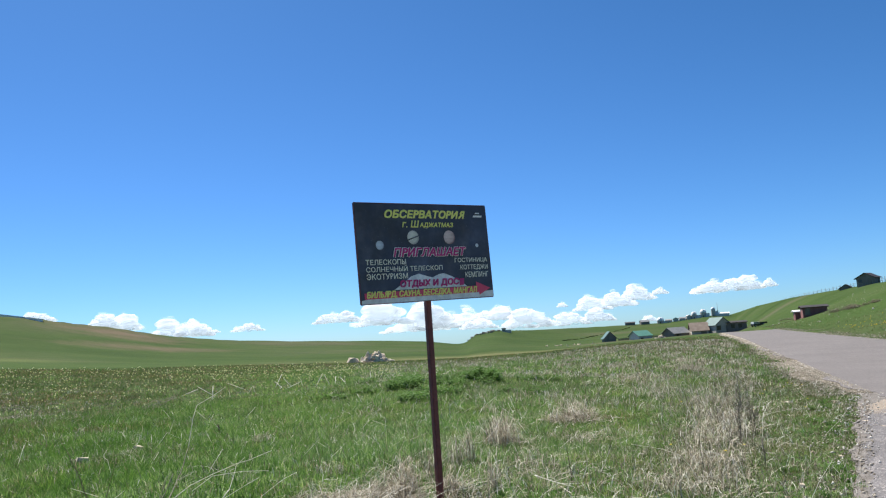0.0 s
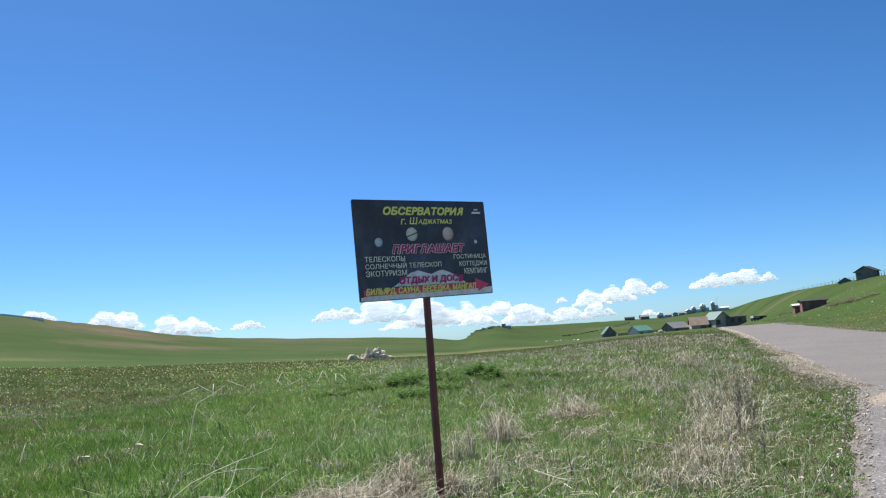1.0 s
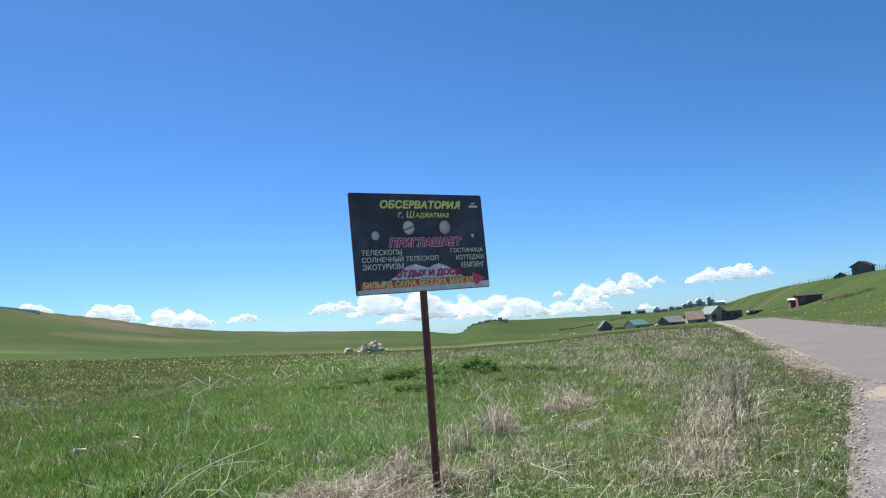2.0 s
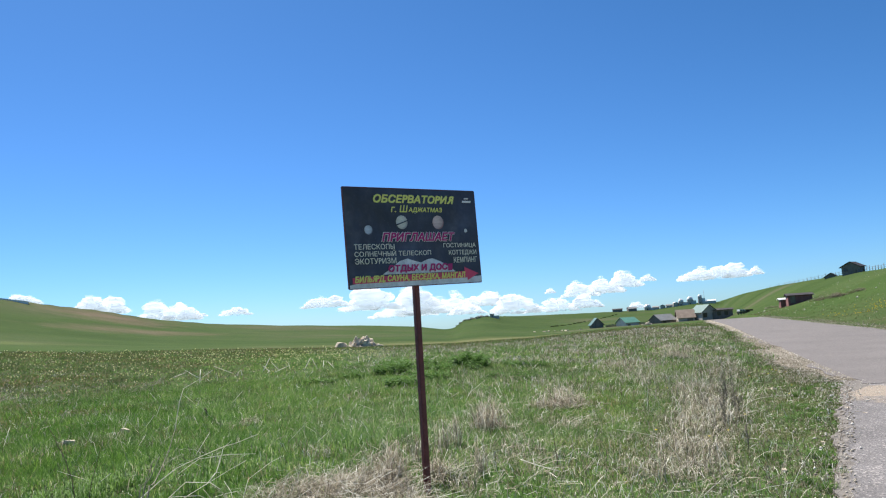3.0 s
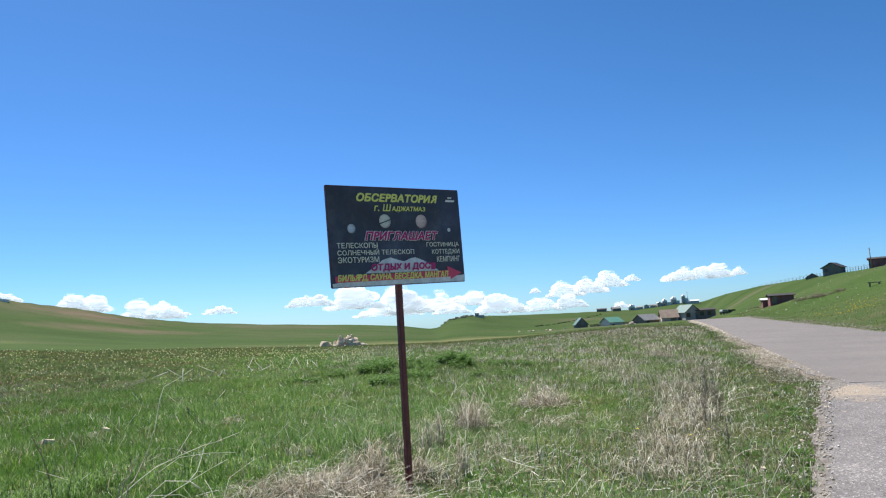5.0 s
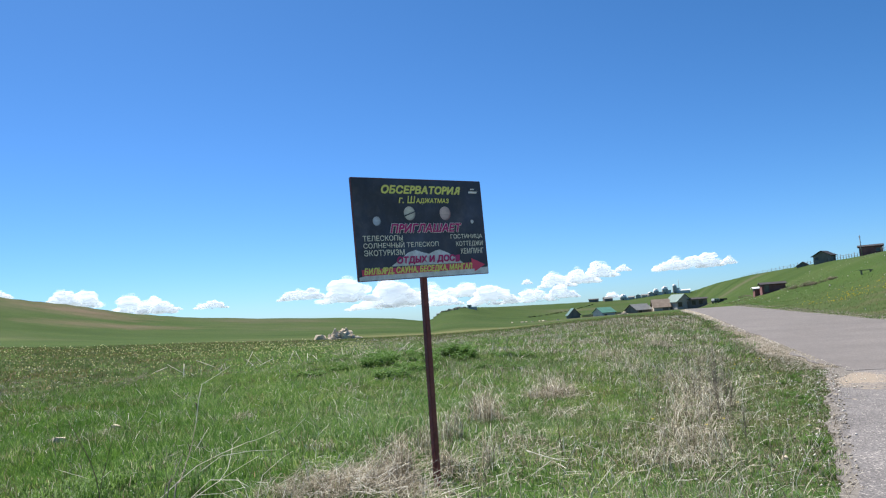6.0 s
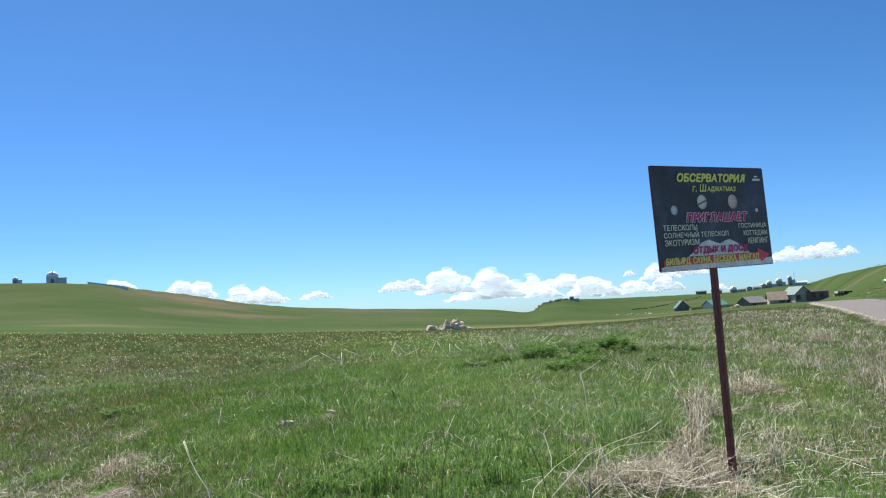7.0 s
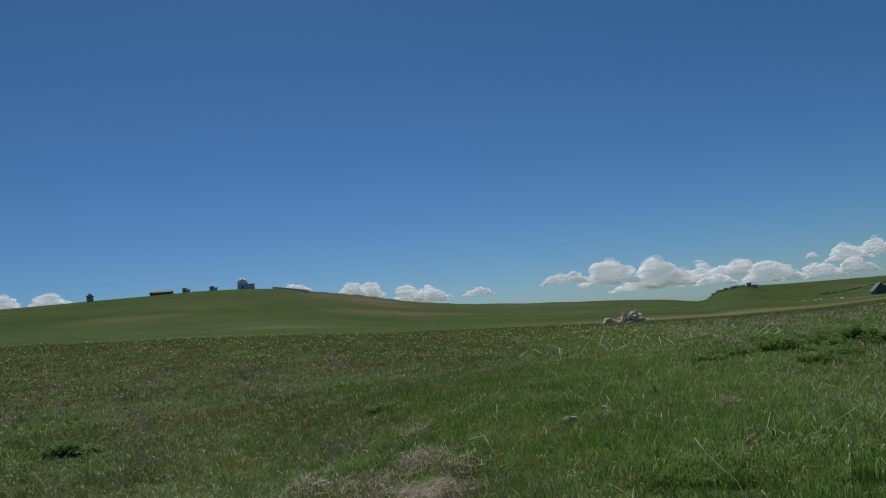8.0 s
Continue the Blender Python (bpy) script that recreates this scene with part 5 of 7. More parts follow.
dull = np.repeat(RNG.random(len(cx)) < np.clip(0.04 + 0.18 * smooth(24, 40, np.degrees(np.arctan2(cx, cy))) + 0.35 * smooth(15, 25, cr) * (0.6 + patchy(cx, cy, 7, 33)) + 0.9 * smooth(3.0, -3, cx) + 0.8 * smooth(4.2, 1.4, across(cx, cy)) * (0.55 + 0.7 * patchy(cx, cy, 1.3, 91)) + 0.4 * patchy(cx, cy, 5.2, 27), 0.02, 0.88), PER)
blade_len, blade_wide = (0.08 + 0.15 * RNG.random(len(x))) * v, (0.004 + 0.004 * RNG.random(len(x))) * (1 + r * 0.028)
blade_lean = np.clip(0.3 + 0.5 * q + RNG.normal(0, 0.2, len(x)), 0.05, 0.95)
rich = np.repeat(RNG.random(len(cx)) < smooth(4.5, -1.0, cx - 0.25 * cy) * np.clip(0.75 + 0.6 * patchy(cx, cy, 3.4, 71), 0.1, 1.0), PER) & ~dull
for pick, name, mat, label in ((rich, "lush_grass", M_LUSH, "deep green lush grass in the hollow of the meadow"), (~dull & ~rich, "green_grass", M_GRASS, "fresh green spring grass covering the meadow"), (dull, "dull_grass", M_FIELD, "duller olive and brownish grass among the green")):
    for zone, three in ((pick & (r < 10), False), (pick & (r >= 10), True)):
        blades(name, x[zone], y[zone], blade_len[zone], blade_wide[zone] * (1.15 if three else 1.0), blade_lean[zone], mat, label, three=three, way=lean_way[zone])
# the meadow round and behind the path
cx, cy, cr = scatter(16000, 0.4, 10, -180, 180, 0.7)
ang = np.degrees(np.arctan2(cx - HERE[0], cy - HERE[1]))
keep = (~bare(cx, cy)) & (across(cx, cy) > 0.25 + 0.17 * np.maximum(-along(cx, cy) - 1.5, 0) ** 1.02) & ~((ang > -28) & (ang < 76) & (cr > 5))
cx, cy = cx[keep], cy[keep]
x, y, lean_way, q = clumps(cx, cy, 14, np.full(len(cx), 0.16))
blades("near_grass", x, y, 0.05 + 0.12 * RNG.random(len(x)), 0.005 + 0.005 * RNG.random(len(x)), np.clip(0.3 + 0.5 * q, 0, 0.95), M_GRASS, "fresh green grass beside the apron", three=True, way=lean_way)
# low creeping green beside the apron
u = np.concatenate([RNG.uniform(-14, 8, 9000), RNG.uniform(0, 40, 4000)])
s = -0.02 + np.where(u < -1.5, 0.172 * np.maximum(-u - 1.5, 0) ** 1.02, 0.2) + 3.4 * RNG.random(13000) - 0.42 * RNG.random(13000) ** 2
keep = patchy(u, s, 1.6, 31) + 0.5 > 0
p = ROAD_AT[:, None] + ROAD_WAY[:, None] * u[keep] + ROAD_LEFT[:, None] * s[keep]
x, y, lean_way, q = clumps(p[0], p[1], 8, np.full(keep.sum(), 0.09))
blades("creeping_grass", x, y, 0.03 + 0.06 * RNG.random(len(x)), 0.009 + 0.008 * RNG.random(len(x)), np.clip(0.4 + 0.5 * q, 0, 0.95), M_CREEP, "low olive green cover creeping up to the asphalt", three=True, way=lean_way)
# green cushions rooted in the gravel
u, s = RNG.uniform(-1.5, 70, 2600), RNG.uniform(0.25, 1.5, 2600)
keep = patchy(u, s, 2.6, 83) > 0.12
p = ROAD_AT[:, None] + ROAD_WAY[:, None] * u[keep] + ROAD_LEFT[:, None] * s[keep]
x, y, lean_way, q = clumps(p[0], p[1], 9, np.full(keep.sum(), 0.1))
blades("gravel_weeds", x, y, 0.05 + 0.08 * RNG.random(len(x)), 0.012 + 0.01 * RNG.random(len(x)), np.clip(0.4 + 0.5 * q, 0, 0.95), M_CREEP, "olive green weeds rooted in the gravel", three=True, way=lean_way)
# dry blades among them
x, y, r = scatter(150000, 5.0, 26, -28, 76, 0.35)
s = across(x, y)
dry = patchy(x, y, 6.5, 3) + 1.1 * np.exp(-((s - 4.2) / 2.6) ** 2) * smooth(30, 8, r) + smooth(2, -5, x) * 0.75
keep = (~bare(x, y)) & (RNG.random(len(x)) < np.clip(0.42 * dry - 0.02, 0.08, 0.6)) & (s > 0.25)
x, y, r = x[keep], y[keep], r[keep]
blades("dry_grass", x, y, 0.08 + 0.2 * RNG.random(len(x)) ** 2, (0.004 + 0.004 * RNG.random(len(x))) * (1 + r * 0.035), 0.35 + 0.6 * RNG.random(len(x)), M_STRAW,
       "bleached dry grass left from last year")
# the field further off
PER = 7
cx, cy, cr = scatter(120000, 18, 122, -34, 60, 0.4)
keep = (~bare(cx, cy)) & (across(cx, cy) > 0.3) & (RNG.random(len(cx)) < np.clip(0.8 + 0.5 * patchy(cx, cy, 5.0, 14), 0.25, 1) * smooth(125, 60, cr))
cx, cy, cr = cx[keep], cy[keep], cr[keep]
vigour = np.clip(0.8 + 0.45 * patchy(cx, cy, 6.0, 17), 0.35, 1.5) * RNG.uniform(0.6, 1.3, len(cx))
lush = RNG.random(len(cx)) < np.clip(0.12 + 0.75 * smooth(36, 21, cr) * (0.4 + patchy(cx, cy, 7, 33) * -1.2) + 1.15 * smooth(12, 32, np.degrees(np.arctan2(cx, cy))) * smooth(95, 30, cr) * (1 - 0.35 * smooth(42, 52, np.degrees(np.arctan2(cx, cy))) * smooth(18, 40, cr)) + 0.4 * patchy(cx, cy, 12, 6), 0, 0.9)
for pick, name, mat, label in ((~lush, "field_grass", M_FIELD, "mixed brown and green grass of the far field"), (lush, "verge_grass", M_GRASS, "green grass between the field and the road")):
    x, y, lean_way, q = clumps(cx[pick], cy[pick], PER, 0.1 + 0.003 * cr[pick])
    r, v = np.repeat(cr[pick], PER), np.repeat(vigour[pick], PER)
    blades(name, x, y, (0.08 + 0.13 * RNG.random(len(x))) * v, 0.009 + 0.0009 * r, np.clip(0.15 + 0.6 * q + RNG.normal(0, 0.15, len(x)), 0.05, 0.95), mat, label, three=True, way=lean_way)
x, y, r = scatter(26000, 20, 190, 57, 80, 0.5)
keep = (across(x, y) < -ROAD_WIDE - 0.4) & (RNG.random(len(x)) < smooth(-32, -9, across(x, y)))
x, y, r = x[keep], y[keep], r[keep]
sx, sy, sr = scatter(9000, 24, 200, 57, 76, 0.5)
keep = (across(sx, sy) < -ROAD_WIDE - 0.6) & (RNG.random(len(sx)) < np.clip(0.15 + 0.5 * patchy(sx, sy, 37, 51) + 0.5 * patchy(sx, sy, 6, 52), 0.02, 0.8))
sx, sy, sr = sx[keep], sy[keep], sr[keep]
blades("slope_straw", sx, sy, 0.08 + 0.16 * RNG.random(len(sx)), 0.012 + 0.0006 * sr, 0.2 + 0.6 * RNG.random(len(sx)), M_STRAW, "dry brownish grass in patches on the slope", three=True)
blades("slope_grass", x, y, 0.05 + 0.08 * RNG.random(len(x)), 0.015 + 0.0007 * r, 0.1 + 0.7 * RNG.random(len(x)), M_FIELD, "short green grass on the slope across the road", three=True)


def specks(name, x, y, up, size, mat, label, category):
    """Small faceted heads: flowers or pebbles, one diamond each."""
    n = len(x)
    z = height(x, y) + up
    sx, sz = size * RNG.uniform(0.7, 1.3, n), size * RNG.uniform(0.25, 0.6, n)
    a = RNG.uniform(0, math.tau, n)
    ca, sa = np.cos(a) * sx / 2, np.sin(a) * sx / 2
    c = np.stack([np.stack([x + ca, y + sa, z], 1), np.stack([x - sa, y + ca, z], 1), np.stack([x - ca, y - sa, z], 1), np.stack([x + sa, y - ca, z], 1),
                  np.stack([x, y, z + sz], 1), np.stack([x, y, z - sz * 0.5], 1)], 1).reshape(-1, 3)
    tri = np.array([[0, 1, 4, 1, 2, 4, 2, 3, 4, 3, 0, 4, 1, 0, 5, 2, 1, 5, 3, 2, 5, 0, 3, 5]])
    loops = (np.arange(n)[:, None] * 6 + tri).ravel()
    ob = fast_mesh(name, c, loops, np.arange(8 * n) * 3, [mat])
    return tagged(ob, label, category, kind="stuff")


x, y, r = scatter(5200, 20, 90, -30, 32, 0.6)
keep = (patchy(x, y, 16, 2) + 0.35 * smooth(20, 45, r) > 0.05) & (RNG.random(len(x)) < smooth(14, 40, r) * smooth(94, 48, r))
x, y, r = x[keep], y[keep], r[keep]
specks("wildflowers", x, y, 0.16 + 0.12 * RNG.random(len(x)), 0.04 + 0.0012 * r, M_PETAL_PALE, "pale yellow wildflowers scattered over the field", "flowers")

M_CHIP = leafy("white_chips", [(0, (0.38, 0.35, 0.3)), (1, (0.7, 0.67, 0.61))], None, 1, 0.0, 0.9)
# pebbles of the verge
M_PEBBLE = leafy("verge_pebbles", [(0, (0.19, 0.16, 0.12)), (0.6, (0.32, 0.28, 0.215)), (0.9, (0.44, 0.4, 0.33)), (1, (0.64, 0.61, 0.55))], None, 1, 0.0, 0.9)
u = np.concatenate([RNG.uniform(-14, -1.5, 1100), RNG.uniform(-1.5, 14, 13000), RNG.uniform(8, 100, 13000)])
w = np.where(u < -1.5, 0.15 + 0.172 * np.maximum(-u - 1.5, 0) ** 1.02, 0.15)
s = w + np.abs(RNG.normal(0, 1, len(u))) * np.where(u < -1.5, 0.28, 0.74 - 0.35 * smooth(14, 40, u)) + 0.6 * smooth(60, 103, u) + np.where(u < -1.5, -0.1, -0.25)
p = ROAD_AT[:, None] + ROAD_WAY[:, None] * u + ROAD_LEFT[:, None] * s
specks("gravel", p[0], p[1], 0.03 + 0.015 * ((s < w) | (u < -1.5)), (0.012 + 0.055 * RNG.random(len(u)) ** 3) * (0.8 + 0.035 * np.maximum(u, 0)), M_PEBBLE, "loose pale stones along the edge of the asphalt", "gravel")
u = RNG.uniform(-20, 120, 5000)
s = -ROAD_WIDE - np.abs(RNG.normal(0, 0.7, 5000))
p = ROAD_AT[:, None] + ROAD_WAY[:, None] * u + ROAD_LEFT[:, None] * s
specks("gravel", p[0], p[1], 0.03, 0.04 + 0.07 * RNG.random(5000) ** 2, M_PEBBLE, "loose pale stones along the edge of the asphalt", "gravel")
# white chips along the edge of the apron
u = np.concatenate([RNG.uniform(-15, -1, 240), RNG.normal(-3.8, 1.4, 260)])
s = 0.28 + 0.172 * np.maximum(-u - 1.5, 0) ** 1.02 + np.where(np.arange(len(u)) < 240, RNG.normal(0.1, 0.35, len(u)), RNG.normal(-0.15, 0.4, len(u)))
p = ROAD_AT[:, None] + ROAD_WAY[:, None] * u + ROAD_LEFT[:, None] * s
specks("stone_chips", p[0], p[1], 0.045, 0.012 + 0.055 * RNG.random(len(u)) ** 3, M_CHIP, "white stone chips along the edge of the asphalt", "gravel")
# stones and dry patches on the slope across the road
x, y, r = scatter(110, 40, 220, 58, 72, 0.5)
keep = across(x, y) < -ROAD_WIDE - 4
specks("slope_stones", x[keep], y[keep], 0.02, 0.12 + 0.3 * RNG.random(keep.sum()) ** 3, M_CHIP, "scattered pale stones on the grassy slope", "stones")
# buttercups in the short grass of the slope
n = 150
x, y = RNG.normal(84, 9, n), RNG.normal(34.5, 3.4, n)
keep = across(x, y) < -ROAD_WIDE - 3
specks("buttercups", x[keep], y[keep], 0.12, 0.09 + 0.07 * RNG.random(keep.sum()), M_PETAL_YELLOW, "yellow buttercups in the short grass of the slope", "flowers")
# grit on the apron
u = RNG.uniform(-16, -2.5, 5000)
s = RNG.uniform(-7, 3.0, 5000)
keep = s < 0.1 + 0.17 * np.maximum(-u - 1.5, 0)
p = ROAD_AT[:, None] + ROAD_WAY[:, None] * u[keep] + ROAD_LEFT[:, None] * s[keep]
specks("grit", p[0], p[1], 0.04, 0.008 + 0.022 * RNG.random(keep.sum()) ** 3, M_PEBBLE, "fine grit strewn over the apron", "grit")

# straw pressed flat round the post and along the verge
parts_x, parts_y = [], []
for mx0, my0, rad, n in ((3.4, 5.2, 0.5, 220), (2.8, 5.2, 0.45, 130), (3.2, 4.7, 0.45, 120), (4.45, 5.1, 0.25, 40), (10.5, 10.2, 0.55, 420), (10.9, 10.2, 0.4, 200), (9.1, 8.6, 0.5, 220), (7.6, 8.8, 0.44, 200), (6.2, 6.4, 0.50, 60), (25.3, 18.3, 0.9, 300),
                         (16.5, 12.9, 0.88, 105), (8.0, 5.3, 0.45, 130), (7.0, 4.8, 0.5, 120), (9.0, 6.0, 0.5, 130), (10.4, 6.8, 0.6, 160), (11.8, 7.5, 0.6, 150), (5.3, 4.8, 0.50, 45), (5.5, 5.5, 0.38, 30), (12.9, 8.5, 1.00, 189),
                         (-0.35, 13.3, 0.42, 420), (-0.7, 12.7, 0.45, 330), (-1.5, 12.9, 0.55, 330), (-2.1, 13.9, 0.5, 260), (-0.2, 11.6, 0.35, 260), (-0.85, 11.5, 0.4, 200), (-0.7, 10.8, 0.4, 120), (-1.7, 11.9, 0.5, 300), (-1.3, 10.9, 0.4, 160), (-2.9, 13.6, 0.6, 189), (0.1, 15.4, 0.3, 120), (-0.6, 17.5, 0.35, 94), (15.5, 10.2, 1.25, 189), (18.5, 12.4, 1.50, 168)):
    parts_x.append(RNG.normal(mx0, rad * 0.6, n))
    parts_y.append(RNG.normal(my0, rad * 0.6, n))
x, y = np.concatenate(parts_x), np.concatenate(parts_y)
keep = (~bare(x, y)) | ((np.hypot(x + 0.85, y - 11.5) < 0.9) & (RNG.random(len(x)) < 0.5))
x, y = x[keep], y[keep]
r = np.hypot(x, y)
arched("matted_straw", x, y, 0.12 + 0.3 * RNG.random(len(x)), (0.0032 + 0.004 * RNG.random(len(x))) * (1 + 0.02 * r), np.clip(RNG.normal(0.92, 0.09, len(x)), 0.4, 0.99), "bleached straw pressed flat in the meadow")
mat_n = 90
mat_a, mat_q = RNG.uniform(0, math.tau, mat_n), np.abs(RNG.normal(0, 0.55, mat_n))
arched("thick_straw", 2.95 + np.cos(mat_a) * mat_q * 1.2, 5.35 + np.sin(mat_a) * mat_q, 0.15 + 0.35 * RNG.random(mat_n), 0.004 + 0.004 * RNG.random(mat_n), np.clip(RNG.normal(0.94, 0.05, mat_n), 0.7, 0.985),
       "broken white straws lying on the matted grass", M_STALK, 0.03)
# the loose heap of straw about the foot of the post
heap_x, heap_y, heap_up = [], [], []
for hx0, hy0, rad, top, n in ((2.9, 5.6, 0.3, 0.1, 300), (3.3, 5.5, 0.3, 0.16, 460), (3.6, 5.3, 0.26, 0.06, 300), (3.68, 5.75, 0.2, 0.26, 320), (3.8, 5.75, 0.13, 0.4, 200), (4.4, 5.6, 0.2, 0.12, 180), (4.3, 5.1, 0.25, 0.03, 60), (2.7, 5.6, 0.3, 0.14, 340), (2.95, 5.35, 0.28, 0.16, 320), (2.45, 5.7, 0.25, 0.1, 180),
                              (3.5, 4.95, 0.3, 0.06, 260), (4.9, 5.75, 0.25, 0.08, 90), (5.4, 5.6, 0.3, 0.06, 40), (5.9, 6.1, 0.4, 0.04, 50), (6.5, 5.4, 0.4, 0.04, 40)):
    qx, qy = RNG.normal(0, rad * 0.75, n), RNG.normal(0, rad * 0.6, n)
    heap_x.append(hx0 + qx)
    heap_y.append(hy0 + qy)
    heap_up.append(top * np.exp(-(qx ** 2 + qy ** 2) / rad ** 2) * RNG.random(n))
x, y, up = np.concatenate(heap_x), np.concatenate(heap_y), np.concatenate(heap_up)
free = np.hypot((x - 4.0) * 1.2, y - 5.15) > 0.3
x, y, up = x[free], y[free], up[free]
arched("heaped_straw", x, y, 0.1 + 0.24 * RNG.random(len(x)), 0.003 + 0.0032 * RNG.random(len(x)), np.clip(RNG.normal(0.82, 0.16, len(x)), 0.2, 0.985), "loose heap of bleached straw about the post", lift=up)
# the tangle of last year's straw along the verge, and single long straws all over the meadow
x, y, r = scatter(56000, 6, 34, 30, 68, 0.45)
s, u = across(x, y), along(x, y)
keep = (~bare(x, y)) & (RNG.random(len(x)) < 1.2 * np.exp(-((s - 3.65 - 0.5 * waves(u, u * 0, 5.0, 2)) / 1.15) ** 2) * smooth(22, -3, u) * np.clip(0.06 + 1.0 * patchy(x, y, 1.5, 12), 0.02, 0.8))
x, y, r = x[keep], y[keep], r[keep]
arched("verge_straw", x, y, 0.16 + 0.62 * RNG.random(len(x)) ** 1.4, (0.002 + 0.0022 * RNG.random(len(x))) * (1 + 0.04 * r), np.clip(RNG.normal(0.62, 0.25, len(x)), 0.08, 0.98), "tangled dry straw standing along the verge", M_VERGE_STRAW)
pick = RNG.random(len(x)) < 0.3
specks("seed_heads", x[pick] + RNG.normal(0, 0.1, pick.sum()), y[pick] + RNG.normal(0, 0.1, pick.sum()), 0.08 + 0.34 * RNG.random(pick.sum()), 0.008 + 0.014 * RNG.random(pick.sum()) ** 2, M_STALK, "small white seed heads in the dry tangle", "seed heads")
x, y, r = scatter(24000, 5.5, 30, -28, 66, 0.5)
keep = (~bare(x, y)) & (RNG.random(len(x)) < np.clip(0.35 + 0.7 * patchy(x, y, 3.3, 41), 0.08, 1.0) * (0.4 + 0.85 * smooth(18, 36, np.degrees(np.arctan2(x, y))) + 0.4 * smooth(14, -4, np.degrees(np.arctan2(x, y)))))
x, y, r = x[keep], y[keep], r[keep]
arched("loose_straw", x, y, 0.08 + 0.26 * RNG.random(len(x)) ** 1.5, (0.003 + 0.003 * RNG.random(len(x))) * (1 + 0.04 * r), np.clip(RNG.normal(0.7, 0.2, len(x)), 0.1, 0.98), "single pale straws strewn through the meadow")
x, y, r = scatter(6000, 6, 26, -28, 60, 0.6)
keep = (~bare(x, y)) & (across(x, y) > 2.5) & (RNG.random(len(x)) < np.clip(0.4 + 0.6 * patchy(x, y, 2.2, 44), 0.1, 1.0) * (0.15 + smooth(20, 30, np.degrees(np.arctan2(x, y))) + 0.7 * smooth(4, -4, np.degrees(np.arctan2(x, y)))))
x, y, r = x[keep], y[keep], r[keep]
arched("white_straw", x, y, 0.06 + 0.22 * RNG.random(len(x)) ** 1.6, (0.003 + 0.003 * RNG.random(len(x))) * (1 + 0.035 * r), np.clip(RNG.normal(0.75, 0.2, len(x)), 0.1, 0.98), "broken white straws strewn through the meadow", M_STALK, 0.03)
# pale litter lying in the short cover beside the apron
u = RNG.uniform(-15, 4, 2100)
s = 0.1 + np.where(u < -1.5, 0.172 * np.maximum(-u - 1.5, 0) ** 1.02, 0.3) + 4.5 * RNG.random(2100)
p = ROAD_AT[:, None] + ROAD_WAY[:, None] * u + ROAD_LEFT[:, None] * s
arched("straw_litter", p[0], p[1], 0.03 + 0.1 * RNG.random(2100) ** 2, 0.005 + 0.007 * RNG.random(2100), np.full(2100, 0.96), "pale dead leaves and straw bits lying in short grass", lift=0.03)
# short dry grass in patches through the left of the meadow
cx, cy, cr = scatter(16000, 9, 44, -34, 22, 0.35)
keep = (~bare(cx, cy)) & (RNG.random(len(cx)) < np.clip(0.12 + 1.3 * patchy(cx, cy, 4.2, 61), 0.03, 0.95) * smooth(4.5, -1.5, cx - 0.12 * cy))
cx, cy, cr = cx[keep], cy[keep], cr[keep]
x, y, lean_way, q = clumps(cx, cy, 12, 0.12 + 0.004 * cr)
r = np.repeat(cr, 12)
arched("short_straw", x, y, 0.06 + 0.16 * RNG.random(len(x)) ** 1.4, (0.003 + 0.003 * RNG.random(len(x))) * (1 + 0.05 * r), np.clip(RNG.normal(0.65, 0.25, len(x)), 0.08, 0.97), "short dry grass in patches through the meadow", M_VERGE_STRAW)
# straw in the field between the nettles and the village
cx, cy, cr = scatter(5600, 16, 80, 22, 58, 0.4)
keep = (~bare(cx, cy)) & (across(cx, cy) > 1.5) & (RNG.random(len(cx)) < np.clip(0.2 + 0.9 * patchy(cx, cy, 9, 19) + 0.3 * smooth(42, 50, np.degrees(np.arctan2(cx, cy))), 0.05, 0.9) * smooth(24, 38, np.degrees(np.arctan2(cx, cy))))
cx, cy, cr = cx[keep], cy[keep], cr[keep]
x, y, lean_way, q = clumps(cx, cy, 12, 0.15 + 0.006 * cr)
r = np.repeat(cr, 12)
arched("field_straw", x, y, 0.1 + 0.22 * RNG.random(len(x)), 0.005 + 0.0005 * r, np.clip(RNG.normal(0.55, 0.25, len(x)), 0.08, 0.95), "pale dry straw standing in the field")


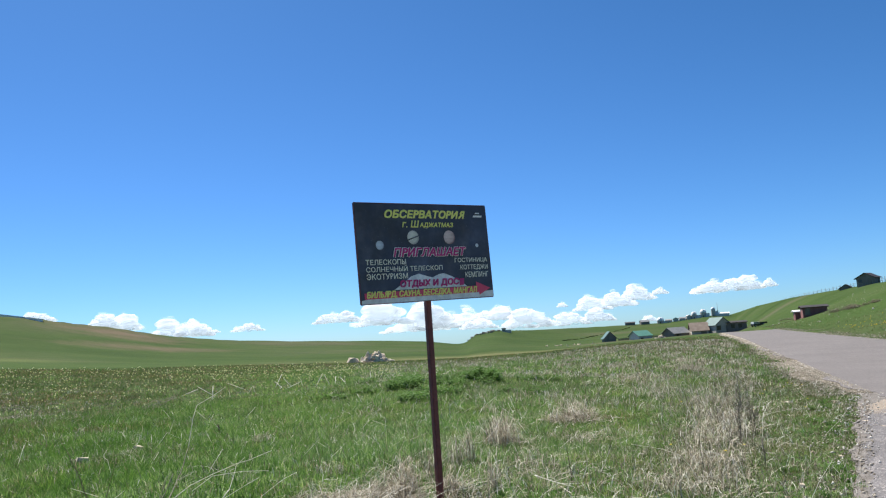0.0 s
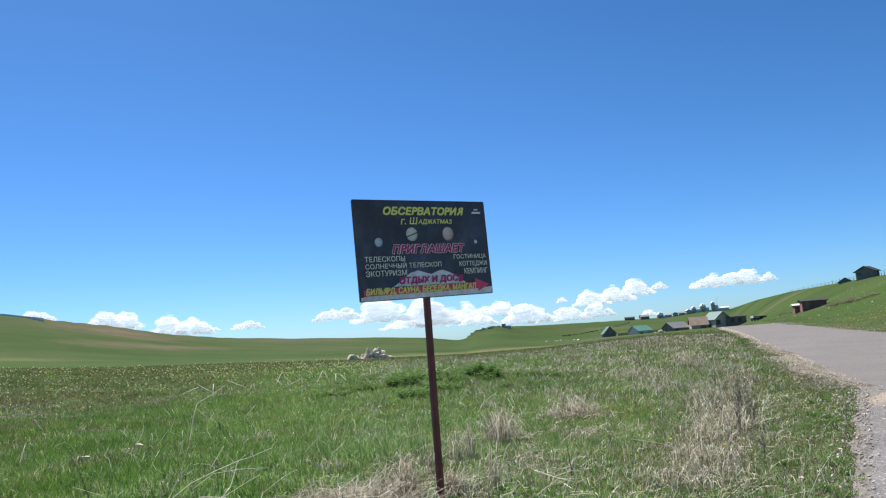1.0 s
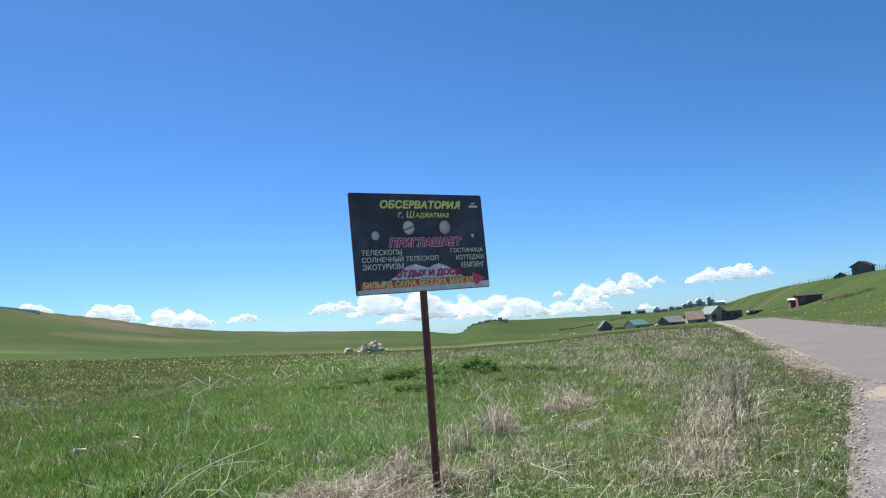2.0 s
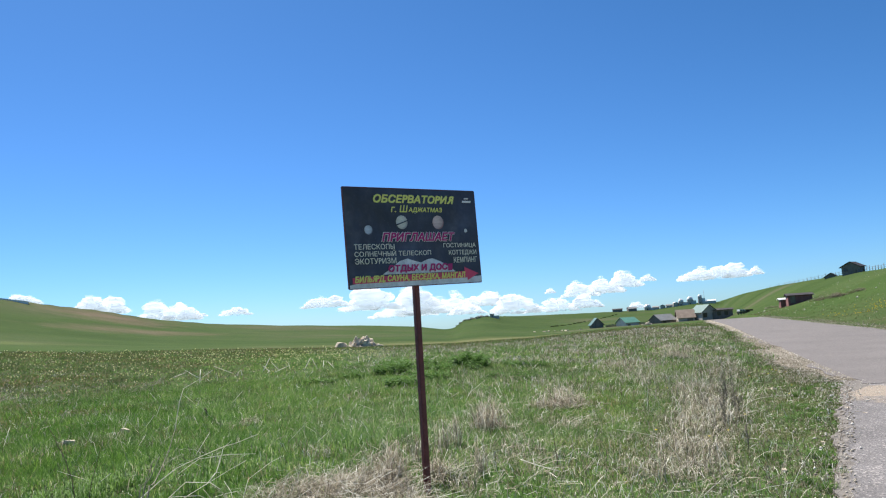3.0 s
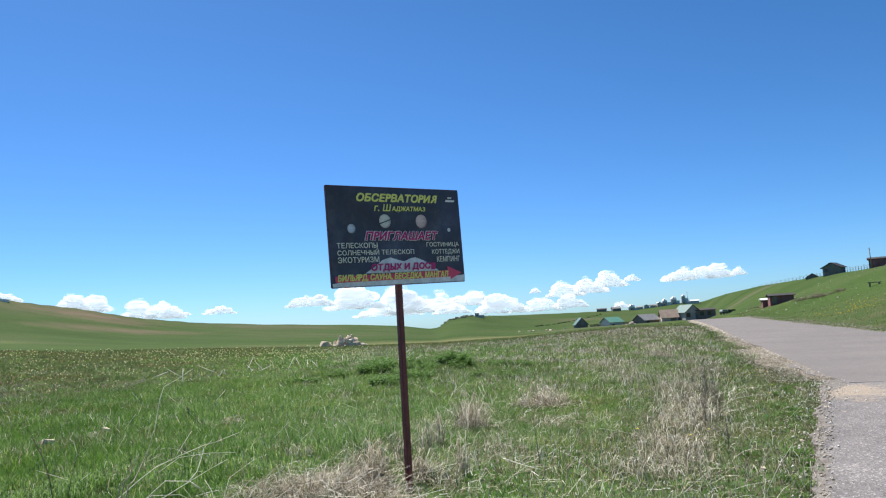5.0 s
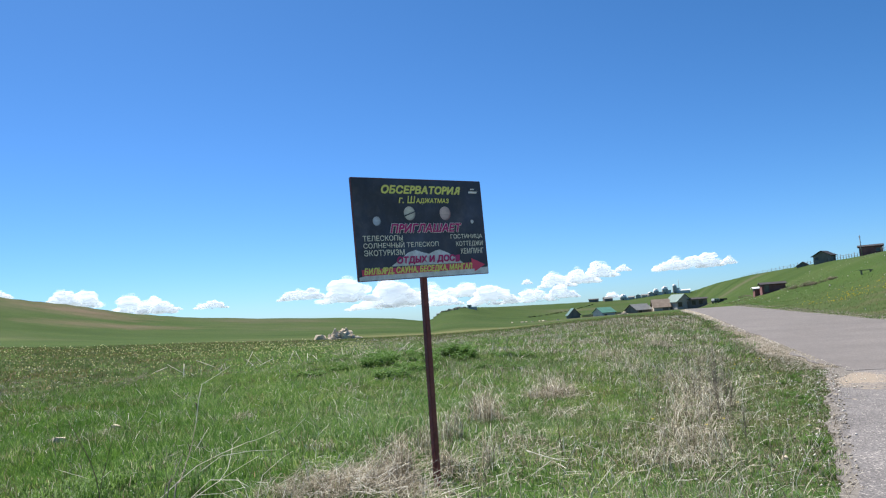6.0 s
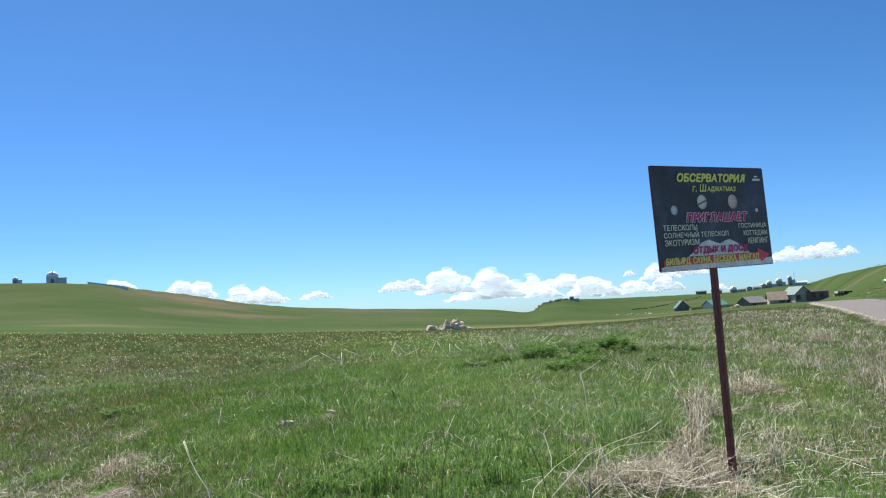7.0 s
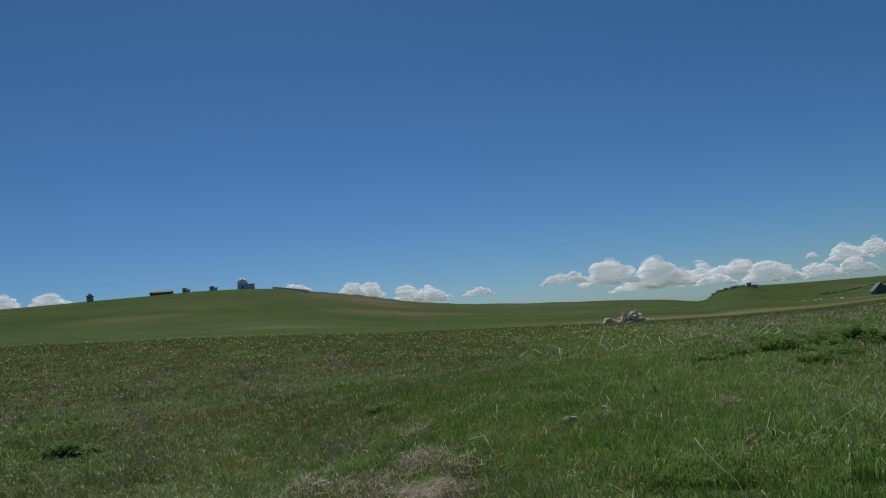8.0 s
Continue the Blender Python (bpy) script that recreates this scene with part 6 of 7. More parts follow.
def tuft(tx, ty, rad, tall, count, seed, label="matted tuft of bleached dry grass", mat=None, wide=0.006, flat=0.6):
    """A clump of arching blades springing from one foot."""
    rng = np.random.default_rng(seed)
    n = count
    a = rng.uniform(0, math.tau, n)
    q = rad * 0.6 * np.sqrt(rng.random(n))
    b = rng.uniform(0, math.tau, n)
    x, y = np.cos(b) * q, np.sin(b) * q
    L = tall * (0.5 + 0.7 * rng.random(n))
    lean = np.clip(rng.normal(flat, 0.22, n), 0.1, 0.97)
    pts = []
    for f, k in ((0, 0), (0.35, 0.6), (0.7, 0.95), (1.0, 0.9)):
        bend = f ** 1.6
        pts.append((x + np.cos(a) * L * lean * bend, y + np.sin(a) * L * lean * bend, L * k * np.sqrt(1 - lean ** 2 * 0.9) - (0.25 * L * lean * f ** 3)))
    wx, wy = -np.sin(a), np.cos(a)
    rows = []
    ground_z = height(x + tx, y + ty) - h1(tx, ty)
    for (px, py, pz), k in zip(pts, (1, 0.9, 0.65, 0.15)):
        zz = np.maximum(pz, 0.0) + ground_z
        for sgn in (-1, 1):
            rows.append(np.stack([px + wx * wide / 2 * k * sgn, py + wy * wide / 2 * k * sgn, zz], 1))
    co = np.stack(rows, 1).reshape(-1, 3)
    quad = np.array([[0, 1, 3, 2, 2, 3, 5, 4, 4, 5, 7, 6]])
    loops = (np.arange(n)[:, None] * 8 + quad).ravel()
    ob = fast_mesh("grass_tuft", co, loops, np.arange(3 * n) * 4, [mat or M_STRAW])
    ob.location = (tx, ty, h1(tx, ty))
    return tagged(ob, label, "grass tuft", "tufts in the meadow")


for k, (tx, ty, rad, tall, n) in enumerate(((3.3, 5.35, 0.25, 0.2, 50), (3.7, 5.62, 0.14, 0.5, 80), (2.8, 5.2, 0.3, 0.22, 50), (4.4, 5.3, 0.22, 0.22, 50), (10.4, 10.2, 0.4, 0.4, 230), (10.9, 10.3, 0.35, 0.42, 200), (9.1, 8.6, 0.4, 0.16, 120), (18.9, 15.6, 0.4, 0.5, 90), (18.0, 15.6, 0.3, 0.4, 60),
                                             (7.6, 8.8, 0.26, 0.5, 200), (6.3, 6.7, 0.3, 0.3, 60), (25.2, 18.2, 0.6, 0.75, 220), (17.0, 13.2, 0.5, 0.5, 80), (15.6, 12.4, 0.4, 0.5, 70), (8.0, 5.3, 0.5, 0.36, 120),
                                             (7.0, 4.9, 0.5, 0.32, 110), (8.9, 5.9, 0.5, 0.4, 120), (10.3, 6.8, 0.5, 0.5, 120), (11.4, 7.3, 0.5, 0.55, 120), (12.7, 8.4, 0.5, 0.45, 110), (2.7, 12.25, 0.2, 0.16, 90), (2.05, 12.4, 0.25, 0.14, 60), (4.7, 11.7, 0.3, 0.14, 120),
                                             (12.2, 11.9, 0.4, 0.4, 80), (8.7, 10.1, 0.3, 0.4, 70), (15.2, 10.1, 0.5, 0.55, 90), (4.35, 5.75, 0.16, 0.36, 90), (4.2, 5.6, 0.2, 0.3, 80), (19.9, 12.5, 0.5, 0.6, 80), (-0.3, 13.4, 0.35, 0.34, 150), (-0.5, 13.2, 0.3, 0.3, 110), (-2.2, 14.2, 0.3, 0.34, 110), (0.1, 15.3, 0.25, 0.2, 80), (-0.1, 12.0, 0.25, 0.22, 70))):
    tuft(tx, ty, rad * (1.9 if tx > 5 else 1.1), tall * (1.0 if tx > 5 else 0.9), int(n * (1.25 if tx > 5 else 1.0)), 100 + k, flat=0.8, wide=0.006 if tx < 6 else 0.0075)
# upright wisps of straw in a line behind the post
for k, (tx, ty, rad, tall, n) in enumerate(((7.5, 8.75, 0.22, 0.62, 110), (7.2, 8.4, 0.2, 0.45, 60), (5.85, 7.4, 0.2, 0.42, 70), (5.2, 6.8, 0.2, 0.4, 70), (4.5, 6.25, 0.2, 0.42, 90), (3.95, 5.85, 0.16, 0.4, 90), (3.8, 7.3, 0.3, 0.16, 70), (4.75, 5.5, 0.14, 0.4, 50))):
    tuft(tx, ty, rad, tall, n, 700 + k, "upright wisp of bleached dry grass", None, 0.005, 0.42)
for k, (tx, ty, rad, tall, n) in enumerate(((2.2, 6.6, 0.3, 0.3, 120), (1.4, 7.6, 0.3, 0.26, 120), (-1.3, 14.2, 0.45, 0.24, 110), (-0.9, 14.0, 0.4, 0.22, 90), (0.6, 7.0, 0.4, 0.24, 160))):
    tuft(tx, ty, rad, tall, n, 300 + k, "lush dark green tuft of grass", M_LUSH, 0.007, 0.5)

rt = random.Random(31)
for k in range(16):
    u_ = rt.uniform(-13.5, -2.5)
    px0, py0 = road_point(u_, ap_edge(u_) + rt.uniform(0.02, 0.9))
    tuft(px0, py0, rt.uniform(0.12, 0.26), rt.uniform(0.08, 0.14), 90, 500 + k, "low lush green tuft at the edge of the asphalt", M_LUSH, 0.006, 0.6)


def herb(hx, hy, rad, tall, stems, seed, label="dark green leafy nettles standing above the grass", leaf=0.125, name="nettle_clump"):
    """A bushy herb: stems with opposite pairs of pointed leaves."""
    rng = random.Random(seed)
    bm = bmesh.new()
    root = bm.verts.new((0, 0, -0.06))
    for _ in range(stems):
        below = root
        a, q = rng.uniform(0, math.tau), rad * math.sqrt(rng.random())
        x, y = q * math.cos(a), q * math.sin(a)
        hh = tall * rng.uniform(0.55, 1.0) * (1 - 0.4 * q / rad)
        dx, dy = x * 0.35 + rng.uniform(-0.05, 0.05), y * 0.35 + rng.uniform(-0.05, 0.05)
        pairs = 5
        for k in range(pairs):
            f = (k + 0.6) / pairs
            c = Vector((x + dx * f, y + dy * f, hh * f))
            node = bm.verts.new(c)
            bm.faces.new((below, node, bm.verts.new(c + Vector((0.006, 0.004, 0)))))
            below = node
            t = rng.uniform(0, math.tau)
            for half in (0, math.pi):
                w = Vector((math.cos(t + half), math.sin(t + half), rng.uniform(-0.25, 0.45))).normalized()
                side = w.cross(Vector((0, 0, 1))).normalized()
                L = leaf * rng.uniform(0.7, 1.5) * (1.15 - 0.5 * f)
                v = [node] + [bm.verts.new(c + w * (L * m) + side * (L * n_) + Vector((0, 0, zz * L))) for m, n_, zz in ((0.5, 0.3, 0.06), (1.1, 0, -0.12), (0.5, -0.3, 0.06))]
                bm.faces.new(v)
    ob = part(name, bm, M_HERB)
    ob.location = (hx, hy, h1(hx, hy) - 0.02)
    return tagged(ob, label, "plant", "leafy plants in the meadow")


rn = random.Random(77)
NETTLES = [(rn.gauss(13.4, 1.9), rn.gauss(18.6, 1.7), rn.uniform(0.18, 0.36), rn.uniform(0.28, 0.5), rn.randint(10, 18)) for _ in range(28)]
for k, (hx, hy, rad, tall, n) in enumerate(((14.6, 18.3, 0.5, 0.7, 80), (15.2, 18.7, 0.45, 0.52, 50), (11.6, 18.2, 0.45, 0.56, 54), (12.2, 19.0, 0.45, 0.45, 40), (10.2, 15.3, 0.4, 0.42, 34), (13.2, 20.4, 0.5, 0.4, 40),
                                             (15.6, 20.3, 0.5, 0.4, 40), (9.6, 18.6, 0.4, 0.2, 26), (0.46, 19.4, 0.4, 0.24, 24), (-7.1, 20.9, 0.34, 0.5, 50), (-6.7, 20.8, 0.34, 0.3, 34), *NETTLES)):
    herb(hx, hy, rad, tall, int(n * 1.2), 40 + k, leaf=0.115)


for k, (fx, fy) in enumerate(((1.3, 7.9), (1.7, 8.1), (1.5, 8.35), (1.05, 8.2))):
    tuft(fx, fy, 0.4, 0.17, 260, 460 + k, "pale green feathery herb low in the grass", M_FERN, 0.008, 0.65)


rb = random.Random(17)
HEDGE = [(139.4 - 13.5 * f + rb.uniform(-1, 1), 70.0 - 14.0 * f + rb.uniform(-1, 1), rb.uniform(0.6, 1.1), rb.uniform(0.6, 1.4) * (1.1 - 0.5 * f), 90) for f in (k / 17 for k in range(18))]
HEDGE += [(203 - 40 * f + rb.uniform(-1, 1), 118 - 30 * f + rb.uniform(-1, 1), rb.uniform(0.5, 0.9), rb.uniform(0.5, 1.0), 60) for f in (k / 9 for k in range(10))]
for k, (hx, hy, rad, tall, n) in enumerate(HEDGE):
    bush = herb(hx, hy, rad, tall, n, 90 + k, "leafless grey-brown bush beside the shed" if k > 17 else "leafless grey-brown bush in a ragged row on the slope", 0.09, "dry_bush")
    bush.data.materials[0] = M_WEED
    tagged(bush, category="bush", group="bushes on the slope")
M_SHRUB = leafy("hill_shrub", [(0, (0.03, 0.05, 0.018)), (1.0, (0.075, 0.1, 0.04))], None, 1, 0.3, 0.8)
for k in range(17):
    f = (k + rb.uniform(-0.45, 0.45)) / 16
    d = 1 / (1 / 520 * (1 - f) + 1 / 840 * f)
    hx, hy = spot(44.6 + 4.9 * f, d)
    shrub = herb(hx, hy, rb.uniform(0.6, 1.7), rb.uniform(0.5, 1.5), 40, 140 + k, "small dark shrub in a row across the far hillside", 0.5, "hill_shrub")
    shrub.data.materials[0] = M_SHRUB
    tagged(shrub, category="shrub", group="shrubs across the far hillside")


def shoulder_rocks():
    """Weathered outcrop along the left shoulder of the hill below the ruin."""
    rng = random.Random(41)
    x0, y0 = spot(38.4, 590)
    e = tagged(empty("outcrop", x0, y0, h1(x0, y0)), "grey weathered rock outcrop along the hill's shoulder", "rock")
    for k in range(30):
        x, y = spot(rng.uniform(37.2, 40.0), rng.uniform(570, 597))
        st = part("stone", stone_bm(rng, rng.uniform(1.5, 4.5), rng.uniform(1.5, 3), rng.uniform(0.7, 1.6)), M_OUTCROP, e)
        st.matrix_basis = pose(x - x0, y - y0, h1(x, y) - h1(x0, y0) + 0.1, rng.uniform(-12, 12), rng.uniform(-12, 12), rng.uniform(0, 360))


M_OUTCROP = weathered("lichened_rock", (0.11, 0.11, 0.09), (0.24, 0.225, 0.19), 0.8, 0.9, 0.2, grain=5, relief=0.8, per_piece=0.2)
shoulder_rocks()


def stalk(pts, thick, mat=None, label="bleached dead stalk lying in the grass", name="dead_stalk"):
    x0, y0, _ = pts[0]
    z0 = h1(x0, y0)
    if len(pts) > 2 and mat:
        fine = []
        v = [Vector(p) for p in (pts[0], *pts, pts[-1])]
        for k in range(1, len(v) - 2):
            for f in (0, 0.33, 0.66):
                fine.append(0.5 * (2 * v[k] + (v[k + 1] - v[k - 1]) * f + (2 * v[k - 1] - 5 * v[k] + 4 * v[k + 1] - v[k + 2]) * f * f + (3 * v[k] - v[k - 1] - 3 * v[k + 1] + v[k + 2]) * f ** 3))
        pts = [tuple(p + Vector((0.002 * math.sin(k * 2.3 + p.x * 9), 0.002 * math.cos(k * 1.7), 0.002 * math.sin(k * 3.1)))) for k, p in enumerate(fine)] + [pts[-1]]
    ob = tube(name, [(px - x0, py - y0, pz) for px, py, pz in pts], [thick * 0.6 * (1 - 0.6 * k / (len(pts) - 1)) for k in range(len(pts))], mat or M_STALK, None, "", 5)
    ob.location = (x0, y0, z0)
    return tagged(ob, label, "stalk", "dead stalks in the meadow")


# V-shaped broken stalks out in the field
rs = random.Random(5)
V_LABEL = "bleached broken stalk standing in the field"
for ax, ay, tall, gap in ((12.9, 30.0, 0.85, 0.4), (14.3, 28.9, 0.7, 0.45), (10.6, 27.6, 0.4, 0.25)):
    for side in (-1, 1):
        way = radians(rs.uniform(-30, 30) - 24)
        fx, fy = ax + side * math.cos(way) * gap * rs.uniform(0.3, 1.1), ay + side * math.sin(way) * gap
        top = 0.68 * tall * rs.uniform(0.7, 1.1)
        stalk([(fx, fy, -0.03), (ax + side * 0.03, ay, top)], rs.uniform(0.034, 0.046), label=V_LABEL)
for k in range(34):
    bx, by = 8.0 + 12.0 * rs.random(), 24.5 + 6.0 * rs.random()
    a, L = rs.uniform(0, math.tau), rs.uniform(0.2, 0.7)
    t = rs.uniform(0.2, 1.6)
    stalk([(bx, by, -0.03), (bx + math.cos(a) * L * t, by + math.sin(a) * L * t, L * rs.uniform(0.25, 0.8))], rs.uniform(0.022, 0.038), label=V_LABEL)
for k in range(9):
    ox, oy = rs.uniform(-0.3, 0.3), rs.uniform(-0.4, 0.4)
    stalk([(5.6 + ox, 23.8 + oy, 0.04), (6.3 + ox, 24.7 + oy, 0.12 + 0.1 * rs.random()), (7.0 + ox + rs.uniform(-0.2, 0.3), 25.6 + oy, 0.16 + 0.22 * rs.random())], rs.uniform(0.008, 0.015), M_WEED, label="long grey dead stalk lying over the field grass")
stalk([(4.7, 13.9, -0.03), (4.71, 13.9, 0.1), (4.68, 13.92, 0.2)], 0.05, M_BROWN_STALK, "short thick dark dock stem in the grass")


def pale_stone(x, y, size, seed):
    """A bleached stone half sunk in the turf."""
    ob = part("field_stone", stone_bm(random.Random(seed), size, size * 0.8, size * 0.6), M_STONE)
    ob.matrix_world = pose(x, y, h1(x, y) + size * 0.12, 8, -6, 40 * seed)
    return tagged(ob, "bleached stone half sunk in the turf", "stone", "stones in the meadow")


pale_stone(2.97, 12.84, 0.2, 3)
pale_stone(2.02, 12.34, 0.22, 4)
# white stones kicked off the apron into the turf
rw = random.Random(63)
for wx, wy, size in ((14.05, 6.2, 0.11), (13.56, 5.78, 0.13), (13.5, 5.61, 0.12), (12.34, 5.33, 0.1), (10.93, 4.81, 0.09), (10.42, 4.83, 0.08), (8.24, 4.2, 0.09), (16.6, 9.09, 0.12), (17.0, 8.21, 0.1), (10.6, 5.34, 0.06), (7.57, 4.21, 0.05)):
    pale_stone(wx, wy, size, rw.randint(5, 99))
    if size > 0.09:
        for _ in range(3):
            pale_stone(wx + rw.gauss(0, 0.3), wy + rw.gauss(0, 0.2), rw.uniform(0.04, 0.08), rw.randint(5, 99))
# the tangle by the path: a dead bush of bleached and brown stalks
def rooted(pts, thick, mat=None, label="bleached dead stalk lying in the grass"):
    """A stalk given by heights in the world."""
    z0 = h1(pts[0][0], pts[0][1])
    return stalk([(a, b, c - z0) for a, b, c in pts], thick, mat, label)


BROWN = "thin brown upright stalk"
rooted([(0.86, 3.5, -0.05), (0.986, 3.721, 0.572), (1.066, 3.855, 0.638), (1.198, 4.079, 0.744), (1.295, 4.238, 0.868)], 0.008, M_WEED, "tall thin grey-brown stalk")
rooted([(1.29, 4.23, 0.86), (1.354, 4.323, 1.039), (1.408, 4.411, 1.113), (1.5, 4.37, 1.165), (1.581, 4.337, 1.22)], 0.0045, None, "bleached bent tip of a tall stalk")
rooted([(0.95, 3.85, -0.05), (1.02, 3.95, 0.54), (1.08, 3.99, 0.65), (1.14, 4.03, 0.75)], 0.0075, M_WEED, BROWN)
rooted([(0.92, 3.82, -0.05), (0.99, 3.91, 0.55), (1.04, 3.95, 0.63), (1.08, 3.95, 0.74)], 0.006, M_WEED, BROWN)
rooted([(0.7, 3.8, -0.05), (0.65, 3.88, 0.62), (0.62, 3.93, 0.8), (0.57, 3.99, 0.94), (0.53, 4.0, 1.03)], 0.0055, M_BROWN_STALK, BROWN)
rooted([(1.0, 5.7, -0.02), (1.09, 5.73, 0.39), (1.17, 5.72, 0.69)], 0.007, M_BROWN_STALK, BROWN)
rooted([(1.5, 4.2, 0.0), (1.59, 4.25, 0.39), (1.68, 4.27, 0.55)], 0.0036, M_BROWN_STALK, BROWN)
rooted([(1.1, 4.1, 0.0), (1.24, 4.16, 0.47), (1.4, 4.21, 0.69)], 0.0036, M_BROWN_STALK, BROWN)
rooted([(0.8, 4.35, -0.05), (1.02, 4.3, 0.42), (1.2, 4.27, 0.56), (1.31, 4.29, 0.62), (1.44, 4.22, 0.68), (1.56, 4.08, 0.745), (1.61, 4.05, 0.755), (1.8, 4.12, 0.785)], 0.006)
rooted([(1.3, 4.2, 0.6), (1.39, 4.08, 0.69), (1.55, 4.01, 0.7), (1.7, 3.93, 0.69)], 0.0042)
rooted([(0.95, 4.15, -0.02), (1.12, 4.05, 0.44), (1.26, 3.93, 0.59), (1.34, 3.73, 0.6), (1.35, 3.59, 0.58)], 0.0054)
rooted([(1.0, 4.15, 0.0), (1.1, 4.1, 0.42), (1.22, 4.08, 0.49), (1.4, 4.11, 0.46), (1.52, 4.05, 0.38)], 0.0052)
rooted([(1.25, 4.95, -0.05), (1.58, 5.24, 0.21), (1.9, 5.38, 0.3), (2.05, 5.34, 0.375), (2.2, 5.4, 0.41)], 0.006)
rooted([(1.85, 5.36, 0.28), (2.0, 5.55, 0.33), (2.1, 5.72, 0.41), (2.17, 5.85, 0.47), (2.26, 5.87, 0.53)], 0.0052)
rooted([(2.16, 5.83, 0.46), (2.13, 5.9, 0.51)], 0.003)
rooted([(-0.88, 4.2, -0.1), (-0.95, 4.4, 0.6), (-0.97, 4.5, 0.77), (-1.0, 4.59, 0.84), (-1.017, 4.687, 0.911), (-1.03, 4.75, 0.985)], 0.0065)
rooted([(1.9, 4.9, 0.0), (2.11, 5.13, 0.31), (2.43, 5.43, 0.36), (2.64, 5.67, 0.35)], 0.0036)
rooted([(5.4, 5.6, -0.1), (5.42, 5.33, -0.14), (5.45, 5.05, -0.17)], 0.011, M_STALK)
rooted([(5.95, 5.6, -0.3), (5.96, 5.62, -0.1), (5.93, 5.62, 0.12)], 0.012, M_BROWN_STALK, BROWN)
for k in range(13):
    a = rs.uniform(0, math.tau)
    bx, by = rs.uniform(1.2, 9.5), rs.uniform(5.0, 14.0)
    if across(bx, by) < 2:
        continue
    L = rs.uniform(0.25, 0.6)
    stalk([(bx, by, 0.0), (bx + math.cos(a) * L * 0.5, by + math.sin(a) * L * 0.5, 0.12 + 0.2 * rs.random()), (bx + math.cos(a) * L, by + math.sin(a) * L, 0.1 + 0.3 * rs.random())], rs.uniform(0.0025, 0.0045))
for k in range(9):
    bx, by = rs.uniform(0.7, 1.9), rs.uniform(4.3, 5.2)
    way, L = rs.uniform(0.1, 1.3), rs.uniform(0.5, 1.1)
    up = rs.uniform(0.25, 0.5)
    stalk([(bx, by, -0.04), (bx + math.cos(way) * L * 0.4, by + math.sin(way) * L * 0.4, up * 0.75), (bx + math.cos(way + 0.2) * L, by + math.sin(way + 0.2) * L, up)], rs.uniform(0.004, 0.0075), M_STALK if rs.random() < 0.7 else M_WEED, "long bleached stalk fallen across the grass")
for k in range(26):
    a = rs.uniform(0, math.tau)
    bx, by = road_point(rs.uniform(-13.5, 1), rs.uniform(2.9, 4.6))
    L, up = rs.uniform(0.3, 0.8), rs.uniform(0.35, 0.75)
    stalk([(bx, by, -0.03), (bx + math.cos(a) * L * 0.3, by + math.sin(a) * L * 0.3, up * 0.7), (bx + math.cos(a) * L, by + math.sin(a) * L, up)], rs.uniform(0.004, 0.008), M_STALK if rs.random() < 0.65 else M_WEED, "long thin dead stalk leaning over the dry tangle")
for k in range(60):
    a, far = rs.uniform(0, math.tau), rs.uniform(8.0, 21.0)
    bearing = radians(rs.uniform(2, 46))
    bx, by = far * math.sin(bearing), far * math.cos(bearing)
    L, up = rs.uniform(0.12, 0.5), rs.uniform(0.12, 0.34)
    if across(bx, by) > 4:
        stalk([(bx, by, -0.03), (bx + math.cos(a) * L, by + math.sin(a) * L, up)], rs.uniform(0.005, 0.008) * (0.6 + far / 16), M_STALK if rs.random() < 0.6 else M_WEED, "short slanting dead stalk in the meadow")


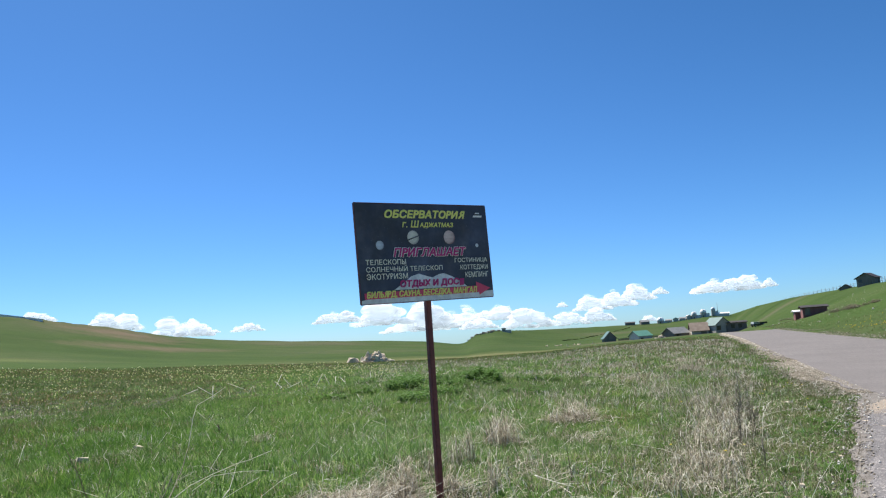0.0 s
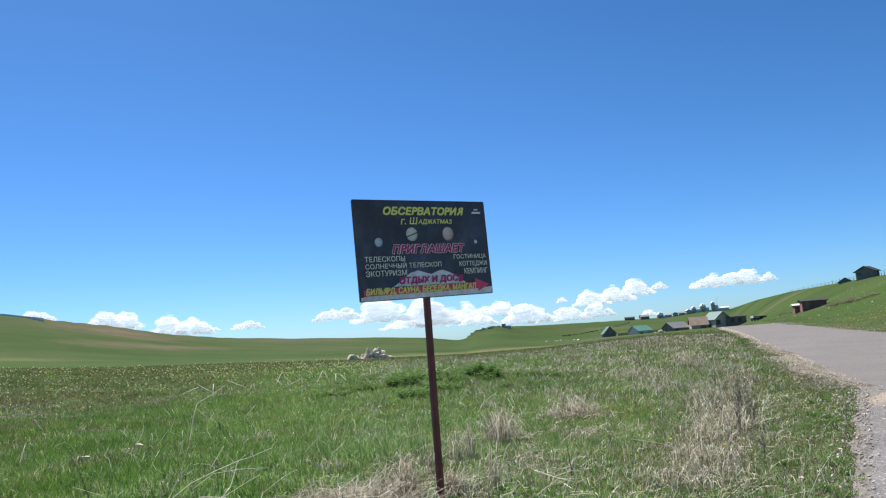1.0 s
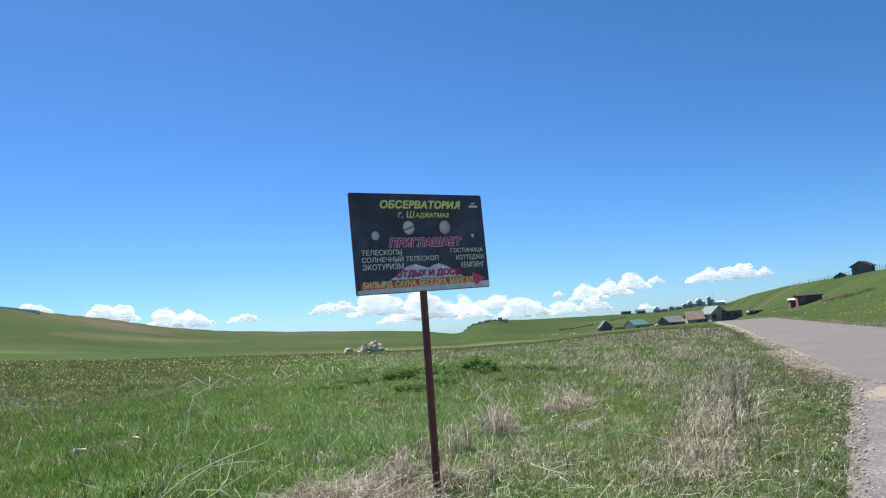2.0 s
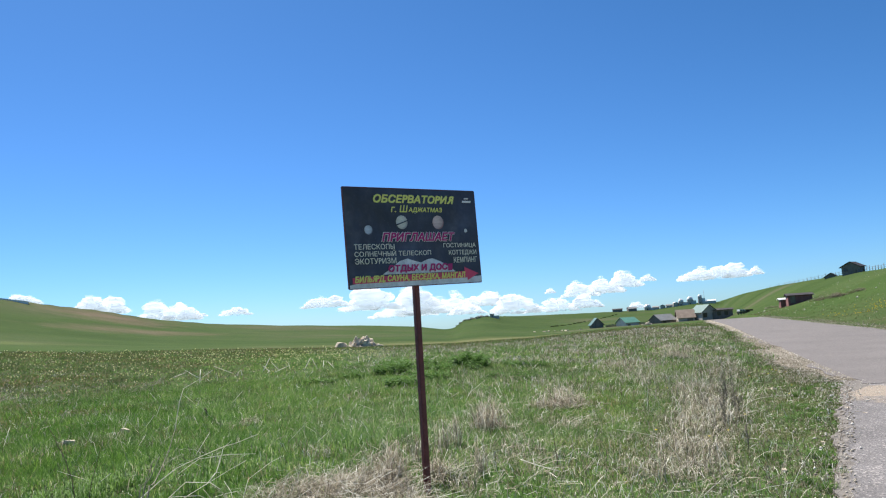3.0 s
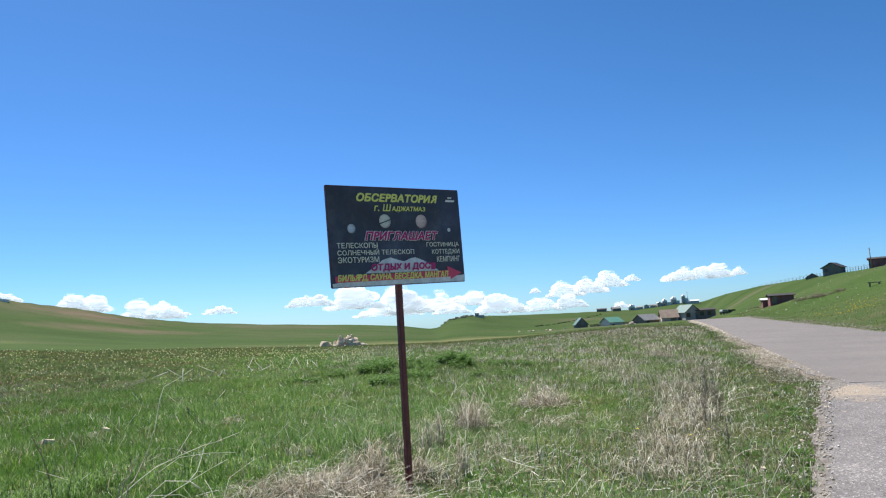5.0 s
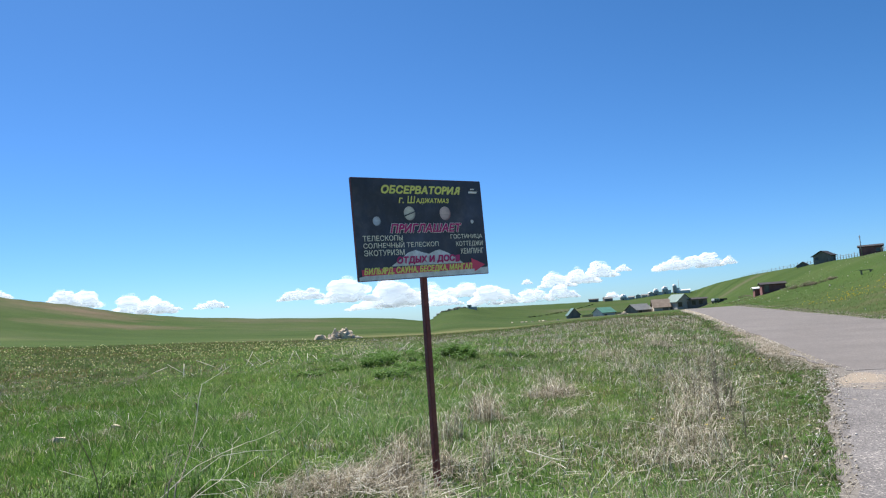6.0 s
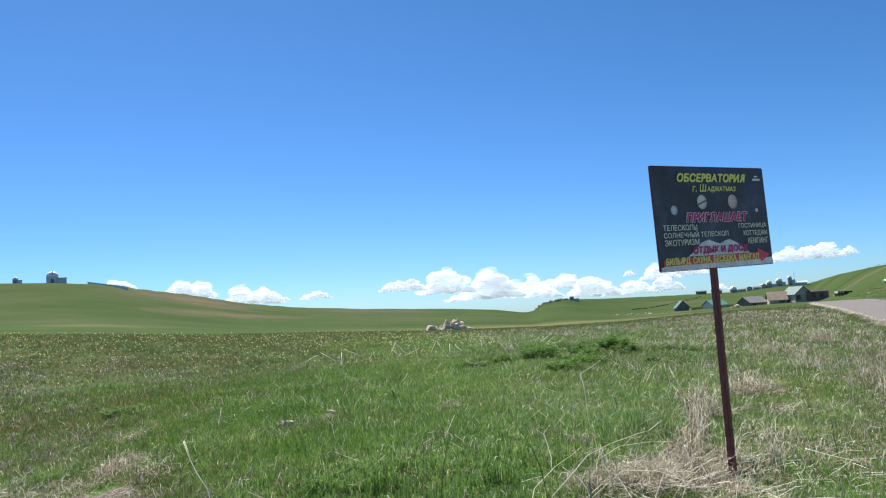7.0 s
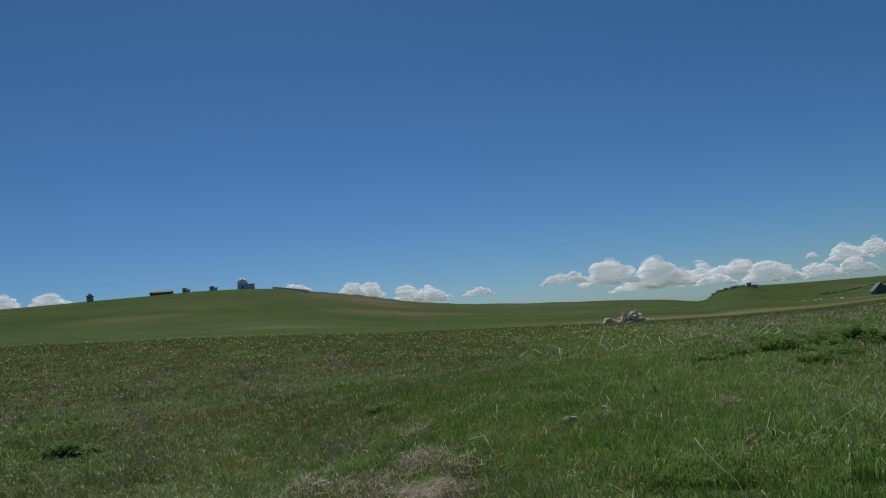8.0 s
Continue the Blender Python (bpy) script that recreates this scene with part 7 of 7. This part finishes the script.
def dead_weed(wx, wy, tall, seed):
    """A dry branching weed: one grey stem with side twigs."""
    rng = random.Random(seed)
    e = tagged(empty("dead_weed", wx, wy, h1(wx, wy)), "dry grey-brown branching weed on the verge", "weed", "dead weeds on the verge")
    tube("stem", [(0, 0, -0.05), (0.02, 0, tall * 0.5), (0.0, 0.02, tall)], [0.009, 0.007, 0.003], M_WEED, e, sides=5)
    for k in range(24):
        f = rng.uniform(0.12, 0.97)
        a = rng.uniform(0, math.tau)
        L = tall * rng.uniform(0.15, 0.4) * (1.1 - f * 0.6)
        tube("twig", [(0, 0, tall * f), (math.cos(a) * L * 0.4, math.sin(a) * L * 0.4, tall * f + L * 0.4), (math.cos(a) * L * 0.6, math.sin(a) * L * 0.6, tall * f + L)], [0.0036, 0.003, 0.0015], M_WEED, e, sides=3)


WEEDS = ((12.9, 7.95, 1.0), (13.1, 7.9, 0.8), (12.6, 7.8, 0.65), (11.5, 6.8, 0.62), (11.3, 6.95, 0.5), (12.0, 7.2, 0.5), (13.6, 8.4, 0.6), (14.3, 8.9, 0.55), (10.6, 6.5, 0.45), (12.2, 8.0, 0.5), (11.8, 7.6, 0.45), (15.2, 9.8, 0.5), (9.3, 5.3, 0.35))
for k, (wx, wy, tall) in enumerate(WEEDS):
    dead_weed(wx, wy, tall, 70 + k)


def dandelion(dx, dy, tall, seed):
    e = tagged(empty("dandelion", dx, dy, h1(dx, dy)), "small yellow dandelion in short grass", "flower", "dandelions on the verge")
    tube("stem", [(0, 0, -0.02), (0.01, 0, tall)], 0.003, M_HERB, e, sides=4)
    bm = bmesh.new()
    c = bm.verts.new((0.01, 0, tall + 0.006))
    ring = [bm.verts.new((0.01 + 0.024 * math.cos(a), 0.024 * math.sin(a), tall + 0.012 + 0.004 * (j % 2))) for j, a in enumerate(j * math.tau / 12 for j in range(12))]
    for j in range(12):
        bm.faces.new((c, ring[j], ring[(j + 1) % 12]))
    part("petals", bm, M_PETAL_YELLOW, e)


rd = random.Random(9)
for k in range(16):
    q = road_point(rd.uniform(-12, 3), 0.0)
    g = rd.uniform(1.2, 4.0) + (0.17 * max(-along(*q) - 1.5, 0))
    dandelion(q[0] + ROAD_LEFT[0] * g, q[1] + ROAD_LEFT[1] * g, rd.uniform(0.07, 0.13), k)
